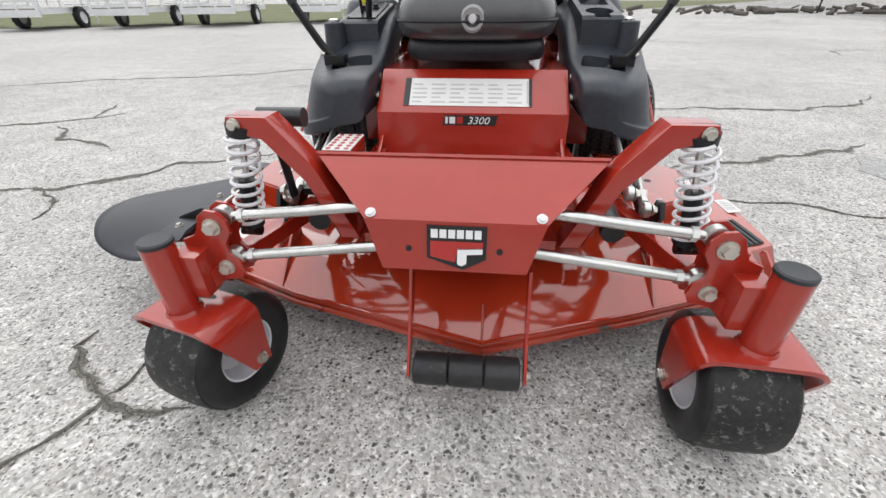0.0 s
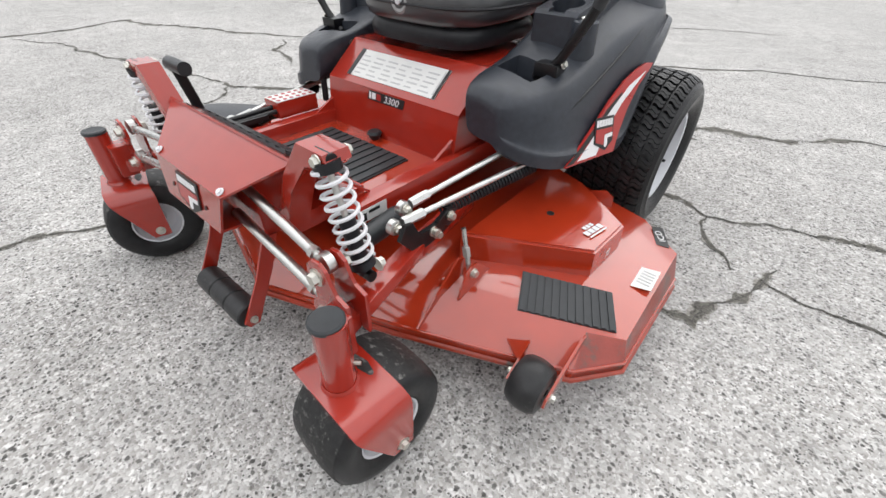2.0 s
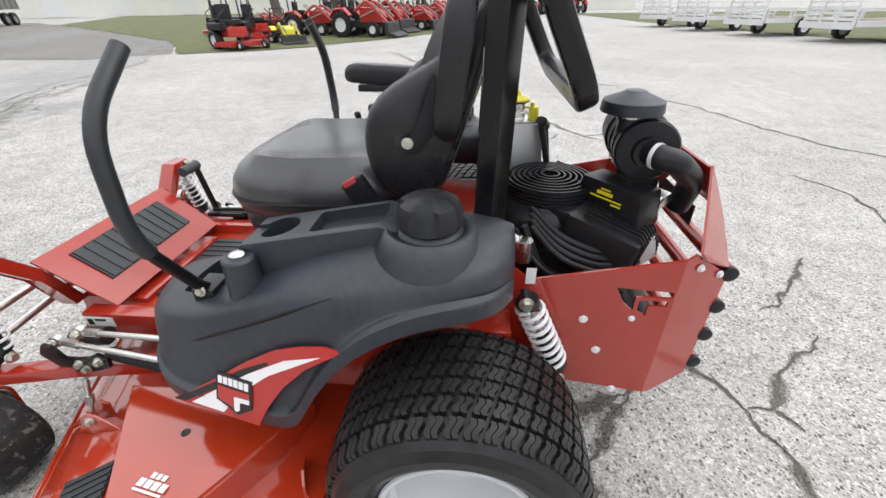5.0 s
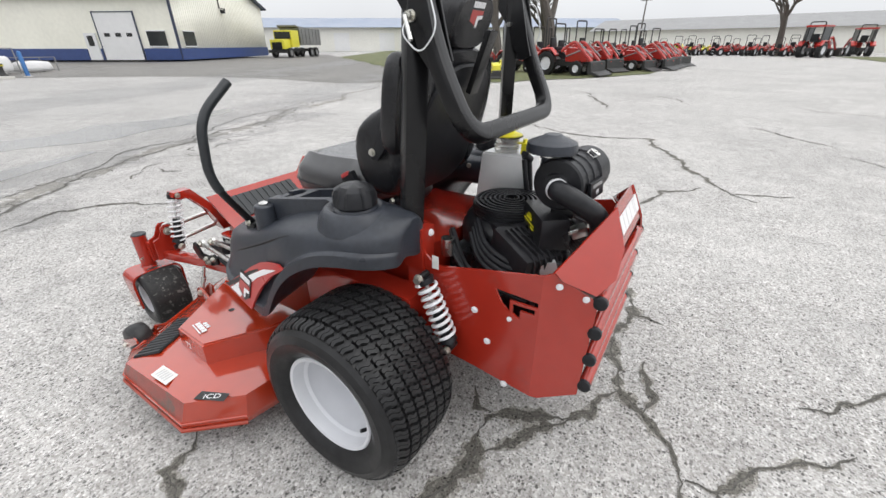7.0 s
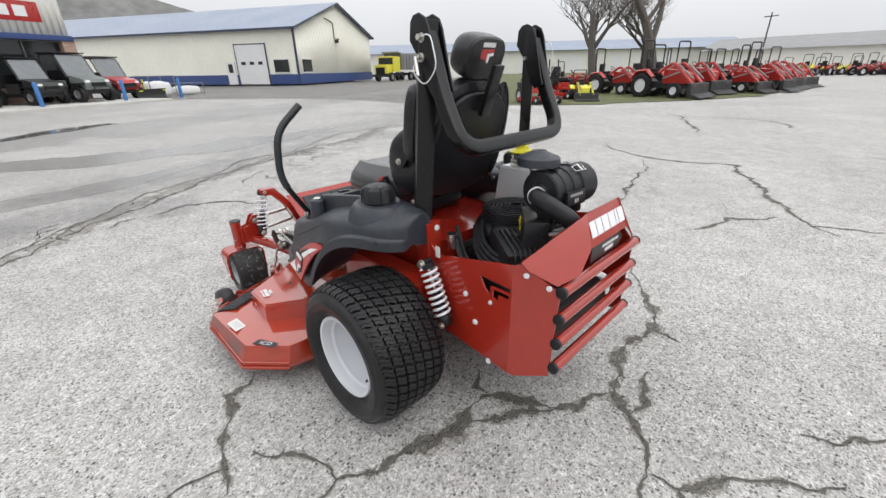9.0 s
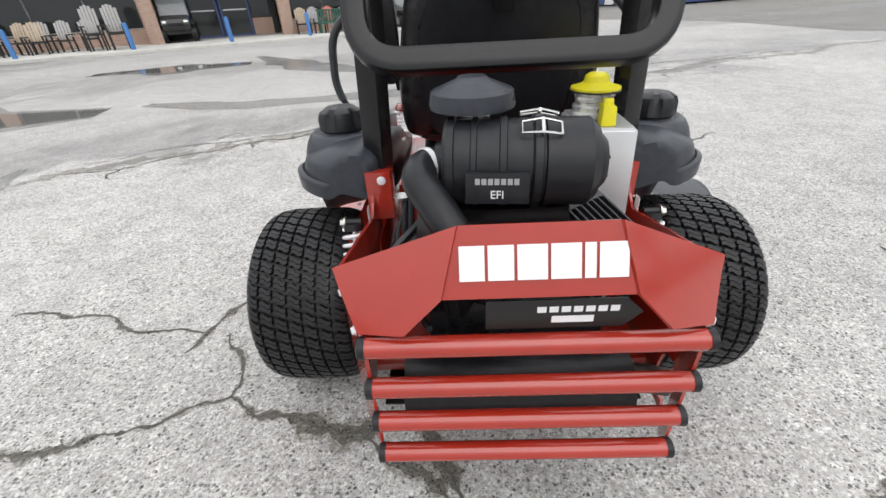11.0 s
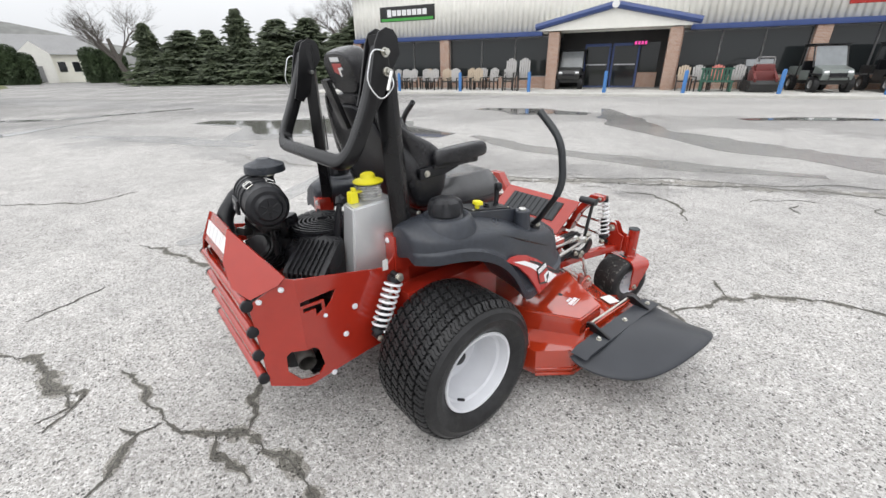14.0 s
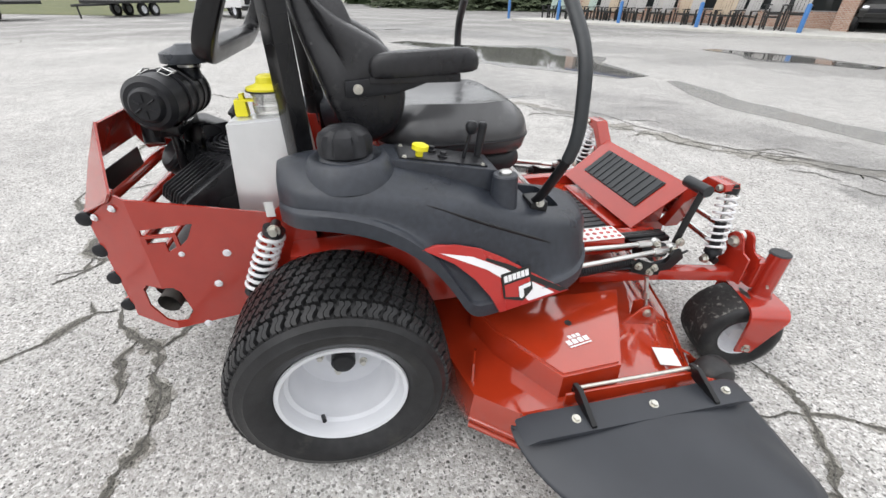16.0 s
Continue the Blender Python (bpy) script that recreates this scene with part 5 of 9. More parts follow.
for s in (1, -1):
    bm = bmesh.new()
    add_prism(bm, [(0.07, 0.942), (0.07, 0.984), (-0.05, 0.995), (-0.20, 0.992), (-0.12, 0.965), (-0.06, 0.948)] if s < 0 else [(0.0, 0.942), (0.035, 0.938), (0.085, 1.0), (0.10, 1.10), (0.075, 1.11), (0.04, 1.0)], 0.016, Matrix.Translation((s * 0.279, 0, 0)) @ YZ, 0.004)
    part("armrest_bracket", bm, BLACK, seat)
    bm = bmesh.new()
    if s < 0:
        am = pose(-0.290, -0.145, 0.998, -3, 0, 0)
        add_cushion(bm, 0.065, 0.30, 0.062, am, None, 3, 24)
        add_box(bm, (-0.278, -0.12, 0.987), (0.035, 0.25, 0.022), bevel=0.006)
    else:
        am = pose(0.290, 0.150, 1.115, 82, 0, 0)
        add_cushion(bm, 0.065, 0.30, 0.062, am, None, 3, 24)
    part("armrest", bm, VINYL, seat, "padded armrest, lowered" if s < 0 else "padded armrest, folded up")
    bolt((s * 0.287, 0.037 if s < 0 else 0.015, 0.964), (s, 0, 0), 0.010, 0.010, parent=seat)
    bolt((s * 0.270, 0.075, 0.80), (s, 0, 0), 0.008, 0.010, parent=seat)
bm = bmesh.new()
add_box(bm, (0.266, -0.115, 0.835), (0.024, 0.06, 0.07), pose(0, 0, 0, 30, 0, 0), bevel=0.006)
buckle = part("belt_buckle", bm, BLACK, seat)
bm = bmesh.new()
add_box(bm, (0.275, -0.135, 0.862), (0.014, 0.036, 0.014), pose(0, 0, 0, 30, 0, 0), bevel=0.003)
part("buckle_button", bm, PINK_TAG, buckle)

# -- folding roll bar: two posts and a hoop hanging down behind --
rops = new("roll_bar")
rops.parent = mower
for s in (1, -1):
    a, b = Vector((s * 0.341, 0.202, 0.68)), Vector((s * 0.301, 0.227, 1.462))
    bm = bmesh.new()
    mm = (b - a).to_track_quat("Z", "Y").to_matrix().to_4x4()
    add_box(bm, (a + b) / 2, (0.048, 0.066, (b - a).length), mm, bevel=0.007)
    part("post", bm, BLACK_STEEL, rops, "black square-section roll bar post")
    # pivot cheeks at the top
    bm = bmesh.new()
    for k in (-1, 1):
        cheek = [(y - 0.035, z) for y, z in ((0.214, 1.40), (0.220, 1.455), (0.235, 1.474), (0.262, 1.480), (0.290, 1.466), (0.306, 1.435), (0.338, 1.300), (0.356, 1.245), (0.318, 1.228), (0.290, 1.262), (0.262, 1.34))]
        add_prism(bm, cheek, 0.008, Matrix.Translation((s * 0.308 + k * 0.031, 0, 0)) @ YZ, 0.002)
    part("pivot_cheek", bm, BLACK_STEEL, rops)
    for t in (0.855, 0.93):
        bolt(a.lerp(b, t) + Vector((s * 0.036, 0.012, 0)), (s, 0, 0.1), 0.011, 0.020, parent=rops)
    p0 = a.lerp(b, 0.855) + Vector((s * 0.05, 0.01, 0))
    bm = bmesh.new()
    wire = rounded([p0, p0 + Vector((s * 0.03, 0.0, -0.04)), p0 + Vector((s * 0.02, 0.05, -0.09)), p0 + Vector((s * 0.0, 0.09, -0.03)), p0 + Vector((0, 0.06, 0.07)), p0 + Vector((-s * 0.005, 0.0, 0.06))], 0.03, 5)
    add_tube(bm, wire, 0.0022, 6)
    part("pin_lanyard", bm, ALU, rops, "thin steel lanyard loop")
    bm = bmesh.new()
    add_rod(bm, p0 - Vector((s * 0.10, 0, 0)), p0 + Vector((s * 0.012, 0, 0)), 0.008)
    add_rod(bm, p0 + Vector((s * 0.012, 0, 0.0)), p0 + Vector((s * 0.03, 0.03, -0.055)), 0.006)
    part("locking_pin", bm, ZINC, rops)
hoop = rounded([(0.310, 0.240, 1.42), (0.320, 0.297, 1.25), (0.316, 0.396, 1.055), (-0.316, 0.396, 1.055), (-0.320, 0.297, 1.25), (-0.310, 0.240, 1.42)], 0.11, 8)
bm = bmesh.new()
add_tube(bm, hoop, 0.0265, 24, flat=0.92, side=(0, 1, 0.4), power=5.0)
part("hoop", bm, BLACK_STEEL, rops, "black tubular hoop, folded down")
bm = bmesh.new()
add_box(bm, (0.318, 0.1795, 1.08), (0.014, 0.002, 0.16))
strip = part("warning_strip", bm, GREY_INK, rops, "narrow pale warning strip")

# -- engine --
engine = new("engine")
engine.parent = mower
bm = bmesh.new()
add_box(bm, (-0.01, 0.42, 0.50), (0.42, 0.32, 0.28), bevel=0.03)
part("crankcase", bm, ENGINE, engine)
bm = bmesh.new()
add_lathe(bm, [(0.175, 0.60), (0.178, 0.68), (0.16, 0.72), (0.135, 0.735), (0.132, 0.765), (0.0, 0.765)], Matrix.Translation((-0.02, 0.395, 0)), 40)
part("blower_housing", bm, ENGINE, engine, "black plastic blower housing")
bm = bmesh.new()
for i in range(10):
    a = 2 * math.pi * i / 10
    add_rod(bm, (-0.02 + 0.02 * math.cos(a), 0.395 + 0.02 * math.sin(a), 0.776), (-0.02 + 0.13 * math.cos(a), 0.395 + 0.13 * math.sin(a), 0.772), 0.003, seg=6)
screen = part("fan_screen", bm, BLACK, engine, "round ribbed fan screen")
for i in range(7):
    bm = bmesh.new()
    add_lathe(bm, [(0.024 + 0.017 * i, 0.768), (0.024 + 0.017 * i, 0.788 - 0.0015 * i), (0.030 + 0.017 * i, 0.788 - 0.0015 * i), (0.030 + 0.017 * i, 0.768)], Matrix.Translation((-0.02, 0.395, 0)), 40, close=True)
    part("screen_ring", bm, BLACK, screen)
for i in range(5):
    bm = bmesh.new()
    z = 0.728 + 0.010 * i
    add_lathe(bm, [(0.134, z), (0.142 - 0.001 * i, z), (0.142 - 0.001 * i, z + 0.005), (0.134, z + 0.005)], Matrix.Translation((-0.02, 0.395, 0)), 40, close=True)
    part("skirt_ring", bm, BLACK, screen)
for s in (1, -1):
    # finned cylinder covers
    cm = Matrix.Translation((0.165, 0.55, 0.640) if s > 0 else (-0.178, 0.500, 0.658)) @ Matrix.Rotation(radians(-38 * s), 4, "Z") @ Matrix.Rotation(radians(-26), 4, "X")
    if s > 0:
        cm = Matrix.Translation((0.150, 0.535, 0.655)) @ Matrix.Rotation(radians(-32), 4, "Z") @ Matrix.Rotation(radians(-12), 4, "X")
    bm = bmesh.new()
    add_box(bm, (0, 0, 0), (0.175, 0.20, 0.15), bevel=0.022)
    for v in bm.verts:
        v.co = cm @ v.co
    cover = part("cylinder_cover", bm, ENGINE, engine, "black finned cylinder cover")
    for i in range(7):
        bm = bmesh.new()
        add_prism(bm, [(-0.07, 0.070), (-0.06, 0.086), (0.085, 0.086), (0.108, 0.065), (0.108, -0.05), (0.098, -0.05), (0.098, 0.060)], 0.0055, Matrix.Translation((-0.06 + 0.02 * i, 0, 0)) @ YZ, 0.002)
        for v in bm.verts:
            v.co = cm @ v.co
        part("fin", bm, ENGINE, cover)
bm = bmesh.new()
add_box(bm, (0.10, 0.565, 0.765), (0.21, 0.10, 0.10), pose(0, 0, 0, 0, 0, 38), bevel=0.014, taper=0.9)
intake = part("intake_cover", bm, ENGINE, engine, "black box-shaped intake cover with yellow print")
im = Matrix.Translation((0.131, 0.524, 0.775)) @ Matrix.Rotation(radians(38), 4, "Z") @ Matrix.Rotation(radians(84), 4, "X")
bars(intake, im, [(-0.05, -0.004, 0.10, 0.004), (-0.03, 0.006, 0.05, 0.010), (-0.02, 0.020, 0.03, 0.004), (0.02, -0.014, 0.03, 0.005)], YELLOW, 0.002, "yellow_print")
bm = bmesh.new()
add_prism(bm, [(-0.10, -0.13), (0.10, -0.13), (0.12, 0.08), (0.06, 0.13), (-0.08, 0.12), (-0.12, 0.0)], 0.05, Matrix.Translation((0.045, 0.46, 0.715)) @ Matrix.Rotation(radians(-32), 4, "Z"), 0.012)
part("top_shroud", bm, ENGINE, engine, "black moulded engine shroud")
bm = bmesh.new()
add_box(bm, (0.205, 0.625, 0.66), (0.035, 0.055, 0.06), pose(0, 0, 0, 18, 0, 30), bevel=0.006)
part("ignition_coil", bm, ALU, engine, "small silver coil housing")
bm = bmesh.new()
add_rod(bm, (-0.25, 0.655, 0.385), (0.25, 0.655, 0.385), 0.085, seg=24)
part("muffler", bm, ENGINE, engine, "black steel muffler")
# invented black plate that keeps the guard's lower cut-out dark inside
bm = bmesh.new()
add_box(bm, (0, 0.535, 0.292), (0.64, 0.21, 0.006), bevel=0.002)
part("dark_backing_plate", bm, BLACK_STEEL, engine, "black plate added under the muffler to keep the cut-out dark")
for i in range(4):
    bm = bmesh.new()
    add_tube(bm, rounded([(0.12 + 0.015 * i, 0.33, 0.735 - 0.012 * i), (0.205 + 0.012 * i, 0.40, 0.69 - 0.016 * i), (0.235 + 0.012 * i, 0.52, 0.655 - 0.014 * i), (0.195, 0.66, 0.685 - 0.012 * i)], 0.09, 6), 0.009, 10)
    part("hose", bm, BLACK, engine, "black rubber hose")
bm = bmesh.new()
add_box(bm, (0.03, 0.112, -0.02), (0.055, 0.002, 0.030))
for v in bm.verts:
    v.co = cm @ v.co
part("code_label", bm, WHITE_LABEL, engine, "small white label with black print")
# ribbed manifold cover below the canister
rib_m = Matrix.Translation((0.035, 0.625, 0.690)) @ Vector((-0.45, 0.62, 0.64)).to_track_quat("Z", "Y").to_matrix().to_4x4()
bm = bmesh.new()
prof = [(0.070, -0.07)]
for i in range(6):
    prof += [(0.070 - 0.002 * i, -0.05 + 0.018 * i), (0.070 - 0.002 * i, -0.041 + 0.018 * i), (0.064 - 0.002 * i, -0.040 + 0.018 * i), (0.064 - 0.002 * i, -0.033 + 0.018 * i)]
add_lathe(bm, prof + [(0.045, 0.066), (0.0, 0.068)], rib_m, 32)
part("manifold_cover", bm, ENGINE, engine, "black ribbed round manifold cover")
bm = bmesh.new()
add_box(bm, (0.105, 0.675, 0.765), (0.040, 0.050, 0.030), pose(0, 0, 0, 20, 0, 30), bevel=0.004)
add_rod(bm, (0.10, 0.69, 0.775), (0.15, 0.655, 0.770), 0.006)
part("throttle_bracket", bm, ZINC, engine, "zinc-plated throttle bracket")
# air cleaner: canister lying across, end cover, clips, badge, rain cap, hose
AC = Matrix.Translation((0.02, 0.612, 0.908)) @ Matrix.Rotation(radians(-6), 4, "Z") @ XAXIS
bm = bmesh.new()
add_lathe(bm, [(0.0, -0.156), (0.040, -0.156), (0.046, -0.150), (0.050, -0.142), (0.062, -0.141), (0.070, -0.132), (0.076, -0.126), (0.076, -0.10), (0.076, -0.054), (0.070, -0.052), (0.070, -0.048), (0.081, -0.046), (0.081, -0.034), (0.075, -0.030), (0.075, 0.010), (0.079, 0.012), (0.079, 0.022), (0.075, 0.024), (0.075, 0.060), (0.078, 0.062), (0.078, 0.070), (0.075, 0.072), (0.075, 0.098), (0.079, 0.100), (0.079, 0.112), (0.074, 0.118), (0.060, 0.121), (0.040, 0.123), (0.036, 0.136), (0.0, 0.137)], AC, 40)
can = part("air_cleaner", bm, BLACK, engine, "black plastic canister air cleaner")
bm = bmesh.new()
for i in range(6):
    a = 2 * math.pi * i / 6
    add_rod(bm, AC @ Vector((0.012 * math.cos(a), 0.012 * math.sin(a), -0.158)), AC @ Vector((0.034 * math.cos(a), 0.034 * math.sin(a), -0.157)), 0.003, seg=6)
part("end_ribs", bm, BLACK, can)
for ang in (150, 205, 330):
    a = radians(ang)
    bm = bmesh.new()
    c, d = math.cos(a), math.sin(a)
    tng = Vector((-d, c, 0))
    loop = [(0.080, -0.075, -0.013), (0.087, -0.045, -0.015), (0.083, -0.012, -0.012), (0.083, -0.012, 0.012), (0.087, -0.045, 0.015), (0.080, -0.075, 0.013), (0.080, -0.075, -0.013)]
    add_tube(bm, [AC @ (Vector((r * c, r * d, z)) + tng * k) for r, z, k in loop], 0.0021, 6)
    add_rod(bm, AC @ (Vector((0.086 * c, 0.086 * d, -0.045)) + tng * 0.016), AC @ (Vector((0.086 * c, 0.086 * d, -0.045)) - tng * 0.016), 0.0035, seg=8)
    part("clip", bm, ZINC, can)
bm = bmesh.new()
bmm = Matrix.Translation((0.055, 0.694, 0.893)) @ Matrix.Rotation(radians(174), 4, "Z") @ Matrix.Rotation(radians(83), 4, "X")
add_prism(bm, [(-0.052, -0.026), (0.052, -0.026), (0.052, 0.026), (-0.052, 0.026)], 0.012, bmm, 0.003)
bd = part("air_cleaner_badge", bm, BLACK, can, "black badge plate with pale lettering")
bars(bd, bmm, [(-0.036 + 0.0105 * i, 0.007, 0.008, 0.010) for i in range(7)], GREY_INK, 0.0065)
tx = bpy.data.curves.new("badge_print", "FONT")
tx.body, tx.size, tx.extrude, tx.align_x = "EFI", 0.019, 0.0004, "CENTER"
tob = new("badge_lettering", tx)
tob.parent = can
tob.matrix_local = bmm @ Matrix.Translation((0.0, -0.016, 0.0065))
tx.materials.append(WHITE_INK)
tob["label"] = "pale lettering EFI"
bm = bmesh.new()
RC = Matrix.Translation((0.088, 0.556, 0))
add_lathe(bm, [(0.030, 0.945), (0.027, 0.975), (0.032, 0.976), (0.032, 0.984), (0.027, 0.987), (0.027, 1.002), (0.068, 0.994), (0.076, 0.995), (0.077, 1.000), (0.074, 1.022), (0.070, 1.025), (0.030, 1.041), (0.024, 1.046), (0.0, 1.046)], RC, 36)
part("rain_cap", bm, PLASTIC, can, "mushroom-shaped black rain cap")
bm = bmesh.new()
add_lathe(bm, [(0.031, 0.980), (0.034, 0.981), (0.034, 0.988), (0.031, 0.989)], RC, 28, close=True)
part("hose_clamp", bm, ZINC, can)
bm = bmesh.new()
hose = rounded([(0.12, 0.604, 0.905), (0.178, 0.608, 0.908), (0.189, 0.654, 0.898), (0.125, 0.738, 0.830), (0.09, 0.735, 0.74)], 0.05, 7)
add_tube(bm, hose, 0.031, 18)
part("intake_hose", bm, BLACK, can, "thick black rubber intake hose")
bm = bmesh.new()
add_rod(bm, hose[4] + Vector((-0.004, -0.003, 0)), hose[4] + Vector((0.004, 0.003, 0)), 0.0325, seg=24)
part("hose_clamp", bm, SPRING, can)
bm = bmesh.new()
add_box(bm, (0.02, 0.62, 0.82), (0.20, 0.07, 0.03), bevel=0.004)
add_rod(bm, (0.09, 0.63, 0.70), (0.08, 0.62, 0.83), 0.012)
add_rod(bm, (-0.06, 0.61, 0.70), (-0.05, 0.61, 0.83), 0.012)
part("cleaner_bracket", bm, BLACK_STEEL, engine)
# hoses and wires
rng = random.Random(5)
for pts, r, mat in (
    ([(0.24, 0.30, 0.74), (0.25, 0.36, 0.60), (0.22, 0.50, 0.56), (0.20, 0.62, 0.58)], 0.009, BLACK),
    ([(0.26, 0.31, 0.70), (0.27, 0.38, 0.57), (0.24, 0.52, 0.53), (0.19, 0.66, 0.56)], 0.008, BLACK),
    ([(0.22, 0.28, 0.72), (0.29, 0.34, 0.64), (0.27, 0.45, 0.58), (0.25, 0.58, 0.55)], 0.006, BLACK),
    ([(-0.185, 0.385, 0.90), (-0.18, 0.40, 0.80), (-0.17, 0.42, 0.66), (-0.19, 0.46, 0.58)], 0.011, BLACK),
    ([(-0.165, 0.375, 0.89), (-0.15, 0.40, 0.78), (-0.15, 0.43, 0.64), (-0.16, 0.48, 0.57)], 0.010, BLACK),
    ([(-0.22, 0.45, 0.62), (-0.25, 0.50, 0.58), (-0.22, 0.56, 0.57), (-0.24, 0.62, 0.60)], 0.005, BLACK),
):
    bm = bmesh.new()
    add_tube(bm, rounded(pts, 0.06, 5), r, 10)
    part("hose", bm, mat, engine, "black rubber hose")
# solenoid and fittings seen through the gap beside the plate
bm = bmesh.new()
add_rod(bm, (0.27, 0.30, 0.655), (0.27, 0.30, 0.715), 0.022)
part("fuel_filter", bm, ZINC, engine)
bm = bmesh.new()
add_rod(bm, (-0.352, 0.662, 0.378), (-0.10, 0.62, 0.40), 0.033, seg=20, caps=False)
add_rod(bm, (-0.352, 0.662, 0.378), (-0.10, 0.62, 0.40), 0.029, seg=20, caps=False)
part("exhaust_pipe", bm, EXHAUST, engine, "grey steel exhaust pipe")

# -- hydraulic tank with clear reservoir and yellow caps --
bm = bmesh.new()
hi = [bm.verts.new(p) for p in ((-0.165, 0.192, 0.898), (-0.205, 0.380, 0.894), (-0.296, 0.388, 0.893), (-0.296, 0.205, 0.903))]
lo = [bm.verts.new(p) for p in ((-0.135, 0.17, 0.585), (-0.185, 0.408, 0.585), (-0.298, 0.415, 0.585), (-0.298, 0.19, 0.585))]
bm.faces.new(hi)
bm.faces.new(lo[::-1])
for i in range(4):
    bm.faces.new((hi[i], hi[(i + 1) % 4], lo[(i + 1) % 4], lo[i]))
bmesh.ops.bevel(bm, geom=list(bm.edges), offset=0.007, segments=2, affect="EDGES")
otank = part("hydraulic_tank", bm, ALU, mower, "silver welded hydraulic oil tank")
bm = bmesh.new()
oc = Matrix.Translation((-0.222, 0.275, 0))
add_lathe(bm, [(0.048, 0.900), (0.050, 0.925), (0.046, 0.930), (0.046, 0.945), (0.049, 0.950), (0.046, 0.963), (0.0, 0.963)], oc, 30)
part("reservoir", bm, CLEAR, otank, "clear plastic oil reservoir")
bm = bmesh.new()
add_lathe(bm, [(0.058, 0.962), (0.058, 0.967), (0.040, 0.972), (0.030, 0.978), (0.027, 0.992), (0.018, 0.998), (0.0, 0.998)], oc, 28)
part("reservoir_cap", bm, YELLOW, otank, "yellow reservoir cap")
bm = bmesh.new()
add_lathe(bm, [(0.05, 0.958), (0.060, 0.958), (0.060, 0.962), (0.05, 0.962)], oc, 28, close=True)
part("cap_seal", bm, BLACK, otank)
bm = bmesh.new()
add_box(bm, (-0.232, 0.352, 0.917), (0.036, 0.034, 0.044), bevel=0.006, taper=0.86)
add_box(bm, (-0.232, 0.346, 0.944), (0.022, 0.012, 0.018), bevel=0.003)
add_box(bm, (-0.232, 0.330, 0.936), (0.026, 0.030, 0.006), bevel=0.002)
part("filler_cap", bm, YELLOW, otank, "small yellow filler cap")
bm = bmesh.new()
add_rod(bm, (-0.19, 0.39, 0.885), (-0.17, 0.375, 0.905), 0.016)
add_rod(bm, (-0.20, 0.37, 0.90), (-0.17, 0.37, 0.91), 0.012)
part("hose_fitting", bm, BLACK, otank)

# -- pedals, height plate and deck-lift linkage --
bm = bmesh.new()
add_tube(bm, [(-0.415, -1.02, 0.440), (-0.415, -1.035, 0.53), (-0.418, -1.055, 0.635)], 0.016, 8, flat=0.45, side=(1, 0, 0))
pedal = part("lift_pedal", bm, BLACK_STEEL, mower, "black foot pedal arm for the deck lift")
bm = bmesh.new()
add_rod(bm, (-0.435, -1.060, 0.640), (-0.335, -1.060, 0.640), 0.020, seg=18)
part("pedal_pad", bm, RUBBER_MAT, pedal)
bolt((-0.432, -1.02, 0.452), (-1, 0, 0), 0.012, 0.014, parent=pedal)
bm = bmesh.new()
add_box(bm, (-0.375, -0.73, 0.455), (0.085, 0.16, 0.055), bevel=0.004)
hp = part("height_selector", bm, RED, mower, "red cutting-height plate with rows of holes")
bm = bmesh.new()
add_prism(bm, [(-0.416, -0.808), (-0.334, -0.808), (-0.334, -0.652), (-0.416, -0.652)], 0.002, Matrix.Translation((0, 0, 0.4845)))
lab = part("height_label", bm, WHITE_LABEL, hp, "white height scale label")
bm = bmesh.new()
add_rod(bm, (0, 0, 0.4855), (0, 0, 0.487), 0.0075, seg=10)
hole = part("pin_hole", bm, RED_INK, hp)
for i in range(6):
    for j in range(3):
        ob = hole if i + j == 0 else new("pin_hole", hole.data)
        ob.parent = hp
        ob.matrix_local = Matrix.Translation((-0.402 + 0.027 * j, -0.795 + 0.026 * i, 0))
bm = bmesh.new()
add_tube(bm, [(-0.35, -0.60, 0.44), (-0.352, -0.595, 0.52), (-0.355, -0.605, 0.585)], 0.007, 8, flat=1.6)
part("lock_lever", bm, BLACK, mower, "short black parking lever")
bm = bmesh.new()
for x, z in ((-0.35, 0.447), (-0.375, 0.455)):
    add_rod(bm, (x, -1.0, z), (x, -0.80, z + 0.005), 0.008)
add_box(bm, (-0.365, -0.93, 0.445), (0.06, 0.16, 0.018), bevel=0.003)
part("lift_link", bm, BLACK_STEEL, mower)
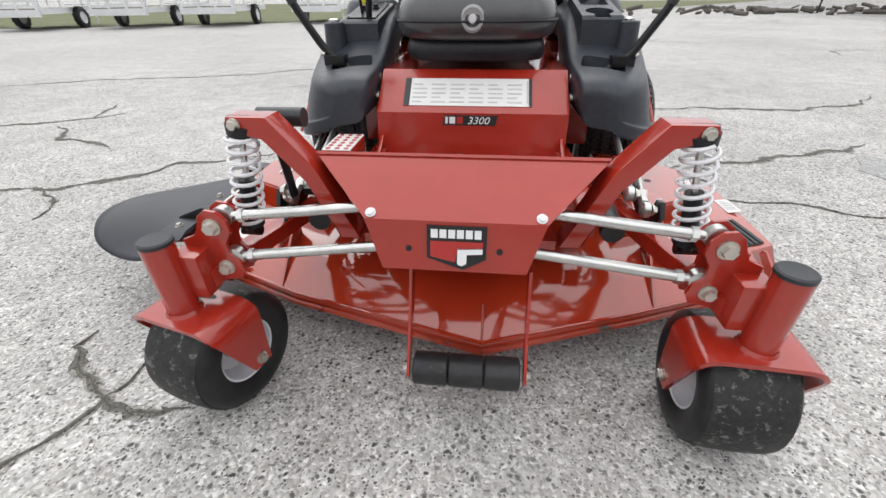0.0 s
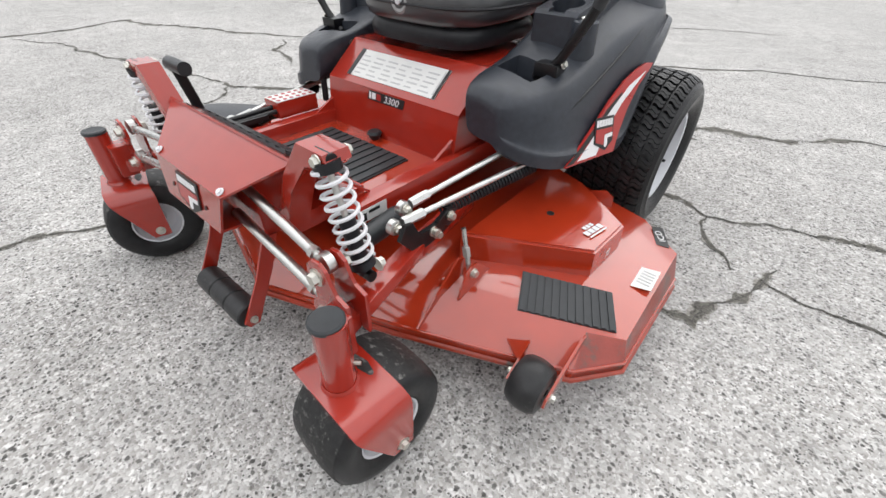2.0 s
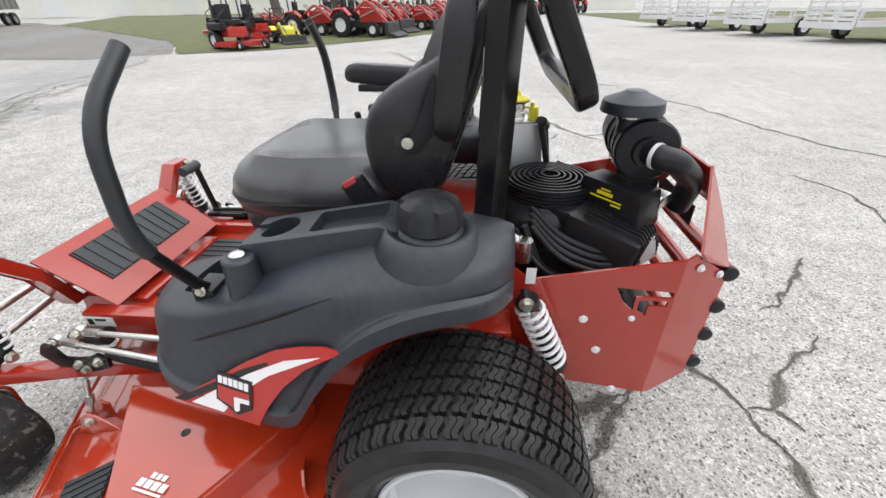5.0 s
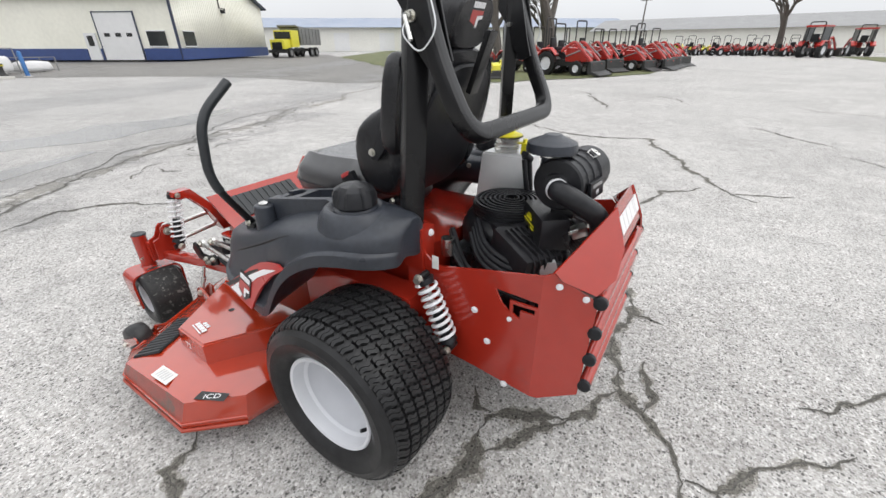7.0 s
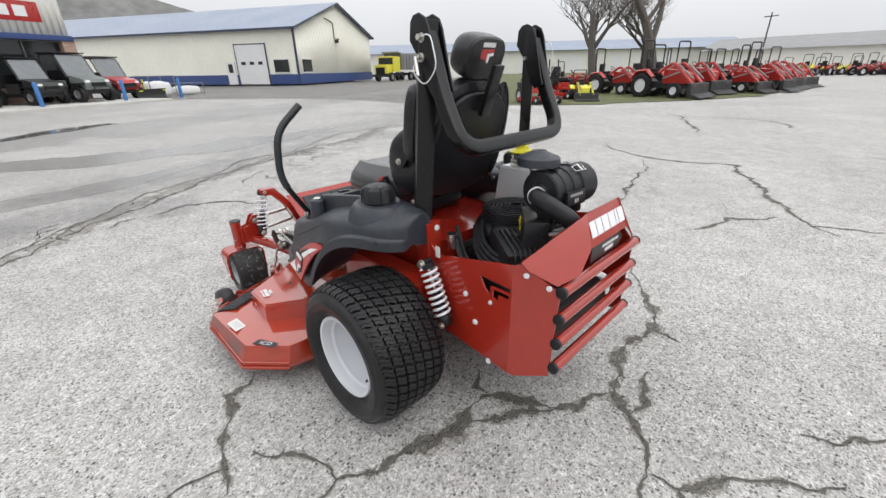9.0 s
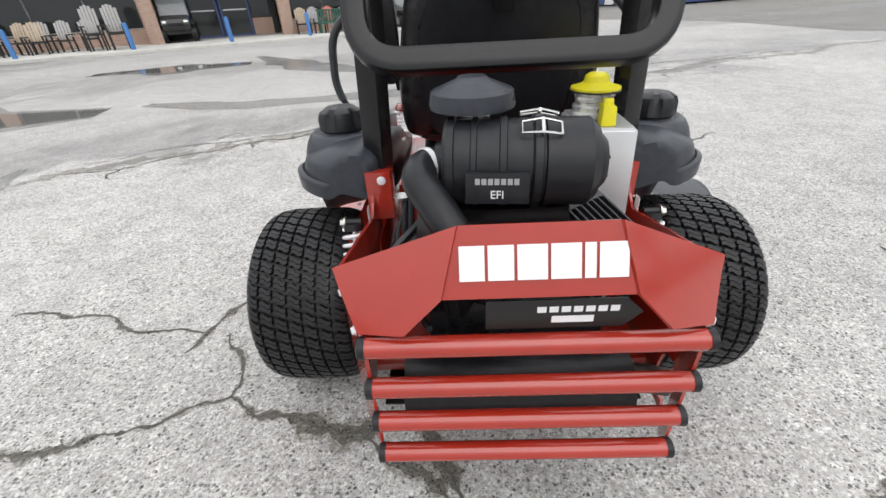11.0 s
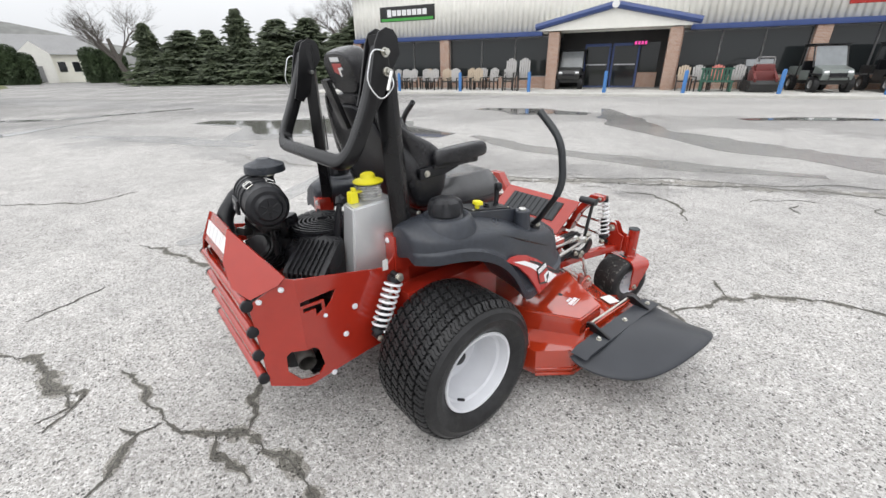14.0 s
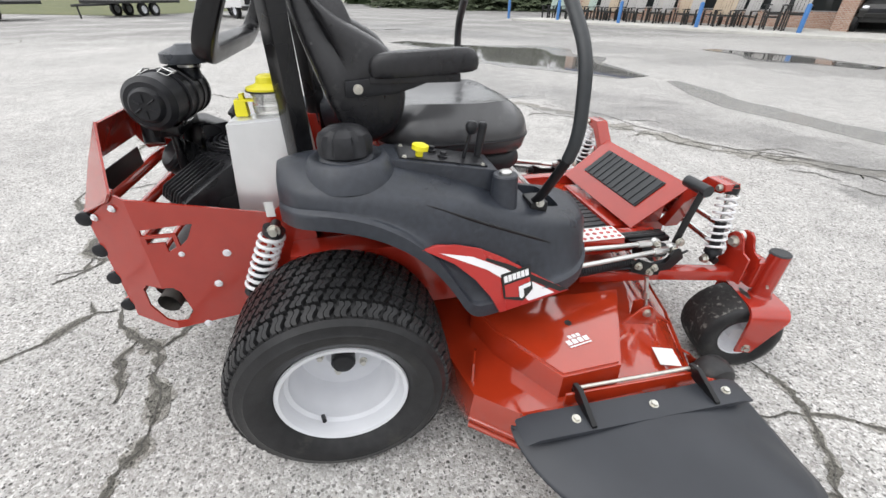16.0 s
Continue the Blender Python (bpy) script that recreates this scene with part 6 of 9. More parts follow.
for s in (1, -1):
    for p0, p1 in (((0.405, -0.945, 0.440), (0.47, -0.48, 0.492)), ((0.430, -1.00, 0.425), (0.52, -0.50, 0.455))):
        a, b = Vector((s * p0[0], p0[1], p0[2])), Vector((s * p1[0], p1[1], p1[2]))
        bm = bmesh.new()
        add_rod(bm, a.lerp(b, 0.06), b, 0.0085, seg=12)
        add_rod(bm, a.lerp(b, 0.05), a.lerp(b, 0.17), 0.0125, seg=6)
        link = part("lift_rod", bm, ZINC, mower, "zinc-plated deck lift rod")
        bm = bmesh.new()
        add_lathe(bm, [(0.0, -0.012), (0.010, -0.012), (0.019, -0.007), (0.019, 0.007), (0.010, 0.012), (0.0, 0.012)], Matrix.Translation(a) @ XAXIS, 16)
        part("rod_end", bm, ZINC, link)
        bolt(a + Vector((s * 0.012, 0, 0)), (s, 0, 0), 0.011, 0.012, parent=link)
    bm = bmesh.new()
    add_prism(bm, [(-1.02, 0.41), (-1.00, 0.445), (-0.975, 0.44), (-0.955, 0.395), (-0.90, 0.395), (-0.85, 0.42), (-0.82, 0.41), (-0.825, 0.375), (-0.88, 0.355), (-0.965, 0.345)], 0.012, Matrix.Translation((s * 0.465, 0, 0)) @ YZ, 0.002)
    part("bell_crank", bm, BLACK_STEEL, mower, "black bell crank of the deck lift")
    for y, z in ((-0.91, 0.385), (-0.895, 0.37), (-0.845, 0.40)):
        bolt((s * 0.472, y, z), (s, 0, 0), 0.010, 0.014)
    bm = bmesh.new()
    add_helix(bm, (s * 0.44, -0.84, 0.40), (s * 0.52, -0.52, 0.435), 0.0150, 0.0042, 30, per=12)
    part("lift_spring", bm, BLACK, mower, "black coil lift spring in a sleeve")
    bm = bmesh.new()
    add_rod(bm, (s * 0.36, -1.03, 0.375), (s * 0.36, -0.92, 0.385), 0.028)
    part("stop_bumper", bm, RUBBER_MAT, mower)
# loose cable along the footwell
bm = bmesh.new()
add_tube(bm, rounded([(-0.42, -0.62, 0.40), (-0.47, -0.80, 0.385), (-0.46, -0.96, 0.40), (-0.42, -1.08, 0.40)], 0.08, 5), 0.005, 8)
part("cable", bm, BLACK, mower)

# ---- ground: one sheet of weathered asphalt ----
def asphalt_material(name="weathered_asphalt", dirt=(1.0, 0.994, 1.004)):
    """Light aggregate in a grey binder, with broad stains and a damp darker strip beyond an old seam."""
    m = bpy.data.materials.new(name)
    m.use_nodes = True
    t = m.node_tree
    b = t.nodes["Principled BSDF"]
    geo = t.nodes.new("ShaderNodeNewGeometry")
    pos = geo.outputs["Position"]
    L = t.links.new

    def noise_node(scale, detail=4, rough=0.55):
        n = t.nodes.new("ShaderNodeTexNoise")
        n.inputs["Scale"].default_value, n.inputs["Detail"].default_value, n.inputs["Roughness"].default_value = scale, detail, rough
        L(pos, n.inputs["Vector"])
        return n.outputs[0]

    def remap(v, a, c, lo, hi):
        r = t.nodes.new("ShaderNodeMapRange")
        r.inputs["From Min"].default_value, r.inputs["From Max"].default_value = a, c
        r.inputs["To Min"].default_value, r.inputs["To Max"].default_value = lo, hi
        L(v, r.inputs["Value"])
        return r.outputs[0]

    def math_node(op, a, c):
        n = t.nodes.new("ShaderNodeMath")
        n.operation = op
        for k, v in ((0, a), (1, c)):
            if isinstance(v, (int, float)):
                n.inputs[k].default_value = v
            else:
                L(v, n.inputs[k])
        return n.outputs[0]

    warp = t.nodes.new("ShaderNodeTexNoise")
    warp.inputs["Scale"].default_value, warp.inputs["Detail"].default_value = 60, 2
    L(pos, warp.inputs["Vector"])
    wv = t.nodes.new("ShaderNodeVectorMath")
    wv.operation = "MULTIPLY_ADD"
    wv.inputs[1].default_value = (0.012, 0.012, 0.012)
    L(warp.outputs[1], wv.inputs[0])
    L(pos, wv.inputs[2])
    vor = t.nodes.new("ShaderNodeTexVoronoi")
    vor.inputs["Scale"].default_value = 140
    L(wv.outputs[0], vor.inputs["Vector"])
    sep = t.nodes.new("ShaderNodeSeparateColor")
    L(vor.outputs["Color"], sep.inputs[0])
    stone = t.nodes.new("ShaderNodeValToRGB")
    e = stone.color_ramp.elements
    e[0].position, e[0].color = 0.0, (0.28, 0.266, 0.246, 1)
    e[1].position, e[1].color = 1.0, (0.66, 0.654, 0.632, 1)
    for p, c in ((0.25, (0.36, 0.347, 0.329, 1)), (0.6, (0.43, 0.423, 0.404, 1)), (0.85, (0.53, 0.522, 0.50, 1))):
        k = stone.color_ramp.elements.new(p)
        k.color = c
    L(sep.outputs[0], stone.inputs[0])

    def specks(cells, share):
        """Dark stones: the cores of a share of the cells."""
        sp = t.nodes.new("ShaderNodeSeparateColor")
        L(cells.outputs["Color"], sp.inputs[0])
        return math_node("MULTIPLY", remap(sp.outputs[1], share, share + 0.06, 1, 0), remap(cells.outputs["Distance"], 0.34, 0.47, 1, 0))

    big = t.nodes.new("ShaderNodeTexVoronoi")
    big.inputs["Scale"].default_value = 72
    L(wv.outputs[0], big.inputs["Vector"])
    dark = math_node("MAXIMUM", specks(vor, 0.27), specks(big, 0.22))
    dark = math_node("MULTIPLY", dark, remap(noise_node(22, 3), 0.38, 0.58, 0.45, 1.0))
    pitted = t.nodes.new("ShaderNodeMix")
    pitted.data_type = "RGBA"
    pitted.inputs[7].default_value = (0.046, 0.044, 0.040, 1)
    L(stone.outputs[0], pitted.inputs[6])
    L(dark, pitted.inputs[0])
    stone = pitted
    # pale worn film, more of it far off where the stones are no longer told apart
    film = t.nodes.new("ShaderNodeMix")
    film.data_type = "RGBA"
    film.inputs[7].default_value = (0.44, 0.434, 0.418, 1)
    L(stone.outputs[2], film.inputs[6])
    L(remap(noise_node(1.3, 5), 0.35, 0.7, 0.0, 0.22), film.inputs[0])
    fine = remap(noise_node(34, 5, 0.7), 0.3, 0.7, 0.80, 1.18)
    broad = math_node("MULTIPLY", remap(noise_node(0.45, 4), 0.3, 0.7, 0.88, 1.12), remap(noise_node(4.5, 4, 0.6), 0.3, 0.7, 0.86, 1.12))
    tone = math_node("MULTIPLY", fine, broad)
    # the damp strip: distance beyond the seam, ragged by noise
    dot = t.nodes.new("ShaderNodeVectorMath")
    dot.operation = "DOT_PRODUCT"
    dot.inputs[1].default_value = (0.46, -0.888, 0)
    L(pos, dot.inputs[0])
    ragged = remap(noise_node(0.55, 6, 0.65), 0.25, 0.75, -1.7, 1.7)
    d = math_node("ADD", dot.outputs["Value"], ragged)
    inside = math_node("MULTIPLY", remap(d, 3.5, 3.8, 0, 1), remap(d, 4.7, 5.6, 1, 0.28))
    second = math_node("MULTIPLY", remap(d, 9.2, 9.6, 0, 1), remap(d, 12.0, 12.6, 1, 0.0))
    third = math_node("MULTIPLY", remap(d, 26.0, 26.6, 0, 1), remap(d, 70.0, 72.0, 1, 0.3))
    damp = math_node("MAXIMUM", math_node("MAXIMUM", inside, second), third)
    streak = remap(noise_node(2.6, 5, 0.7), 0.4, 0.6, 0.55, 1.0)
    damp = math_node("MULTIPLY", damp, streak)
    tone = math_node("MULTIPLY", tone, remap(damp, 0, 1, 1.0, 0.58))
    # trodden, muddy stretch towards the road
    axis = t.nodes.new("ShaderNodeSeparateXYZ")
    L(pos, axis.inputs[0])
    mud = math_node("MULTIPLY", remap(axis.outputs[0], 11.5, 15.0, 0, 1), remap(noise_node(0.42, 6, 0.7), 0.42, 0.56, 0.35, 1.0))
    tone = math_node("MULTIPLY", tone, remap(mud, 0, 1, 1.0, 0.60))
    sc = t.nodes.new("ShaderNodeVectorMath")
    sc.operation = "SCALE"
    L(film.outputs[2], sc.inputs[0])
    L(tone, sc.inputs["Scale"])
    tint = t.nodes.new("ShaderNodeVectorMath")
    tint.operation = "MULTIPLY"
    tint.inputs[1].default_value = dirt
    L(sc.outputs[0], tint.inputs[0])
    L(tint.outputs[0], b.inputs["Base Color"])
    L(remap(damp, 0, 1, 0.82, 0.38), b.inputs["Roughness"])
    b.inputs["Specular IOR Level"].default_value = 0.4
    bp = t.nodes.new("ShaderNodeBump")
    bp.inputs["Strength"].default_value, bp.inputs["Distance"].default_value = 0.55, 0.004
    L(vor.outputs["Distance"], bp.inputs["Height"])
    bp.invert = True
    L(bp.outputs[0], b.inputs["Normal"])
    return m


bm = bmesh.new()
far = 2500.0
vs = [bm.verts.new(p) for p in ((-far, -far, 0), (far, -far, 0), (far, far, 0), (-far, far, 0))]
bm.faces.new(vs)
ground = part("ground", bm, asphalt_material())
tagged(ground, "weathered light grey asphalt lot with exposed aggregate", "ground", kind="structure")

CRACK = material("crack_filling", (0.085, 0.081, 0.073), 0.9, var=0.35, grain=90, bump=0.5, bump_scale=200, second=(0.05, 0.049, 0.045), second_at=0.54, second_scale=30)
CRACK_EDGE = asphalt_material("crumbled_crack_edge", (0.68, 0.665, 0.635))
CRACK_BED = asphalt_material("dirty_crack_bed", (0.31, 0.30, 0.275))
rng = random.Random(11)


CRACKS = [0]


def crack(way, width, depth=5, layers=3):
    """A ragged crack along a few turning points: a crumbled grey margin and a darker split within it."""
    pts = [Vector((x, y, 0)) for x, y in way]
    CRACKS[0] += 1
    lift = 0.00009 * (CRACKS[0] % 9)
    rough = 0.13
    for level in range(depth):
        out = [pts[0]]
        for a, b in zip(pts, pts[1:]):
            seg = b - a
            if seg.length > 0.030:
                side = Vector((-seg.y, seg.x, 0)) * rng.uniform(-rough, rough)
                out.append((a + b) / 2 + side)
            out.append(b)
        pts = out
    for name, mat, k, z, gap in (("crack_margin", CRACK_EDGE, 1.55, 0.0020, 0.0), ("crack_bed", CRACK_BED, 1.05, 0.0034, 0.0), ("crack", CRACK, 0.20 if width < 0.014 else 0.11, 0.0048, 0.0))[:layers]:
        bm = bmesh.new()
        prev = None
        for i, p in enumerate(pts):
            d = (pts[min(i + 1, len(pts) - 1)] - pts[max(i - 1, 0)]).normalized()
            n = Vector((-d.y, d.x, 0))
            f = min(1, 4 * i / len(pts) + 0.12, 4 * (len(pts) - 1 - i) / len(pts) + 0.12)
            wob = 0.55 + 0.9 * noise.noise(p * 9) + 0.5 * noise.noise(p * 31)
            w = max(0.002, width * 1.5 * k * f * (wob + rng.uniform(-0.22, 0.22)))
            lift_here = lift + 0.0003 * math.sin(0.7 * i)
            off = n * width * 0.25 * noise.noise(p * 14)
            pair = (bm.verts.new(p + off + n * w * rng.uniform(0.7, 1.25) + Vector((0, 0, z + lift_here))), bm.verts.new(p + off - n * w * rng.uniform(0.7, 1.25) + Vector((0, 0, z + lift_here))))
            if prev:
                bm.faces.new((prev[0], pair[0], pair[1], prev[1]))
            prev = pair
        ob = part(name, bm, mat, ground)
    return pts


# behind the mower: the main split and its branches
crack([(-1.19, 0.60), (-0.95, 0.77), (-0.73, 0.84), (-0.57, 0.79), (-0.46, 0.79), (-0.35, 0.81), (-0.26, 0.87), (-0.13, 0.89), (-0.06, 0.98), (0.02, 1.06), (0.13, 1.13), (0.18, 1.145)], 0.023)
crack([(0.18, 1.145), (0.25, 1.14), (0.36, 1.19), (0.45, 1.17), (0.56, 1.21), (0.68, 1.25)], 0.012)
crack([(-0.13, 0.89), (-0.06, 0.83), (0.04, 0.82), (0.12, 0.76), (0.17, 0.65), (0.23, 0.53), (0.28, 0.49), (0.41, 0.51), (0.53, 0.52), (0.64, 0.48), (0.73, 0.45), (0.82, 0.45), (0.88, 0.41), (0.94, 0.37)], 0.024)
crack([(0.12, 0.76), (0.22, 0.68), (0.34, 0.61), (0.43, 0.54)], 0.018)
crack([(0.25, 0.48), (0.26, 0.43), (0.16, 0.37)], 0.013)
crack([(0.16, 1.15), (0.16, 1.23), (0.06, 1.31), (-0.04, 1.39), (-0.13, 1.50), (-0.24, 1.64)], 0.013)
crack([(0.16, 1.24), (0.19, 1.26), (0.24, 1.29)], 0.009)
crack([(-0.06, 0.99), (-0.16, 1.02), (-0.27, 0.97), (-0.37, 0.95)], 0.016)
crack([(-0.41, 1.50), (-0.44, 1.60), (-0.56, 1.71), (-0.69, 1.83), (-0.9, 2.0)], 0.011)
crack([(-0.73, 0.84), (-0.71, 0.98)], 0.006)
crack([(1.63, 1.92), (1.38, 1.88), (1.23, 1.72), (1.10, 1.59), (0.82, 1.54), (0.64, 1.46), (0.61, 1.39), (0.43, 1.54)], 0.020)
crack([(0.64, 1.47), (0.53, 1.45), (0.51, 1.56)], 0.011)
crack([(1.63, 1.92), (1.84, 2.02), (2.27, 1.99), (2.74, 1.96), (3.71, 2.59)], 0.017)
crack([(1.59, 1.66), (1.68, 1.49), (1.82, 1.27)], 0.005)
crack([(5.32, 2.50), (4.44, 1.39), (4.61, 0.81)], 0.010)
crack([(-2.21, 2.74), (-1.85, 2.89), (-1.38, 2.79), (-1.20, 2.95), (-0.83, 2.71), (-0.60, 2.45), (-0.48, 2.55), (0.10, 2.94), (0.46, 3.16), (0.97, 3.45), (2.2, 3.9)], 0.011)
# beside the rear wheel and deck
crack([(0.94, 0.37), (1.09, 0.43), (1.23, 0.50), (1.36, 0.54), (1.50, 0.58), (1.68, 0.61), (2.04, 0.77), (2.53, 1.00)], 0.019)
crack([(0.94, 0.37), (0.94, 0.28), (0.97, 0.20), (1.05, 0.13), (1.10, 0.04)], 0.011)
crack([(0.91, -0.40), (0.96, -0.33), (1.06, -0.33), (1.10, -0.18), (1.17, -0.07), (1.20, 0.04), (1.23, 0.15)], 0.017)
crack([(1.20, 0.04), (1.30, 0.01), (1.40, 0.01), (1.51, 0.02), (1.62, -0.02), (1.74, -0.10), (2.2, -0.12)], 0.008)
# in front of the mower and on the chute side
crack([(-0.84, -1.16), (-0.85, -1.27), (-0.88, -1.37), (-0.92, -1.46), (-0.99, -1.56), (-1.02, -1.74), (-1.15, -1.94), (-1.30, -2.06), (-1.43, -2.16), (-1.56, -2.20), (-2.3, -2.5)], 0.016)
crack([(-1.03, -1.75), (-0.96, -1.84), (-0.89, -1.94)], 0.009)
crack([(-0.64, -1.33), (-0.78, -1.36), (-0.87, -1.33), (-0.95, -1.28), (-1.04, -1.23), (-1.11, -1.17), (-1.09, -1.10)], 0.014)
crack([(-5.18, -0.88), (-3.9, -0.5), (-2.9, -0.28), (-2.26, -0.14), (-2.02, 0.02), (-1.88, 0.12), (-1.83, 0.30), (-1.5, 0.42), (-1.19, 0.60)], 0.014)
crack([(-2.26, -0.15), (-2.04, -0.32), (-2.00, -0.46)], 0.010)
crack([(-6.24, -1.95), (-5.41, -0.96), (-5.38, -0.27), (-5.6, 0.28), (-4.61, 0.66), (-3.85, 1.00), (-3.36, 1.24), (-3.12, 1.48)], 0.024)
crack([(-3.25, 1.28), (-3.47, 1.78)], 0.010)
crack([(-2.50, 0.56), (-3.02, 0.69), (-3.35, 1.02)], 0.016)
crack([(-5.67, 2.44), (-4.47, 3.09), (-2.92, 3.64), (-1.51, 4.85), (-0.61, 4.97), (0.66, 5.58)], 0.013)
crack([(-12.3, -2.8), (-10.4, -1.73), (-8.6, -1.07)], 0.03)
crack([(-7.6, 1.54), (-6.96, 1.93), (-6.3, 2.5)], 0.02)
crack([(0.73, -3.46), (0.31, -3.64), (-0.09, -3.38), (-0.30, -3.02)], 0.014)
# the old seam, crumbled along its whole length, and finer splits beyond it
crack([(6.5, -0.7), (3.6, -2.2), (1.58, -3.19), (0.94, -3.85), (-0.06, -4.68), (-1.9, -5.57), (-4.69, -7.04), (-7.71, -8.17), (-12, -9.9)], 0.075, 6, 1)
for k in range(2):
    o = 0.22 * k + rng.uniform(-0.05, 0.05)
    crack([(3.6, -2.15 - o), (1.58, -3.15 - o), (0.94, -3.81 - o), (-0.06, -4.64 - o), (-1.9, -5.53 - o), (-4.69, -7.0 - o), (-7.71, -8.1 - o)], (0.015, 0.008)[k], 7)
for k in range(34):
    # short splits across the crumbled belt
    u = rng.uniform(0, 1)
    x, y = lerp(3.6, -7.7, u), lerp(-2.2, -8.15, u) + rng.uniform(-0.55, 0.25)
    h = rng.uniform(-0.4, 0.9) + 0.5
    crack([(x, y), (x + 0.18 * math.cos(h), y + 0.18 * math.sin(h)), (x + 0.34 * math.cos(h + 0.5), y + 0.34 * math.sin(h + 0.5))], rng.uniform(0.005, 0.010), 3)
for _ in range(16):
    a, r = rng.uniform(0, 2 * math.pi), rng.uniform(8, 17)
    x, y = r * math.cos(a), r * math.sin(a)
    if y < -6 or (x < 1 and y < 0):
        continue
    h = rng.uniform(0, math.pi)
    way = [(x, y)]
    for j in range(rng.randint(3, 6)):
        h += rng.uniform(-0.7, 0.7)
        q = rng.uniform(0.35, 0.9)
        way.append((way[-1][0] + q * math.cos(h), way[-1][1] + q * math.sin(h)))
    crack(way, rng.uniform(0.010, 0.02), 4)

WATER = bpy.data.materials.new("puddle_water")
WATER.use_nodes = True
_b = WATER.node_tree.nodes["Principled BSDF"]
_b.inputs["Base Color"].default_value = (0.15, 0.147, 0.138, 1)
_b.inputs["Roughness"].default_value = 0.04
_b.inputs["IOR"].default_value = 1.5


WET = asphalt_material("rain_wet_asphalt", (0.62, 0.62, 0.62))
_b = WET.node_tree.nodes["Principled BSDF"]
for k in list(_b.inputs["Roughness"].links):
    WET.node_tree.links.remove(k)
_b.inputs["Roughness"].default_value = 0.25
_b.inputs["Specular IOR Level"].default_value = 0.9
for k in list(_b.inputs["Normal"].links):
    WET.node_tree.links.remove(k)


def puddle(way, w0):
    """A shallow sheet of rain water with a wandering shore."""
    bm = bmesh.new()
    pts = rounded([(x, y, 0) for x, y in way], 3.0, 8)
    n = len(pts)
    rim_l, rim_r = [], []
    for i, p in enumerate(pts):
        d = (pts[min(i + 1, n - 1)] - pts[max(i - 1, 0)]).normalized()
        s = Vector((-d.y, d.x, 0))
        w = w0 * math.sin(math.pi * (i + 0.5) / n) ** 0.6
        rim_l.append(p + s * w * (0.8 + 0.5 * noise.noise(p * 0.8)))
        rim_r.append(p - s * w * (0.8 + 0.5 * noise.noise(p * 0.8 + Vector((7, 3, 0)))))
    vl = [bm.verts.new(p + Vector((0, 0, 0.005))) for p in rim_l]
    vr = [bm.verts.new(p + Vector((0, 0, 0.005))) for p in rim_r]
    for i in range(n - 1):
        bm.faces.new((vl[i], vr[i], vr[i + 1], vl[i + 1]))
    wet = bmesh.new()
    for i in range(n - 1):
        q = []
        for j in (i, i + 1):
            for a, b in ((rim_l[j], rim_r[j]), (rim_r[j], rim_l[j])):
                d = (a - b)
                q.append(a + d * (0.28 + 0.22 * noise.noise(a * 1.1)) + Vector((0, 0, 0.0028)))
        wet.faces.new([wet.verts.new(p) for p in (q[0], q[1], q[3], q[2])])
    bmesh.ops.remove_doubles(wet, verts=wet.verts, dist=0.001)
    tagged(part("wet_asphalt", wet, WET), "wet sheen on the asphalt round a puddle", "wet asphalt", kind="structure")
    ob = part("puddle", bm, WATER)
    return tagged(ob, "shallow rain puddle lying on the asphalt", "puddle", "puddles", "structure")


puddle([(12.3, -1.5), (9.9, -3.1), (7.9, -4.1), (5.3, -4.8)], 1.75)
puddle([(9.2, -9.7), (7.4, -10.0), (5.5, -10.6)], 0.85)
puddle([(15.2, 0.6), (13.2, 2.7), (10.8, 4.0)], 0.28)
puddle([(18.5, 4.5), (16.5, 2.0), (17.7, -2.2)], 0.40)
puddle([(1.9, -12.0), (0.6, -13.4), (-0.6, -14.2)], 0.45)


def damp_run(way, w0):
    """A ragged run of damp asphalt where the water drains."""
    bm = bmesh.new()
    pts = rounded([(x, y, 0) for x, y in way], 2.0, 10)
    prev = None
    n = len(pts)
    for i, p in enumerate(pts):
        d = (pts[min(i + 1, n - 1)] - pts[max(i - 1, 0)]).normalized()
        side = Vector((-d.y, d.x, 0))
        w = w0 * min(1, (12 * (i + 0.3) / n) ** 0.5, (12 * (n - 0.7 - i) / n) ** 0.5)
        pair = (bm.verts.new(p + side * w * (0.9 + 0.7 * noise.noise(p * 0.9) + 0.35 * noise.noise(p * 3.1)) + Vector((0, 0, 0.0026))), bm.verts.new(p - side * w * (0.9 + 0.8 * noise.noise(p * 0.9 + Vector((9, 2, 0)))) + Vector((0, 0, 0.0026))))
        if prev:
            bm.faces.new((prev[0], pair[0], pair[1], prev[1]))
        prev = pair
    return tagged(part("wet_asphalt", bm, WET), "dark damp run on the asphalt", "wet asphalt", kind="structure")


damp_run([(6.0, -12.4), (4.0, -9.8), (2.3, -8.2), (0.5, -7.6), (-1.9, -7.4), (-4.2, -8.2)], 0.62)
damp_run([(4.9, -5.2), (3.2, -4.9), (1.2, -5.1), (-0.8, -6.0)], 0.30)
damp_run([(11.3, 1.4), (8.8, -0.5), (7.0, -1.2)], 0.30)
damp_run([(2.36, 0.75), (2.36, 0.44), (2.94, -0.29), (4.06, -1.66), (4.18, -2.3)], 0.15)

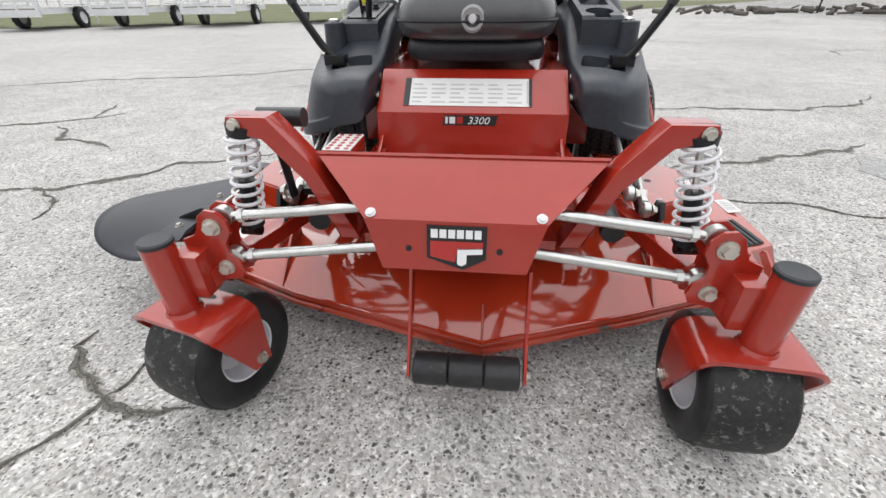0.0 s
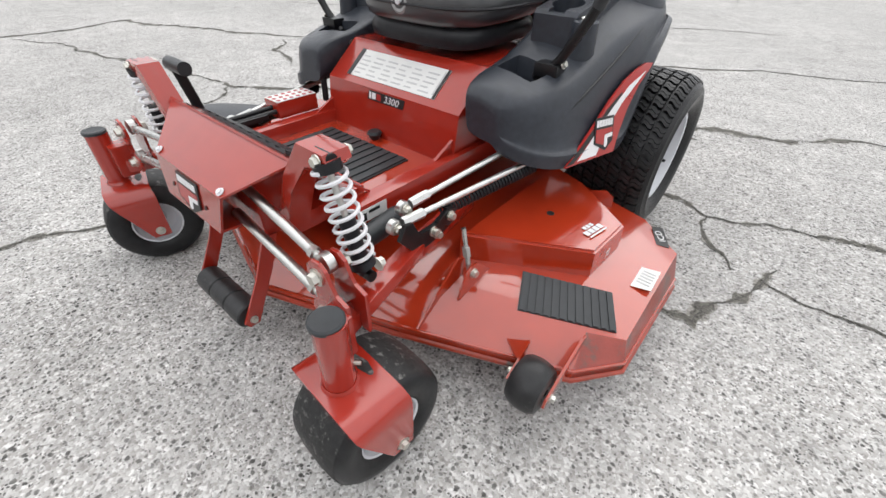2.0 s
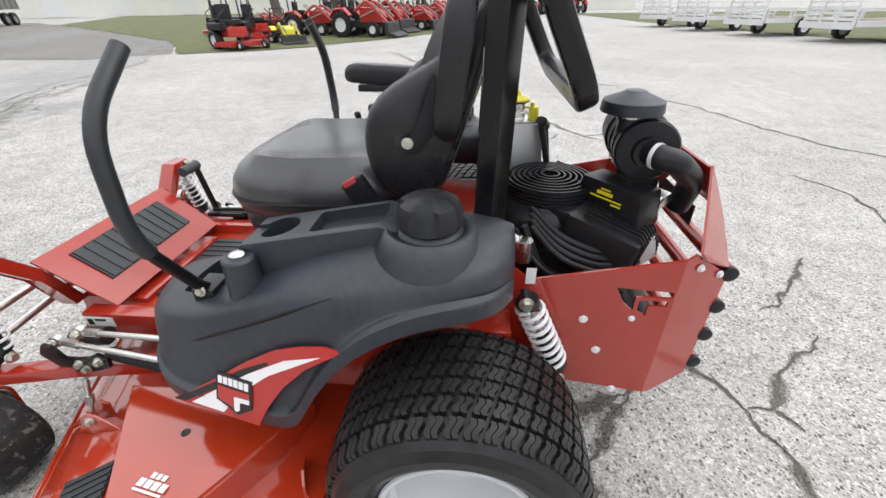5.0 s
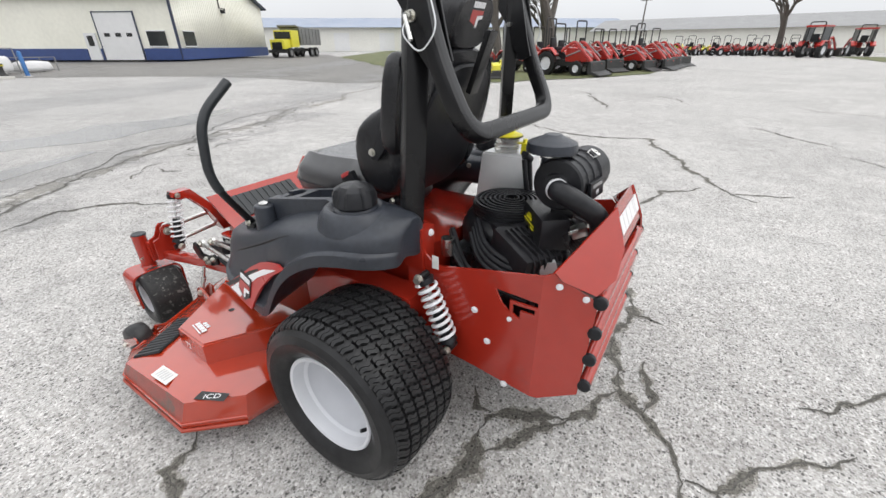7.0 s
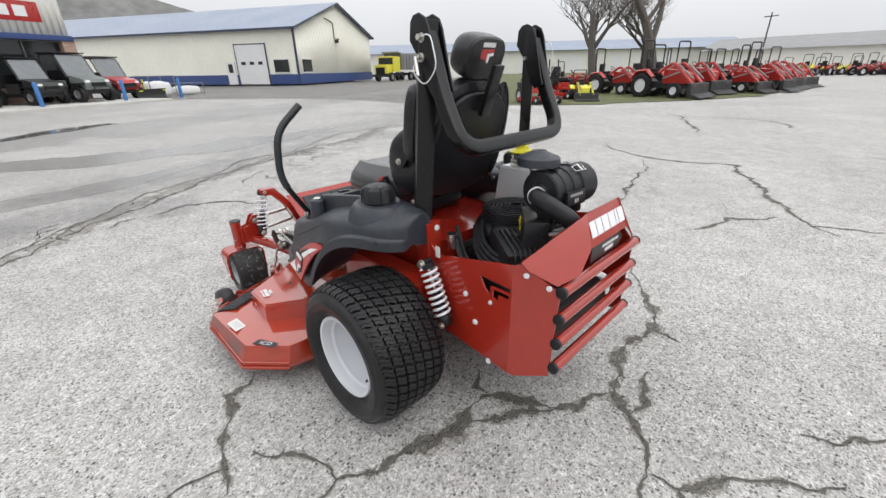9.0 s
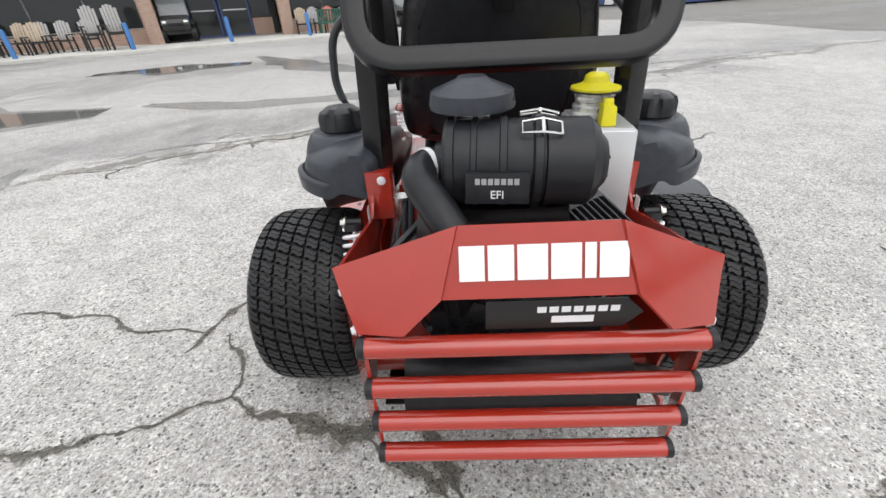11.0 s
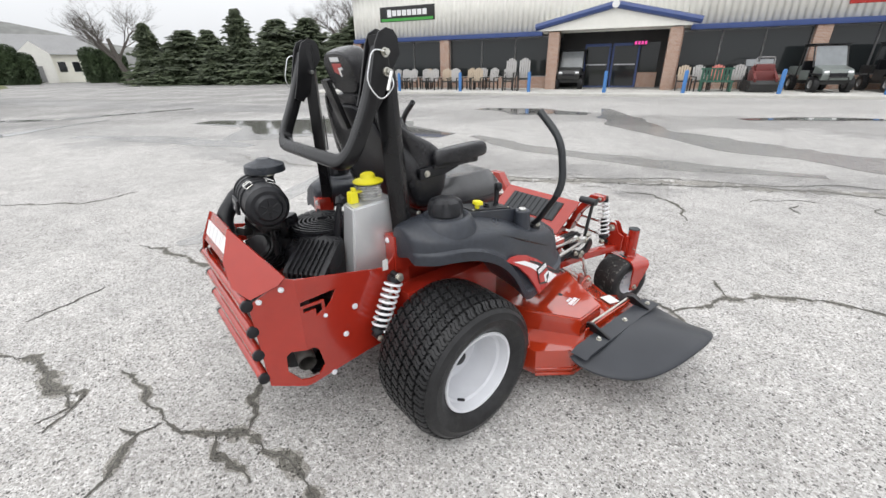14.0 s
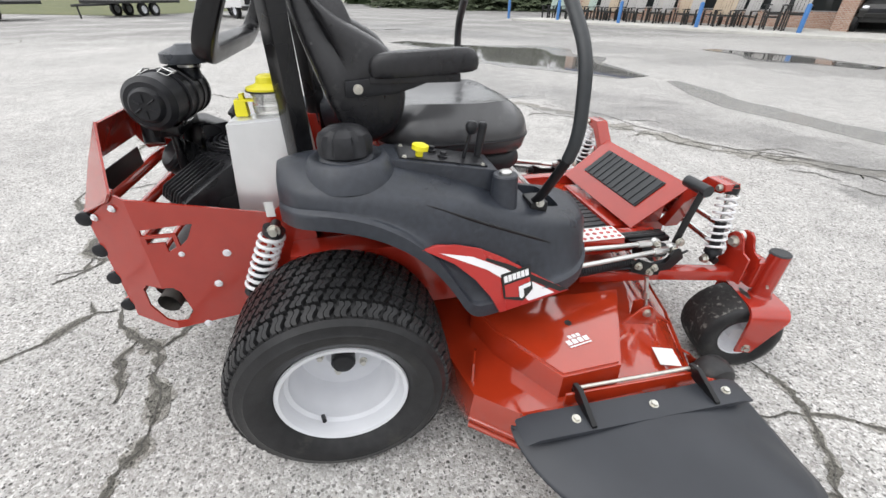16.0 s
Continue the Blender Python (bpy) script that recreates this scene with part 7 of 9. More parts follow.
# darker drive of older asphalt between the lot and the shed
bm = bmesh.new()
bm.faces.new([bm.verts.new((x + 0.4 * noise.noise(Vector((x, y, 0))), y, 0.006)) for x, y in [(-2.5, -29), (-4.6, -26.0), (-7.1, -23.2), (-8.6, -21.2), (-9.6, -19), (-10.3, -16.5), (-10.5, -14.6), (-10.4, -12.6), (-10.4, -11), (-11.8, -9.4), (-16.5, -12.5), (-26, -24), (-36, -37), (-45, -48), (-25, -60), (-8, -45)]])
drive = part("road", bm, asphalt_material("older_dark_asphalt", (0.50, 0.49, 0.48)))
tagged(drive, "darker gravelly asphalt drive leading to the shed", "road", kind="structure")

# ---- grass ----
GRASS = material("spring_grass", (0.095, 0.108, 0.038), 0.9, var=0.35, grain=6, bump=0.6, bump_scale=60, second=(0.15, 0.135, 0.07), second_at=0.53, second_scale=0.7, space="Object")


def lawn(poly, label):
    bm = bmesh.new()
    n = len(poly)
    edge = []
    for i in range(n):
        a, b = Vector((*poly[i], 0.02)), Vector((*poly[(i + 1) % n], 0.02))
        k = max(2, min(30, int((b - a).length / 0.6)))
        for j in range(k):
            p = a.lerp(b, j / k)
            edge.append(bm.verts.new(p + Vector((noise.noise(p * 0.9), noise.noise(p * 0.9 + Vector((5, 5, 5))), 0)) * 0.35))
    bm.faces.new(edge)
    ob = part("lawn", bm, GRASS)
    return tagged(ob, label, "grass", kind="structure")


lawn([(-11.6, -9.2), (-13.0, -6.6), (-17.0, -4.0), (-21.5, -1.9), (-34, -3.6), (-46, -5.0), (-120, -30), (-75, -62), (-36, -37), (-26, -24), (-16.5, -12.5)], "spring lawn with bare patches beside the lot")
lawn([(-60, 10.5), (-30, 11.2), (-18, 12.6), (-11.5, 14.6), (-5, 17.5), (2, 23), (12, 33), (40, 70), (-60, 70)], "rough grass strip under the parked trailers")
lawn([(30, 13), (41, 8.6), (60, 6.5), (130, 14), (130, 60), (40, 45)], "grass verge beside the road")

# ---- materials of the buildings and vehicles ----
SIDING = material("cream_metal_siding", (0.83, 0.815, 0.72), 0.45, var=0.05, grain=3)
SIDING_W = material("white_metal_siding", (0.76, 0.75, 0.70), 0.45, var=0.05, grain=3)
BLUE_TRIM = material("blue_metal_trim", (0.035, 0.065, 0.20), 0.4, var=0.08, grain=3)
DARK_TRIM = material("dark_blue_trim", (0.035, 0.045, 0.085), 0.4, var=0.08, grain=3)
BLUE_ROOF = material("pale_blue_metal_roof", (0.19, 0.235, 0.325), 0.35, var=0.08, grain=2)
BLUE_POST = material("blue_bollard_paint", (0.05, 0.17, 0.42), 0.45, var=0.1, grain=8)
WHITE_DOOR = material("white_door_paint", (0.74, 0.74, 0.74), 0.45, var=0.04, grain=3)
CONCRETE = material("pale_concrete", (0.48, 0.47, 0.44), 0.85, var=0.15, grain=5, bump=0.3, bump_scale=80)
BARK = material("grey_bark", (0.10, 0.088, 0.078), 0.9, var=0.3, grain=12, bump=0.6, bump_scale=30)
NEEDLES = material("spruce_needles", (0.050, 0.066, 0.034), 0.8, var=0.45, grain=3, second=(0.085, 0.10, 0.05), second_at=0.54, second_scale=2.5)
HEDGE = material("arborvitae_green", (0.040, 0.062, 0.026), 0.85, var=0.35, grain=5)
# distance haze is put into this hill's grey base colour
WOODS = material("haze_tinted_wooded_hill", (0.17, 0.172, 0.165), 1.0, var=0.3, grain=0.08)
TRACTOR_RED = material("tractor_red", (0.40, 0.022, 0.016), 0.3, coat=0.3, var=0.08, grain=10)
DARK = material("dark_undercarriage", (0.02, 0.02, 0.02), 0.6, var=0.2, grain=10)
TRUCK_YELLOW = material("truck_yellow", (0.66, 0.60, 0.05), 0.4, var=0.08, grain=6)
STEEL_GREY = material("grey_steel", (0.25, 0.25, 0.25), 0.5, metal=0.4, var=0.15, grain=6)
TRAILER = material("galvanised_trailer", (0.66, 0.67, 0.68), 0.4, metal=0.15, var=0.08, grain=6)
WOOD_DECK = material("grey_wood_plank", (0.22, 0.19, 0.15), 0.85, var=0.25, grain=8)
LAMP = bpy.data.materials.new("open_sign_glow")
LAMP.use_nodes = True
_b = LAMP.node_tree.nodes["Principled BSDF"]
_b.inputs["Base Color"].default_value = (0.5, 0.04, 0.2, 1)
_b.inputs["Emission Color"].default_value = (1.0, 0.08, 0.45, 1)
_b.inputs["Emission Strength"].default_value = 0.8


def brick_material():
    m = bpy.data.materials.new("mixed_brick")
    m.use_nodes = True
    t = m.node_tree
    co = t.nodes.new("ShaderNodeTexCoord")
    br = t.nodes.new("ShaderNodeTexBrick")
    sw = t.nodes.new("ShaderNodeMapping")
    sw.inputs["Rotation"].default_value = (radians(90), 0, 0)
    t.links.new(co.outputs["Object"], sw.inputs[0])
    t.links.new(sw.outputs[0], br.inputs[0])
    br.inputs["Color1"].default_value, br.inputs["Color2"].default_value = (0.30, 0.15, 0.10, 1), (0.40, 0.25, 0.18, 1)
    br.inputs["Mortar"].default_value = (0.45, 0.42, 0.38, 1)
    br.inputs["Scale"].default_value = 4.0
    br.inputs["Mortar Size"].default_value = 0.03
    t.links.new(br.outputs[0], t.nodes["Principled BSDF"].inputs["Base Color"])
    t.nodes["Principled BSDF"].inputs["Roughness"].default_value = 0.9
    return m


BRICK = brick_material()


def box_part(name, centre, size, mat, parent, label="", bevel=0.0, m=None):
    bm = bmesh.new()
    add_box(bm, centre, size, m, bevel)
    return part(name, bm, mat, parent, label)


def ribbed_wall(name, x0, x1, z0, z1, y, mat, parent, pitch=0.3, m=None):
    """Upright ribbed metal cladding in the plane y, seen from -y."""
    bm = bmesh.new()
    m = m or Matrix()
    xs, k = [], 0
    x = x0
    while x < x1:
        for dx, dy in ((0, 0), (pitch * 0.7, 0), (pitch * 0.78, -0.03), (pitch * 0.92, -0.03)):
            if x + dx <= x1:
                xs.append((x + dx, y + dy))
        x += pitch
    xs.append((x1, y))
    prev = None
    for px, py in xs:
        top = z1(px) if callable(z1) else z1
        pair = (bm.verts.new(m @ Vector((px, py, z0))), bm.verts.new(m @ Vector((px, py, top))))
        if prev:
            bm.faces.new((prev[0], pair[0], pair[1], prev[1]))
        prev = pair
    ob = part(name, bm, mat, parent, angle=20)
    md = ob.modifiers.new("thickness", "SOLIDIFY")
    md.thickness, md.offset = 0.15, -1
    return ob


# ---- the dealer's shop: front along local x, doors at x = 0 ----
shop = thing("dealer_shop", "long cream metal shop with blue trim, brick pillars and glass front", "building", (11.6, -22.1, 0.0), 207.1)
box_part("slab", (-0.8, 1.5, 0.04), (33.5, 13.0, 0.14), CONCRETE, shop, "pale concrete apron", 0.02)
ribbed_wall("upper_wall", -16.5, 15.0, 3.0, 6.2, 0.0, SIDING_W, shop)
box_part("side_wall", (15.05, 8.0, 3.0), (0.2, 16.0, 6.2), SIDING_W, shop)
box_part("side_wall", (-16.55, 8.0, 3.0), (0.2, 16.0, 6.2), SIDING_W, shop)
box_part("rear_wall", (-0.8, 16.0, 3.0), (31.5, 0.2, 6.2), SIDING_W, shop)
box_part("fascia", (-10.2, -0.16, 3.02), (12.8, 0.30, 0.24), BLUE_TRIM, shop, "blue metal fascia band", 0.02)
box_part("fascia", (9.4, -0.16, 3.02), (11.5, 0.30, 0.24), BLUE_TRIM, shop, "blue metal fascia band", 0.02)
bm = bmesh.new()
add_prism(bm, [(-17.6, 5.55), (-0.8, 7.6), (16.0, 5.55), (16.0, 5.85), (-0.8, 7.9), (-17.6, 5.85)], 17.5, Matrix.Translation((0, 8.0, 0.25)) @ XZ)
part("roof", bm, BLUE_TRIM, shop, "blue roof edge")
box_part("inner_floor", (-0.8, 8, 0.13), (31, 15, 0.04), STEEL_GREY, shop)
box_part("back_partition", (-0.8, 6.0, 1.6), (31, 0.1, 3.0), DARK, shop)
for x0, x1 in ((-16.2, -10.2), (-9.6, -3.3), (3.3, 8.8), (9.4, 14.8)):
    box_part("sill_wall", ((x0 + x1) / 2, 0.1, 0.42), (x1 - x0, 0.2, 0.65), BRICK, shop, "low brick sill wall")
    k = max(2, round((x1 - x0) / 1.9))
    for i in range(k):
        a, b = x0 + (x1 - x0) * i / k, x0 + (x1 - x0) * (i + 1) / k
        win = box_part("shop_window", ((a + b) / 2, 0.10, 1.82), (b - a - 0.07, 0.03, 2.15), GLASS, shop, "dark reflecting shop window")
        bm = bmesh.new()
        for cx, w, cz, h in ((a, 0.07, 1.82, 2.15), (b, 0.07, 1.82, 2.15), ((a + b) / 2, b - a, 0.76, 0.07), ((a + b) / 2, b - a, 2.88, 0.07)):
            add_box(bm, (cx, 0.08, cz), (w, 0.10, h))
        part("window_frame", bm, STEEL_GREY, win)
for x in (-9.9, 9.1, 14.9, -16.4):
    box_part("brick_pier", (x, -0.02, 1.5), (0.6, 0.45, 2.85), BRICK, shop, "brick pier", 0.01)
# entrance porch with a low gable
for x in (-2.95, 2.95):
    box_part("porch_pillar", (x, -1.1, 1.55), (0.55, 0.55, 2.9), BRICK, shop, "brick porch pillar", 0.01)
    box_part("porch_cheek", (x * 1.06, 0.0, 1.5), (0.4, 1.8, 2.85), BRICK, shop)
bm = bmesh.new()
add_prism(bm, [(-3.7, 3.05), (3.6, 3.05), (3.6, 3.2), (0.0, 4.0), (-3.7, 3.2)], 1.7, Matrix.Translation((0, -0.6, 0)) @ XZ)
part("porch_gable", bm, SIDING_W, shop)
for s in (1, -1):
    a, b = Vector((0, -1.5, 4.12)), Vector((s * 3.95, -1.5, 3.24))
    bm = bmesh.new()
    add_tube(bm, [a, b], 0.17, 8, side=(0, 1, 0))
    part("gable_trim", bm, BLUE_TRIM, shop, "blue gable trim")
bm = bmesh.new()
add_lathe(bm, [(0.0, 0.02), (0.16, 0.02), (0.18, 0.0)], Matrix.Translation((0, -1.68, 4.1)) @ Matrix.Rotation(radians(90), 4, "X"), 20)
part("gable_disc", bm, WHITE_DOOR, shop)
box_part("porch_back", (0, 0.9, 1.6), (5.6, 0.1, 3.0), DARK, shop)
for x in (-0.75, 0.75):
    door = box_part("glass_door", (x, 0.8, 1.25), (1.3, 0.05, 2.3), GLASS, shop, "glass entrance door with blue frame")
    bm = bmesh.new()
    for dx in (-0.66, 0.66):
        add_box(bm, (x + dx, 0.78, 1.25), (0.10, 0.08, 2.35))
    for dz in (-1.1, 1.12):
        add_box(bm, (x, 0.78, 1.25 + dz), (1.3, 0.08, 0.14))
    part("door_frame", bm, BLUE_TRIM, door)
    box_part("push_bar", (x, 0.72, 1.35), (1.1, 0.04, 0.06), RIM, door)
box_part("side_light", (2.0, 0.8, 1.7), (0.9, 0.05, 1.5), GLASS, shop)
box_part("brick_base", (2.0, 0.75, 0.5), (1.0, 0.12, 0.85), BRICK, shop)
sg = box_part("open_sign", (1.45, 0.66, 2.42), (0.75, 0.04, 0.28), BLACK_INK, shop, "glowing pink and blue neon sign")
bm = bmesh.new()
for i in range(4):
    add_box(bm, (1.2 + 0.165 * i, 0.62, 2.42), (0.11, 0.02, 0.16))
part("neon_letters", bm, LAMP, sg)
# shop signs: boards in their colours with bars for the names
kb = box_part("sign_board", (-12.5, -0.12, 4.5), (3.9, 0.16, 0.85), BLACK_INK, shop, "black and green sign board", 0.02)
bm = bmesh.new()
add_box(bm, (-12.5, -0.21, 4.18), (3.7, 0.02, 0.16))
part("green_stripe", bm, material("sign_green", (0.05, 0.30, 0.05), 0.4), kb)
for i in range(8):
    box_part("letter", (-13.75 + 0.36 * i, -0.21, 4.55), (0.28, 0.03, 0.42 if i == 0 else 0.32), WHITE_INK, kb)
rb = box_part("sign_board", (11.9, -0.12, 4.1), (4.4, 0.16, 0.85), RED_INK, shop, "red sign board with white letters", 0.02)
for i in range(5):
    box_part("letter", (10.5 + 0.7 * i, -0.21, 4.1), (0.5, 0.03, 0.45), WHITE_INK, rb)
bm = bmesh.new()
add_lathe(bm, [(0.0, 0.03), (0.3, 0.03), (0.34, 0.0)], Matrix.Translation((-6.4, -0.06, 4.75)) @ Matrix.Rotation(radians(90), 4, "X"), 8)
part("round_sign", bm, RED_INK, shop, "small red round sign")

SHOP = shop.matrix_world.copy()


def at_shop(x, y, z=0.11, turn=0.0):
    return SHOP @ pose(x, y, z, 0, 0, turn)


# bollards
def make_bollard():
    ob = thing("bollard", "blue painted steel bollard with a domed top", "bollard", group="bollards along the shop front")
    bm = bmesh.new()
    add_lathe(bm, [(0.085, 0.0), (0.085, 1.0), (0.07, 1.05), (0.03, 1.08), (0.0, 1.085)], None, 16)
    part("pipe", bm, BLUE_POST, ob)
    bm = bmesh.new()
    add_lathe(bm, [(0.16, 0.0), (0.14, 0.03), (0.09, 0.035)], None, 16)
    part("footing", bm, CONCRETE, ob)
    return ob


bollard = make_bollard()
bollard.matrix_world = at_shop(-18.75, -4.0, 0.0)
for i, x in enumerate((-14.98, -11.2, -7.4, -3.6, 0.1, 3.5, 7.1, 10.6, 14.2, 17.4)):
    copy_thing(bollard, at_shop(x, -4.0, 0.0))


# garden chairs
def make_chair(mat, label):
    ob = thing("garden_chair", label, "chair", group="garden chairs along the shop front")
    for k in (-1, 1):
        for y, h in ((-0.28, 0.62), (0.25, 0.55)):
            box_part("leg", (k * 0.27, y, h / 2), (0.05, 0.08, h), DARK, ob)
        box_part("armrest", (k * 0.30, -0.02, 0.64), (0.11, 0.66, 0.03), DARK, ob, bevel=0.008)
    box_part("seat", (0, -0.02, 0.43), (0.50, 0.50, 0.035), DARK, ob, bevel=0.008, m=Matrix.Rotation(radians(-6), 4, "X"))
    for i in range(5):
        x = -0.22 + 0.11 * i
        h = 0.62 + 0.10 * math.cos((i - 2) * 0.75)
        box_part("back_slat", (x, 0.32, 0.46 + h / 2), (0.095, 0.025, h), mat, ob, bevel=0.01, m=Matrix.Rotation(radians(-14), 4, "X"))
    return ob


GREY_POLY = material("grey_poly_lumber", (0.36, 0.35, 0.34), 0.6, var=0.1)
TAN_POLY = material("tan_poly_lumber", (0.42, 0.34, 0.25), 0.6, var=0.1)
SAGE_POLY = material("sage_poly_lumber", (0.34, 0.42, 0.38), 0.6, var=0.1)
RED_POLY = material("coral_poly_lumber", (0.55, 0.16, 0.13), 0.6, var=0.1)
GREEN_POLY = material("green_poly_lumber", (0.03, 0.10, 0.07), 0.6, var=0.1)
kinds = {}
for nm, mt in (("grey", GREY_POLY), ("tan", TAN_POLY), ("sage green", SAGE_POLY), ("coral red", RED_POLY)):
    kinds[nm] = make_chair(mt, nm + " slatted garden chair with dark arms and legs")
spots = [(-16.9, -2.4, "sage green"), (-16.2, -2.3, "sage green"), (-15.5, -2.5, "grey"), (-14.8, -2.0, "tan"), (-14.1, -2.5, "sage green"), (-13.4, -2.2, "grey"), (-12.7, -2.6, "tan"), (-15.2, -1.1, "grey"), (-14.0, -1.0, "grey"), (-13.2, -0.9, "grey"), (-11.9, -2.0, "grey"), (-11.2, -2.5, "grey"), (-10.5, -1.9, "grey"), (-9.8, -2.4, "grey"), (-9.1, -1.9, "tan"), (-8.4, -2.4, "grey"), (-7.7, -1.8, "tan"), (-7.0, -2.3, "tan"), (-6.2, -2.0, "grey"), (-5.3, -1.8, "grey"), (3.6, -1.9, "tan"), (4.3, -2.1, "grey"), (5.1, -1.6, "coral red"), (5.9, -1.6, "grey"), (-12.4, -1.1, "grey"), (-10.9, -0.9, "tan"), (-9.0, -0.9, "grey"), (-7.2, -0.9, "grey")]
used = set()
for i, (x, y, nm) in enumerate(spots):
    m = at_shop(x, y, 0.11, (i * 47) % 30 - 15)
    if nm in used:
        copy_thing(kinds[nm], m)
    else:
        used.add(nm)
        kinds[nm].matrix_world = m
tall = make_chair(GREY_POLY, "tall grey slatted balcony chair with foot rest")
for o in tall.children:
    if o.name.startswith("leg"):
        o.scale.z, o.location.z = 1.0, 0.0
tall.matrix_world = at_shop(-4.9, -3.0, 0.11) @ Matrix.Diagonal((1.05, 1.0, 1.4, 1))
copy_thing(tall, at_shop(-4.1, -3.1, 0.11, 6)).scale = (1.05, 1.0, 1.4)
bench = thing("garden_bench", "dark green slatted garden bench with white frame", "bench")
for i in range(9):
    box_part("back_slat", (-0.56 + 0.14 * i, 0.25, 0.72), (0.10, 0.03, 0.56), GREEN_POLY, bench, bevel=0.008)
for z in (0.46, 1.0):
    box_part("rail", (0, 0.22, z), (1.35, 0.05, 0.07), GREEN_POLY, bench)
box_part("seat", (0, -0.05, 0.44), (1.35, 0.5, 0.05), GREEN_POLY, bench, bevel=0.008)
for k in (-1, 1):
    box_part("leg", (k * 0.6, -0.25, 0.24), (0.07, 0.07, 0.46), GREEN_POLY, bench)
    box_part("leg", (k * 0.6, 0.22, 0.24), (0.07, 0.07, 0.46), GREEN_POLY, bench)
bench.matrix_world = at_shop(4.9, -2.7, 0.11)


# ---- side-by-side utility vehicles ----
def add_wheel(parent, at, r, w, rimr, mat=None, name="wheel"):
    m = Matrix.Translation(at) @ XAXIS
    bm = bmesh.new()
    add_lathe(bm, [(rimr, -w * 0.42), (r * 0.8, -w * 0.5), (r * 0.96, -w * 0.42), (r, -w * 0.2), (r, w * 0.2), (r * 0.96, w * 0.42), (r * 0.8, w * 0.5), (rimr, w * 0.42)], m, 24)
    wh = part(name, bm, TYRE, parent)
    bm = bmesh.new()
    for i in range(14):
        a = 2 * math.pi * i / 14
        mm = m @ Matrix.Rotation(a, 4, "Z")
        add_box(bm, mm @ Vector((r * 0.99, 0, 0)), (r * 0.06, r * 0.13, w * 0.9), mm.to_3x3().to_4x4())
    part("tread", bm, TYRE, wh)["kind"] = "stuff"
    bm = bmesh.new()
    for k in (1, -1):
        add_lathe(bm, [(rimr * 1.02, k * w * 0.4), (rimr * 0.9, k * w * 0.25), (rimr * 0.4, k * w * 0.3), (0, k * w * 0.32)], m, 18)
    part("rim", bm, mat or STEEL_GREY, wh)
    return wh


UTV_SCREEN = material("utv_screen", (0.20, 0.215, 0.225), 0.10, var=0.15, grain=4)


def make_utv(paint, label):
    """A two-seat utility vehicle with roof, windscreen and cargo box; its front points to -y."""
    u = thing("utility_vehicle", label, "utility vehicle", group="vehicles parked at the shop")
    for x in (-0.62, 0.62):
        for y in (-1.0, 0.95):
            add_wheel(u, (x, y, 0.33), 0.33, 0.26, 0.17)
    bm = bmesh.new()
    add_prism(bm, [(-1.35, 0.50), (-1.42, 0.72), (-1.30, 0.92), (-0.62, 1.08), (-0.55, 0.55)], 1.12, YZ, 0.05)
    hood = part("hood", bm, paint, u, "moulded plastic hood")
    box_part("grille", (0, -1.42, 0.70), (0.62, 0.05, 0.16), BLACK, hood, bevel=0.01)
    for k in (-1, 1):
        bm = bmesh.new()
        add_cushion(bm, 0.20, 0.10, 0.04, Matrix.Translation((k * 0.42, -1.37, 0.82)) @ Matrix.Rotation(radians(80), 4, "X"), None, 3, 16)
        part("headlight", bm, WHITE_INK, hood)
        box_part("mudguard", (k * 0.60, -1.0, 0.74), (0.30, 0.75, 0.06), BLACK, u, bevel=0.02)
    bm = bmesh.new()
    add_tube(bm, rounded([(-0.35, -1.50, 0.42), (-0.35, -1.55, 0.62), (0.35, -1.55, 0.62), (0.35, -1.50, 0.42)], 0.1, 4), 0.025, 8)
    part("front_bumper", bm, DARK, u)
    box_part("chassis", (0, 0, 0.42), (1.1, 2.5, 0.18), DARK, u, bevel=0.03)
    box_part("bench_seat", (0, 0.15, 0.72), (1.1, 0.5, 0.25), BLACK, u, bevel=0.05)
    box_part("seat_back", (0, 0.42, 1.0), (1.1, 0.16, 0.55), BLACK, u, bevel=0.05)
    bm = bmesh.new()
    for k in (-1, 1):
        add_tube(bm, rounded([(k * 0.62, -0.60, 1.0), (k * 0.60, -0.22, 1.85), (k * 0.60, 0.52, 1.88), (k * 0.66, 0.60, 0.55)], 0.12, 4), 0.028, 8)
    for y, z in ((-0.22, 1.85), (0.52, 1.88)):
        add_rod(bm, (-0.6, y, z), (0.6, y, z), 0.026, seg=8)
    part("roll_cage", bm, DARK, u)
    box_part("roof", (0, 0.15, 1.93), (1.32, 0.95, 0.05), BLACK, u, bevel=0.02)
    bm = bmesh.new()
    add_prism(bm, [(-0.58, 0.0), (0.58, 0.0), (0.55, 0.90), (-0.55, 0.90)], 0.012, Matrix.Translation((0, -0.62, 1.02)) @ Matrix.Rotation(radians(66), 4, "X"))
    part("windscreen", bm, UTV_SCREEN, u, "clear windscreen")
    box_part("cargo_box", (0, 1.0, 0.88), (1.3, 0.85, 0.34), paint, u, bevel=0.03)
    box_part("door", (0.64, -0.1, 0.68), (0.04, 0.75, 0.4), paint, u, bevel=0.02)
    box_part("door", (-0.64, -0.1, 0.68), (0.04, 0.75, 0.4), paint, u, bevel=0.02)
    return u


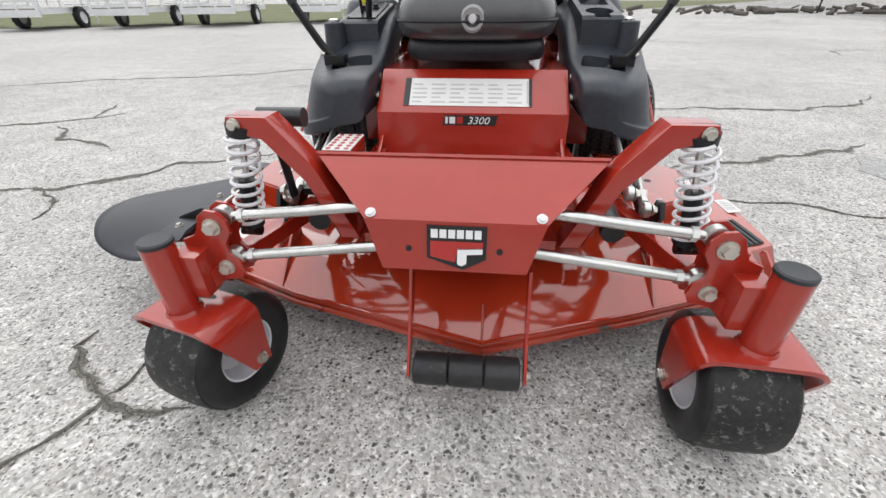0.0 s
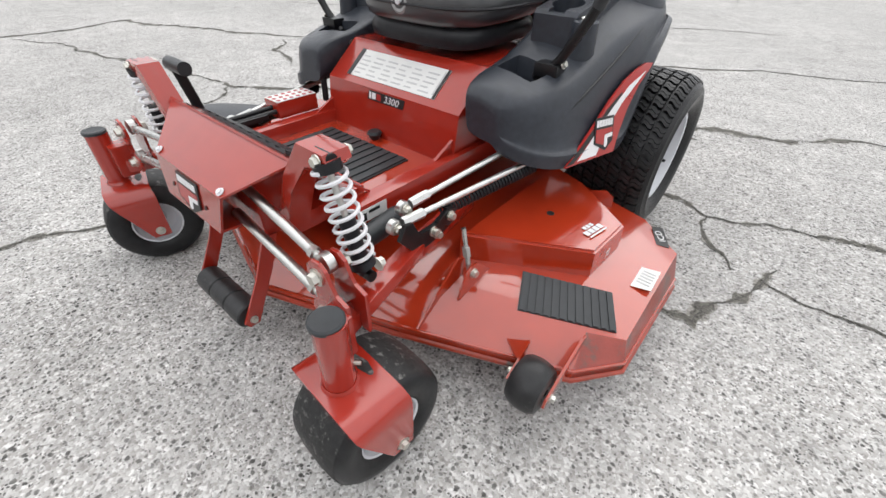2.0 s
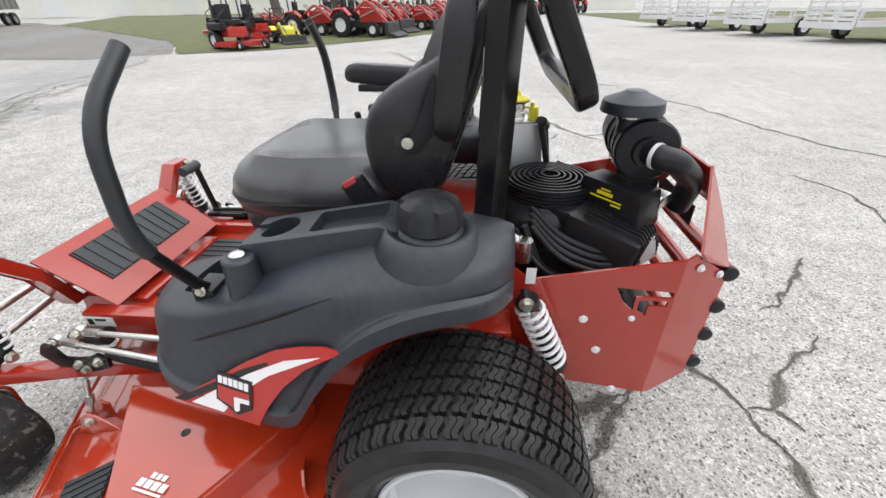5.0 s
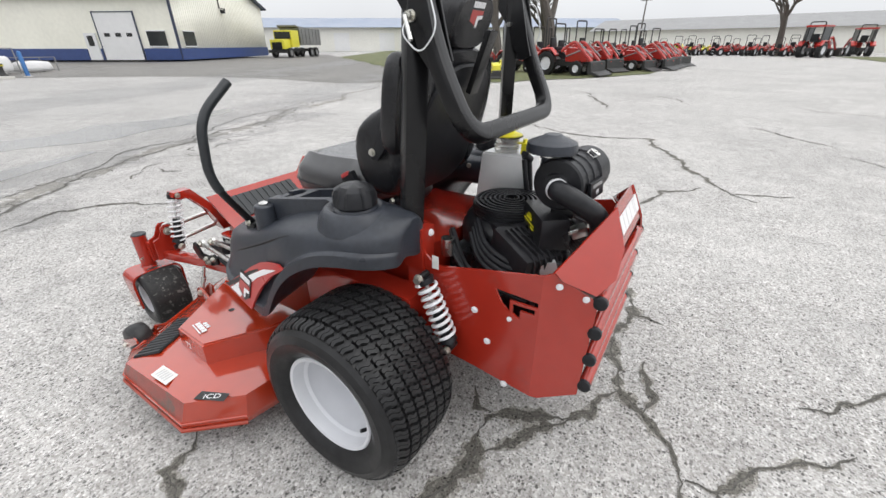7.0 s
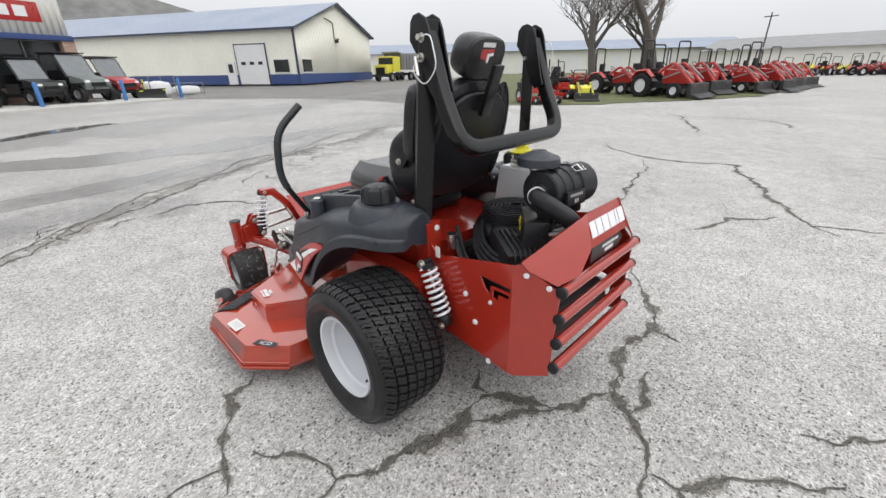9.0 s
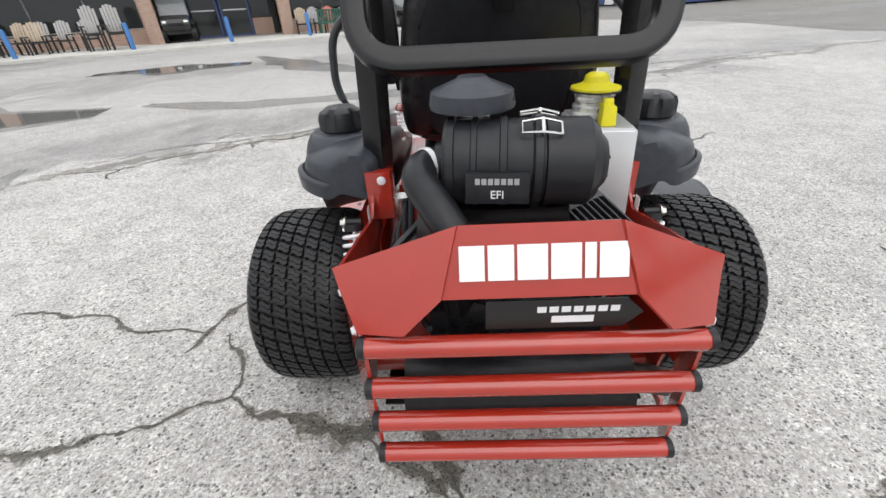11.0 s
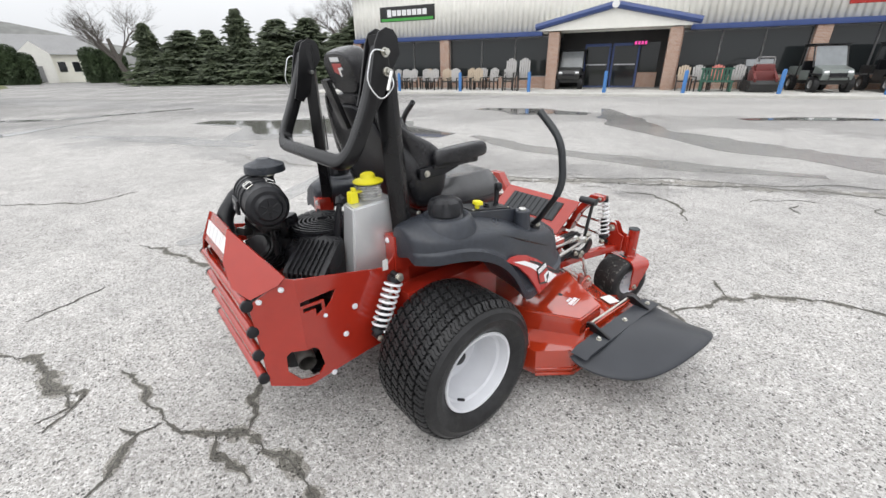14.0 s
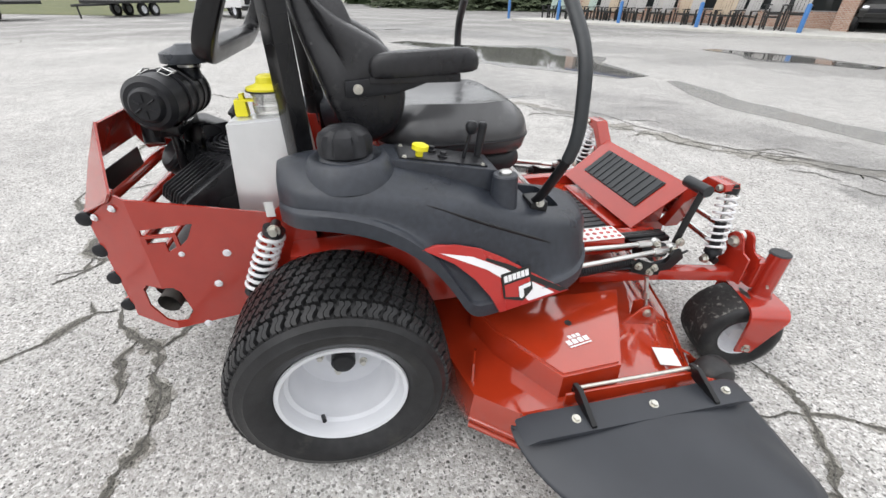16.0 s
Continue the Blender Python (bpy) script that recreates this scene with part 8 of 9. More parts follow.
UTV_GREEN = material("utv_grey_green", (0.16, 0.18, 0.17), 0.4, var=0.08)
UTV_RED = material("utv_red", (0.42, 0.035, 0.04), 0.35, coat=0.2, var=0.06)
UTV_BLACK = material("utv_black", (0.03, 0.03, 0.03), 0.4, var=0.1)
grey_utv = make_utv(UTV_GREEN, "grey-green utility vehicle with windscreen and black roof")
grey_utv.matrix_world = at_shop(9.0, -1.7, 0.11, 8)
red_utv = make_utv(UTV_RED, "red utility vehicle with windscreen and black roof")
red_utv.matrix_world = at_shop(15.7, -0.9, 0.0, 2) @ Matrix.Diagonal((1.12, 1.12, 1.12, 1))
black_utv = make_utv(UTV_BLACK, "black utility vehicle with windscreen and roof")
black_utv.matrix_world = at_shop(11.6, -1.7, 0.11, 5)
copy_thing(grey_utv, at_shop(13.4, -1.9, 0.11, 4)).scale = (1.12, 1.12, 1.12)
copy_thing(black_utv, at_shop(-2.0, 0.15, 0.11, 0) @ Matrix.Diagonal((1.05, 1.05, 1.05, 1)))
copy_thing(black_utv, at_shop(7.0, 0.55, 0.11, 0))
# snow plough standing before the red vehicle: curved black blade on a yellow mount
sp = thing("snow_plough", "black curved snow plough blade with a yellow mount", "snow plough")
bm = bmesh.new()
arc = [(0.10 * math.cos(a) - 0.12, 0.28 + 0.28 * math.sin(a)) for a in [radians(-75 + 15 * i) for i in range(11)]]
add_prism(bm, arc + [(y + 0.03, z) for y, z in arc[::-1]], 1.9, YZ)
part("blade", bm, UTV_BLACK, sp)
box_part("cutting_edge", (0, -0.10, 0.03), (1.9, 0.03, 0.06), DARK, sp)
for k in (-1, 1):
    box_part("push_arm", (k * 0.22, 0.35, 0.42), (0.07, 0.75, 0.07), TRUCK_YELLOW, sp, m=Matrix.Rotation(radians(12), 4, "X"))
    box_part("lift_post", (k * 0.22, 0.62, 0.72), (0.07, 0.07, 0.62), TRUCK_YELLOW, sp)
    box_part("marker", (k * 0.75, -0.16, 0.47), (0.22, 0.02, 0.06), TRUCK_YELLOW, sp)
sp.matrix_world = at_shop(16.5, -2.9, 0.0, 6)
# white wire crates beside it
def make_crate():
    c = thing("wire_crate", "white wire-sided crate with pale wrapped goods", "crate", group="crates by the shop")
    for x in (-0.9, 0.9):
        for y in (-0.5, 0.5):
            box_part("post", (x, y, 0.6), (0.04, 0.04, 1.2), STEEL_GREY, c)
    for z in (0.15, 1.18):
        for y in (-0.5, 0.5):
            box_part("rail", (0, y, z), (1.8, 0.035, 0.035), STEEL_GREY, c)
        for x in (-0.9, 0.9):
            box_part("rail", (x, 0, z), (0.035, 1.0, 0.035), STEEL_GREY, c)
    bm = bmesh.new()
    add_cushion(bm, 1.66, 0.86, 0.72, pose(0, 0, 0.16), lambda x, y: 0.10 * noise.noise(Vector((x * 3, y * 3, 0))), 5.0, 32)
    part("wrapped_goods", bm, WHITE_DOOR, c)
    return c


crate = make_crate()
crate.matrix_world = at_shop(18.3, -1.2, 0.0, 4)
copy_thing(crate, at_shop(20.6, -0.9, 0.0, -3)).scale = (1.0, 1.0, 0.62)
# stand-on loader in front of the glass
LOADER_RED = material("loader_dark_red", (0.14, 0.03, 0.028), 0.45, var=0.15)
ld = thing("compact_loader", "dark red compact loader with a wide black bucket", "loader")
bm = bmesh.new()
add_prism(bm, [(-0.62, 0.05), (-0.70, 0.35), (-0.55, 0.50), (-0.35, 0.45), (-0.30, 0.05)], 1.1, YZ, 0.02)
part("bucket", bm, DARK, ld)
box_part("body", (0, 0.35, 0.62), (0.85, 1.0, 0.55), LOADER_RED, ld, bevel=0.06)
box_part("hood", (0, 0.30, 1.02), (0.70, 0.7, 0.30), LOADER_RED, ld, bevel=0.08)
for k in (-1, 1):
    box_part("track", (k * 0.50, 0.35, 0.25), (0.20, 1.2, 0.46), DARK, ld, bevel=0.08)
    box_part("lift_arm", (k * 0.40, -0.1, 0.75), (0.09, 1.2, 0.14), LOADER_RED, ld, m=Matrix.Rotation(radians(24), 4, "X"))
bm = bmesh.new()
add_tube(bm, rounded([(-0.35, 0.2, 1.1), (-0.35, 0.3, 1.45), (0.35, 0.3, 1.45), (0.35, 0.2, 1.1)], 0.1, 4), 0.025, 8)
part("guard_bar", bm, STEEL_GREY, ld)
ld.matrix_world = at_shop(6.7, -2.6, 0.11)

# ---- cream shed with a blue roof ----
shed = thing("storage_shed", "long cream metal shed with pale blue roof and blue base band", "building", (-19.5, -39.0, 0.15), 208.7)
SW, SL, SE, SR = 16.5, 46.0, 5.0, 7.75  # gable width, length, eave and ridge
ribbed_wall("gable_wall", 0.0, SW, 0.0, lambda x: SE + (SR - SE) * (1 - abs(x - SW / 2) / (SW / 2)), 0.0, SIDING, shed)
bm = bmesh.new()
add_box(bm, (0.06, SL / 2, SE / 2), (0.15, SL, SE))
part("long_wall", bm, SIDING, shed)
box_part("long_wall", (SW - 0.06, SL / 2, SE / 2), (0.15, SL, SE), SIDING, shed)
for s in (1, -1):
    a = Vector((SW / 2, 0, SR + 0.08))
    b = Vector((SW / 2 + s * (SW / 2 + 0.5), 0, SE - 0.10))
    bm = bmesh.new()
    n = 2 * int(SL / 0.9)
    for i in range(n):
        y0 = -0.45 + (SL + 0.9) * i / n
        y1 = -0.45 + (SL + 0.9) * (i + 0.94) / n
        add_shell(bm, [[(a.x, y0, a.z), (a.x, y1, a.z), (b.x, y1, b.z), (b.x, y0, b.z)][::s]], 0.06)
    add_shell(bm, [[(a.x, -0.45, a.z - 0.02), (a.x, SL + 0.45, a.z - 0.02), (b.x, SL + 0.45, b.z - 0.02), (b.x, -0.45, b.z - 0.02)][::s]], 0.06)
    part("roof", bm, BLUE_ROOF, shed, "pale blue standing-seam roof")["kind"] = "stuff"
    bm = bmesh.new()
    add_tube(bm, [a + Vector((0, -0.46, -0.02)), b + Vector((0, -0.46, -0.02))], 0.07, 6, side=(0, 1, 0))
    add_box(bm, (b.x, SL / 2, b.z - 0.03), (0.14, SL + 0.9, 0.18))
    part("roof_edge", bm, DARK_TRIM, shed, "dark blue roof edge")
for y0, y1 in ((0.0, 3.2), (7.0, 7.15), (8.4, SL)):
    box_part("base_band", (-0.05, (y0 + y1) / 2, 0.45), (0.10, y1 - y0, 0.9), BLUE_TRIM, shed)
box_part("base_band", (SW / 2, -0.06, 0.45), (SW, 0.10, 0.9), BLUE_TRIM, shed)
box_part("corner_trim", (0.0, 0.0, SE / 2), (0.16, 0.16, SE), DARK_TRIM, shed)
gd = box_part("overhead_door", (-0.06, 5.1, 1.8), (0.12, 3.5, 3.6), WHITE_DOOR, shed, "white sectional overhead door")
for i in range(1, 6):
    box_part("door_joint", (-0.125, 5.1, 0.6 * i), (0.010, 3.5, 0.015), WHITE_DOOR, gd)
for i in range(3):
    box_part("door_window", (-0.13, 4.1 + 1.0 * i, 1.95), (0.02, 0.5, 0.28), BLACK_INK, gd)
bm = bmesh.new()
add_box(bm, (-0.08, 3.31, 1.85), (0.16, 0.06, 3.72))
add_box(bm, (-0.08, 6.89, 1.85), (0.16, 0.06, 3.72))
add_box(bm, (-0.08, 5.1, 3.66), (0.16, 3.62, 0.07))
part("door_trim", bm, DARK_TRIM, gd)
pd = box_part("entry_door", (-0.06, 7.75, 1.05), (0.12, 1.05, 2.1), WHITE_DOOR, shed, "white entry door with small panes")
box_part("door_pane", (-0.125, 7.75, 1.5), (0.02, 0.5, 0.8), BLACK_INK, pd)
for cx, cy, sx, sy in ((-0.06, 1.75, 0.12, 1.6), (1.6, -0.06, 1.5, 0.12)):
    wn = box_part("window", (cx, cy, 1.65), (sx, sy, 1.15), GLASS, shed, "dark window with white frame")
    bm = bmesh.new()
    for dz in (-0.6, 0.6):
        add_box(bm, (cx, cy, 1.65 + dz), (sx + 0.06, sy + 0.06, 0.08))
    part("window_frame", bm, WHITE_DOOR, wn)
bm = bmesh.new()
add_tube(bm, [(5.8, -0.12, 6.2), (7.4, -0.12, 5.9), (7.4, -0.12, 4.4), (8.4, -0.12, 4.35)], 0.05, 6)
part("conduit", bm, DARK, shed)
box_part("yard_lamp", (7.7, -0.25, 4.1), (0.25, 0.35, 0.3), DARK, shed)

# long white building far behind
wb = thing("far_white_building", "long low white building with pale blue roof, far off", "building", (-86, -58, 0), -53)
box_part("wall", (0, 0, 2.3), (86, 14, 4.6), SIDING_W, wb)
bm = bmesh.new()
add_prism(bm, [(-8, 4.5), (8, 4.5), (0, 6.6)], 88, YZ)
part("roof", bm, BLUE_ROOF, wb)
for i in range(9):
    box_part("door", (-38 + 9.5 * i, 7.02, 1.8), (3.2, 0.1, 3.4), WHITE_DOOR, wb)
wb2 = thing("far_grey_shed", "pale grey shed roof behind parked tractors", "building", (-95, 3, 0), 80)
box_part("wall", (0, 0, 1.8), (50, 12, 3.6), SIDING_W, wb2)
bm = bmesh.new()
add_prism(bm, [(-7, 3.5), (7, 3.5), (0, 5.6)], 52, YZ)
part("roof", bm, STEEL_GREY, wb2)

# dump truck
dt = thing("dump_truck", "yellow dump truck with grey steel body", "truck", (-35.0, -42.5, 0), 111)
box_part("cab", (0, -2.2, 1.9), (2.2, 1.6, 1.7), TRUCK_YELLOW, dt, bevel=0.12)
box_part("windscreen", (0, -3.02, 2.25), (1.9, 0.05, 0.7), GLASS, dt)
box_part("hood", (0, -3.6, 1.35), (1.7, 1.5, 0.95), TRUCK_YELLOW, dt, bevel=0.12)
box_part("grille", (0, -4.36, 1.2), (1.2, 0.06, 0.7), BLACK, dt)
box_part("front_bumper", (0, -4.4, 0.65), (2.2, 0.15, 0.3), DARK, dt)
box_part("chassis", (0, 0, 0.75), (1.0, 8.0, 0.3), DARK, dt)
bm = bmesh.new()
add_prism(bm, [(-1.2, 1.25), (3.4, 1.25), (3.7, 3.0), (-1.2, 3.1), (-1.9, 3.3), (-1.9, 3.15), (-1.3, 3.0)], 2.4, YZ, 0.04)
body = part("dump_body", bm, STEEL_GREY, dt)
for i in range(6):
    for k in (-1, 1):
        box_part("side_rib", (k * 1.24, -0.8 + 0.85 * i, 2.1), (0.08, 0.1, 1.7), STEEL_GREY, body)
for k in (-1, 1):
    for y in (-3.4, 1.4, 2.6):
        add_wheel(dt, (k * 0.95, y, 0.5), 0.5, 0.35, 0.28)


# ---- compact tractors with loaders ----
def make_tractor(paint, label, group):
    """A compact tractor with front loader and roll bar; its bucket points to +y."""
    t = thing("compact_tractor", label, "tractor", group=group)
    for k in (-1, 1):
        add_wheel(t, (k * 0.55, -0.75, 0.48), 0.48, 0.32, 0.26, RIM)
        add_wheel(t, (k * 0.48, 0.75, 0.30), 0.30, 0.22, 0.15, RIM)
        bm = bmesh.new()
        add_tube(bm, [(k * 0.55, -1.25, 0.75), (k * 0.55, -1.0, 1.02), (k * 0.55, -0.55, 1.05), (k * 0.55, -0.25, 0.8)], 0.17, 8, flat=0.35, side=(0, 0, 1))
        part("mudguard", bm, paint, t)
        bm = bmesh.new()
        add_tube(bm, rounded([(k * 0.42, -0.1, 0.95), (k * 0.42, 0.5, 1.35), (k * 0.42, 1.55, 0.45)], 0.2, 4), 0.06, 6)
        part("loader_arm", bm, paint, t)
        bm = bmesh.new()
        add_rod(bm, (k * 0.42, 0.15, 0.75), (k * 0.42, 0.9, 1.0), 0.03, seg=8)
        add_rod(bm, (k * 0.42, 0.75, 1.25), (k * 0.42, 1.45, 0.75), 0.028, seg=8)
        part("loader_ram", bm, STEEL_GREY, t)
    bm = bmesh.new()
    add_prism(bm, [(0.05, 0.55), (0.05, 1.10), (0.85, 1.05), (1.12, 0.92), (1.15, 0.55)], 0.55, YZ, 0.05)
    part("hood", bm, paint, t)
    box_part("chassis", (0, -0.1, 0.5), (0.4, 2.2, 0.25), DARK, t)
    box_part("seat", (0, -0.6, 1.05), (0.45, 0.4, 0.14), BLACK, t, bevel=0.04)
    box_part("seat_back", (0, -0.82, 1.28), (0.45, 0.1, 0.4), BLACK, t, bevel=0.04)
    bm = bmesh.new()
    add_tube(bm, rounded([(-0.42, -0.95, 0.7), (-0.42, -1.0, 2.2), (0.42, -1.0, 2.2), (0.42, -0.95, 0.7)], 0.12, 4), 0.035, 8)
    part("roll_bar", bm, DARK, t)
    bm = bmesh.new()
    add_lathe(bm, [(0.17, 0.0), (0.19, 0.015), (0.17, 0.03)], Matrix.Translation((0, -0.15, 1.22)) @ Matrix.Rotation(radians(-40), 4, "X"), 18, close=True)
    part("steering_wheel", bm, BLACK, t)
    bm = bmesh.new()
    add_prism(bm, [(1.45, 0.12), (2.0, 0.05), (2.02, 0.08), (1.60, 0.22), (1.56, 0.55), (1.50, 0.60), (1.42, 0.45)], 1.5, YZ)
    part("bucket", bm, DARK, t)
    return t


tractor = make_tractor(TRACTOR_RED, "red compact tractor with black loader bucket and roll bar", "tractors for sale")
tractor.matrix_world = pose(-18.9, -5.2, 0, 0, 0, -10) @ Matrix.Diagonal((0.95, 0.95, 1.05, 1))
for i in range(1, 8):
    copy_thing(tractor, pose(-18.9 - 1.7 * i + rng.uniform(-0.4, 0.4), -5.2 + 0.48 * i + rng.uniform(-0.9, 0.5), 0, 0, 0, -14 + rng.uniform(-14, 14))).scale = (0.9, 0.9, 0.9 + 0.08 * (i % 3))
for i in range(7):
    copy_thing(tractor, pose(-20.2 - 1.7 * i, -7.7 + 0.5 * i + rng.uniform(-0.5, 0.5), 0, 0, 0, 5 + rng.uniform(-40, 30))).scale = (0.9, 0.9, 0.95)
yellow = make_tractor(TRUCK_YELLOW, "yellow and black garden tractor on the grass", "tractors for sale")
yellow.matrix_world = pose(-15.8, -7.4, 0.02, 0, 0, -50) @ Matrix.Diagonal((0.62, 0.62, 0.52, 1))
copy_thing(tractor, pose(-22.5, -11.5, 0.02, 0, 0, 60)).scale = (0.8, 0.8, 0.7)
for i in range(17):
    src = yellow if i in (1, 2, 4) else tractor
    c = copy_thing(src, pose(-60 - 3.2 * (i % 3), -5.6 + 0.95 * i, 0, 0, 0, 70 + rng.uniform(-25, 25)))
    c.scale = (0.95, 0.95, 0.82 + 0.13 * (i % 2))
big = make_tractor(TRACTOR_RED, "large red tractor with a glazed cab", "tractors for sale")
box_part("cab_roof", (0, -0.6, 1.95), (1.1, 1.2, 0.12), TRACTOR_RED, big, bevel=0.03)
for k in (-1, 1):
    for y in (-1.1, -0.1):
        box_part("cab_post", (k * 0.5, y, 1.45), (0.05, 0.05, 0.95), DARK, big)
    box_part("cab_window", (k * 0.5, -0.6, 1.45), (0.02, 0.95, 0.85), GLASS, big)
big.matrix_world = pose(-56, 8.2, 0, 0, 0, 60) @ Matrix.Diagonal((1.45, 1.45, 1.4, 1))
copy_thing(big, pose(-64, 12.5, 0, 0, 0, 95)).scale = (1.4, 1.4, 1.35)

# small mowers on the lawn
def make_small_mower(label):
    o = thing("parked_mower", label, "lawn mower", group="mowers on the lawn")
    bm = bmesh.new()
    add_prism(bm, [(-0.7, -1.0), (0.7, -1.0), (0.85, -0.7), (0.85, -0.3), (0.6, -0.15), (-0.6, -0.15), (-0.85, -0.3), (-0.85, -0.7)], 0.14, Matrix.Translation((0, 0, 0.17)), 0.02)
    part("deck", bm, TRACTOR_RED, o)
    for k in (-1, 1):
        add_wheel(o, (k * 0.5, 0.15, 0.28), 0.28, 0.26, 0.15, RIM)
        add_wheel(o, (k * 0.45, -1.15, 0.14), 0.14, 0.13, 0.07, RIM)
        box_part("fender", (k * 0.45, 0.0, 0.66), (0.28, 0.8, 0.22), BLACK, o, bevel=0.07)
        bm = bmesh.new()
        add_tube(bm, rounded([(k * 0.42, -0.4, 0.6), (k * 0.55, -0.42, 0.95), (k * 0.3, -0.42, 1.15)], 0.06, 4), 0.02, 8)
        part("lever", bm, DARK, o)
        bm = bmesh.new()
        add_rod(bm, (k * 0.3, 0.3, 0.6), (k * 0.27, 0.35, 1.6), 0.03, seg=8)
        part("roll_bar_post", bm, DARK, o)
        box_part("front_arm", (k * 0.35, -0.95, 0.42), (0.08, 0.6, 0.08), TRACTOR_RED, o, bevel=0.01)
    box_part("body", (0, 0.2, 0.5), (0.7, 1.2, 0.3), TRACTOR_RED, o, bevel=0.03)
    box_part("engine", (0, 0.6, 0.72), (0.5, 0.4, 0.3), BLACK, o, bevel=0.06)
    box_part("seat", (0, -0.1, 0.78), (0.5, 0.5, 0.15), BLACK, o, bevel=0.05)
    box_part("seat_back", (0, 0.18, 1.05), (0.48, 0.12, 0.5), BLACK, o, bevel=0.05)
    return o


sm = make_small_mower("red zero-turn mower with black seat on the lawn")
sm.matrix_world = pose(-13.6, -8.3, 0.02, 0, 0, 150)
copy_thing(sm, pose(-16.4, -8.9, 0.02, 0, 0, 165))
copy_thing(sm, pose(-21.0, -13.0, 0.02, 0, 0, 120))


# ---- open trailers ----
def make_trailer(label):
    """A galvanised utility trailer, its slatted ramp gate raised at the -y end."""
    o = thing("utility_trailer", label, "trailer", group="trailers on the grass strip")
    for k in (-1, 1):
        add_wheel(o, (k * 0.98, 0.2, 0.33), 0.33, 0.2, 0.19, RIM)
        box_part("side_rail", (k * 0.88, 0.1, 0.92), (0.06, 3.4, 0.06), TRAILER, o)
        box_part("side_sill", (k * 0.88, 0.1, 0.55), (0.08, 3.4, 0.16), TRAILER, o)
        box_part("mudguard", (k * 0.99, 0.2, 0.72), (0.24, 0.95, 0.04), TRAILER, o, bevel=0.01)
        for y in (-1.55, -0.5, 0.7, 1.75):
            box_part("stake", (k * 0.88, y, 0.72), (0.05, 0.05, 0.45), TRAILER, o)
    for i in range(10):
        box_part("floor_plank", (-0.78 + 0.173 * i, 0.1, 0.60), (0.155, 3.35, 0.04), WOOD_DECK, o)
    gate = box_part("ramp_gate", (0, -1.62, 1.15), (1.7, 0.05, 0.06), TRAILER, o)
    for z in (0.68, 0.84, 1.0, 1.30, 1.46):
        box_part("gate_slat", (0, -1.62, z), (1.7, 0.035, 0.075), TRAILER, gate)
    for k in (-1, -0.33, 0.33, 1):
        box_part("gate_upright", (k * 0.83, -1.64, 1.05), (0.06, 0.05, 0.9), TRAILER, gate)
    bm = bmesh.new()
    add_tube(bm, [(-0.8, 1.8, 0.5), (0, 3.1, 0.45), (0.8, 1.8, 0.5)], 0.05, 6)
    add_rod(bm, (0, 2.9, 0.45), (0, 2.9, 0.0), 0.035, seg=8)
    part("drawbar", bm, TRAILER, o)
    box_part("tail_bar", (0, -1.68, 0.5), (1.8, 0.08, 0.2), TRAILER, o)
    return o


tr = make_trailer("white galvanised utility trailer with raised slatted ramp gate")
tr.matrix_world = pose(-12.6, 14.1, 0.0, 0, 0, 12)
for x, y, a in ((-15.4, 12.9, 14), (-9.9, 14.9, 10), (-18.6, 11.9, 18), (-22.2, 11.2, 24), (-6.6, 16.6, 6), (-26, 10.8, 30), (-3.6, 20.5, 2)):
    copy_thing(tr, pose(x, y, 0.0, 0, 0, a))
# flatbed trailers and a container beyond
def make_flatbed(label):
    o = thing("flatbed_trailer", label, "trailer", group="trailers on the grass strip")
    box_part("bed", (0, 0, 0.75), (2.2, 5.2, 0.14), DARK, o)
    box_part("headboard", (0, 2.5, 1.15), (2.2, 0.08, 0.7), STEEL_GREY, o)
    for k in (-1, 1):
        for y in (-0.4, 0.5):
            add_wheel(o, (k * 0.9, y, 0.36), 0.36, 0.22, 0.2, RIM)
        box_part("side_board", (k * 1.1, 0, 1.05), (0.06, 5.2, 0.5), STEEL_GREY, o)
    bm = bmesh.new()
    add_tube(bm, [(-0.6, 2.5, 0.65), (0, 4.2, 0.6), (0.6, 2.5, 0.65)], 0.06, 6)
    add_rod(bm, (0, 3.9, 0.6), (0, 3.9, 0.0), 0.04, seg=8)
    part("drawbar", bm, DARK, o)
    return o


fb = make_flatbed("dark grey dump trailer standing on the grass")
fb.matrix_world = pose(30.5, 12.5, 0, 0, 0, 70)
copy_thing(fb, pose(24.0, 17.0, 0, 0, 0, 62))
copy_thing(fb, pose(19.0, 20.5, 0, 0, 0, 58))
# heap of logs and scrap at the edge of the lot
heap = random.Random(3)
bm = bmesh.new()
for i in range(70):
    p = Vector((heap.uniform(6, 22), heap.uniform(20, 27), 0.1))
    d = Vector((heap.uniform(-1, 1), heap.uniform(-1, 1), heap.uniform(-0.1, 0.25))) * heap.uniform(0.4, 1.3)
    add_rod(bm, p, p + d, heap.uniform(0.03, 0.14), seg=7)
brush = part("brush_pile", bm, BARK)
tagged(brush, "heap of cut branches and scrap beside the lot", "brush pile", kind="stuff")

# ---- box truck, car, house ----
bt = thing("box_truck", "white box truck with dark lettering, parked by the road", "truck", (29.0, 6.6, 0), -52)
box_part("cargo_box", (0, 1.5, 1.95), (2.2, 3.9, 2.3), WHITE_DOOR, bt, bevel=0.04)
box_part("box_nose", (0, -0.65, 2.75), (2.2, 0.9, 0.75), WHITE_DOOR, bt, bevel=0.1)
bm = bmesh.new()
add_prism(bm, [(-2.9, 0.55), (-2.95, 1.05), (-2.0, 1.3), (-1.35, 2.1), (-0.4, 2.15), (-0.4, 0.5)], 1.95, YZ, 0.08)
cab = part("cab", bm, WHITE_DOOR, bt)
bm = bmesh.new()
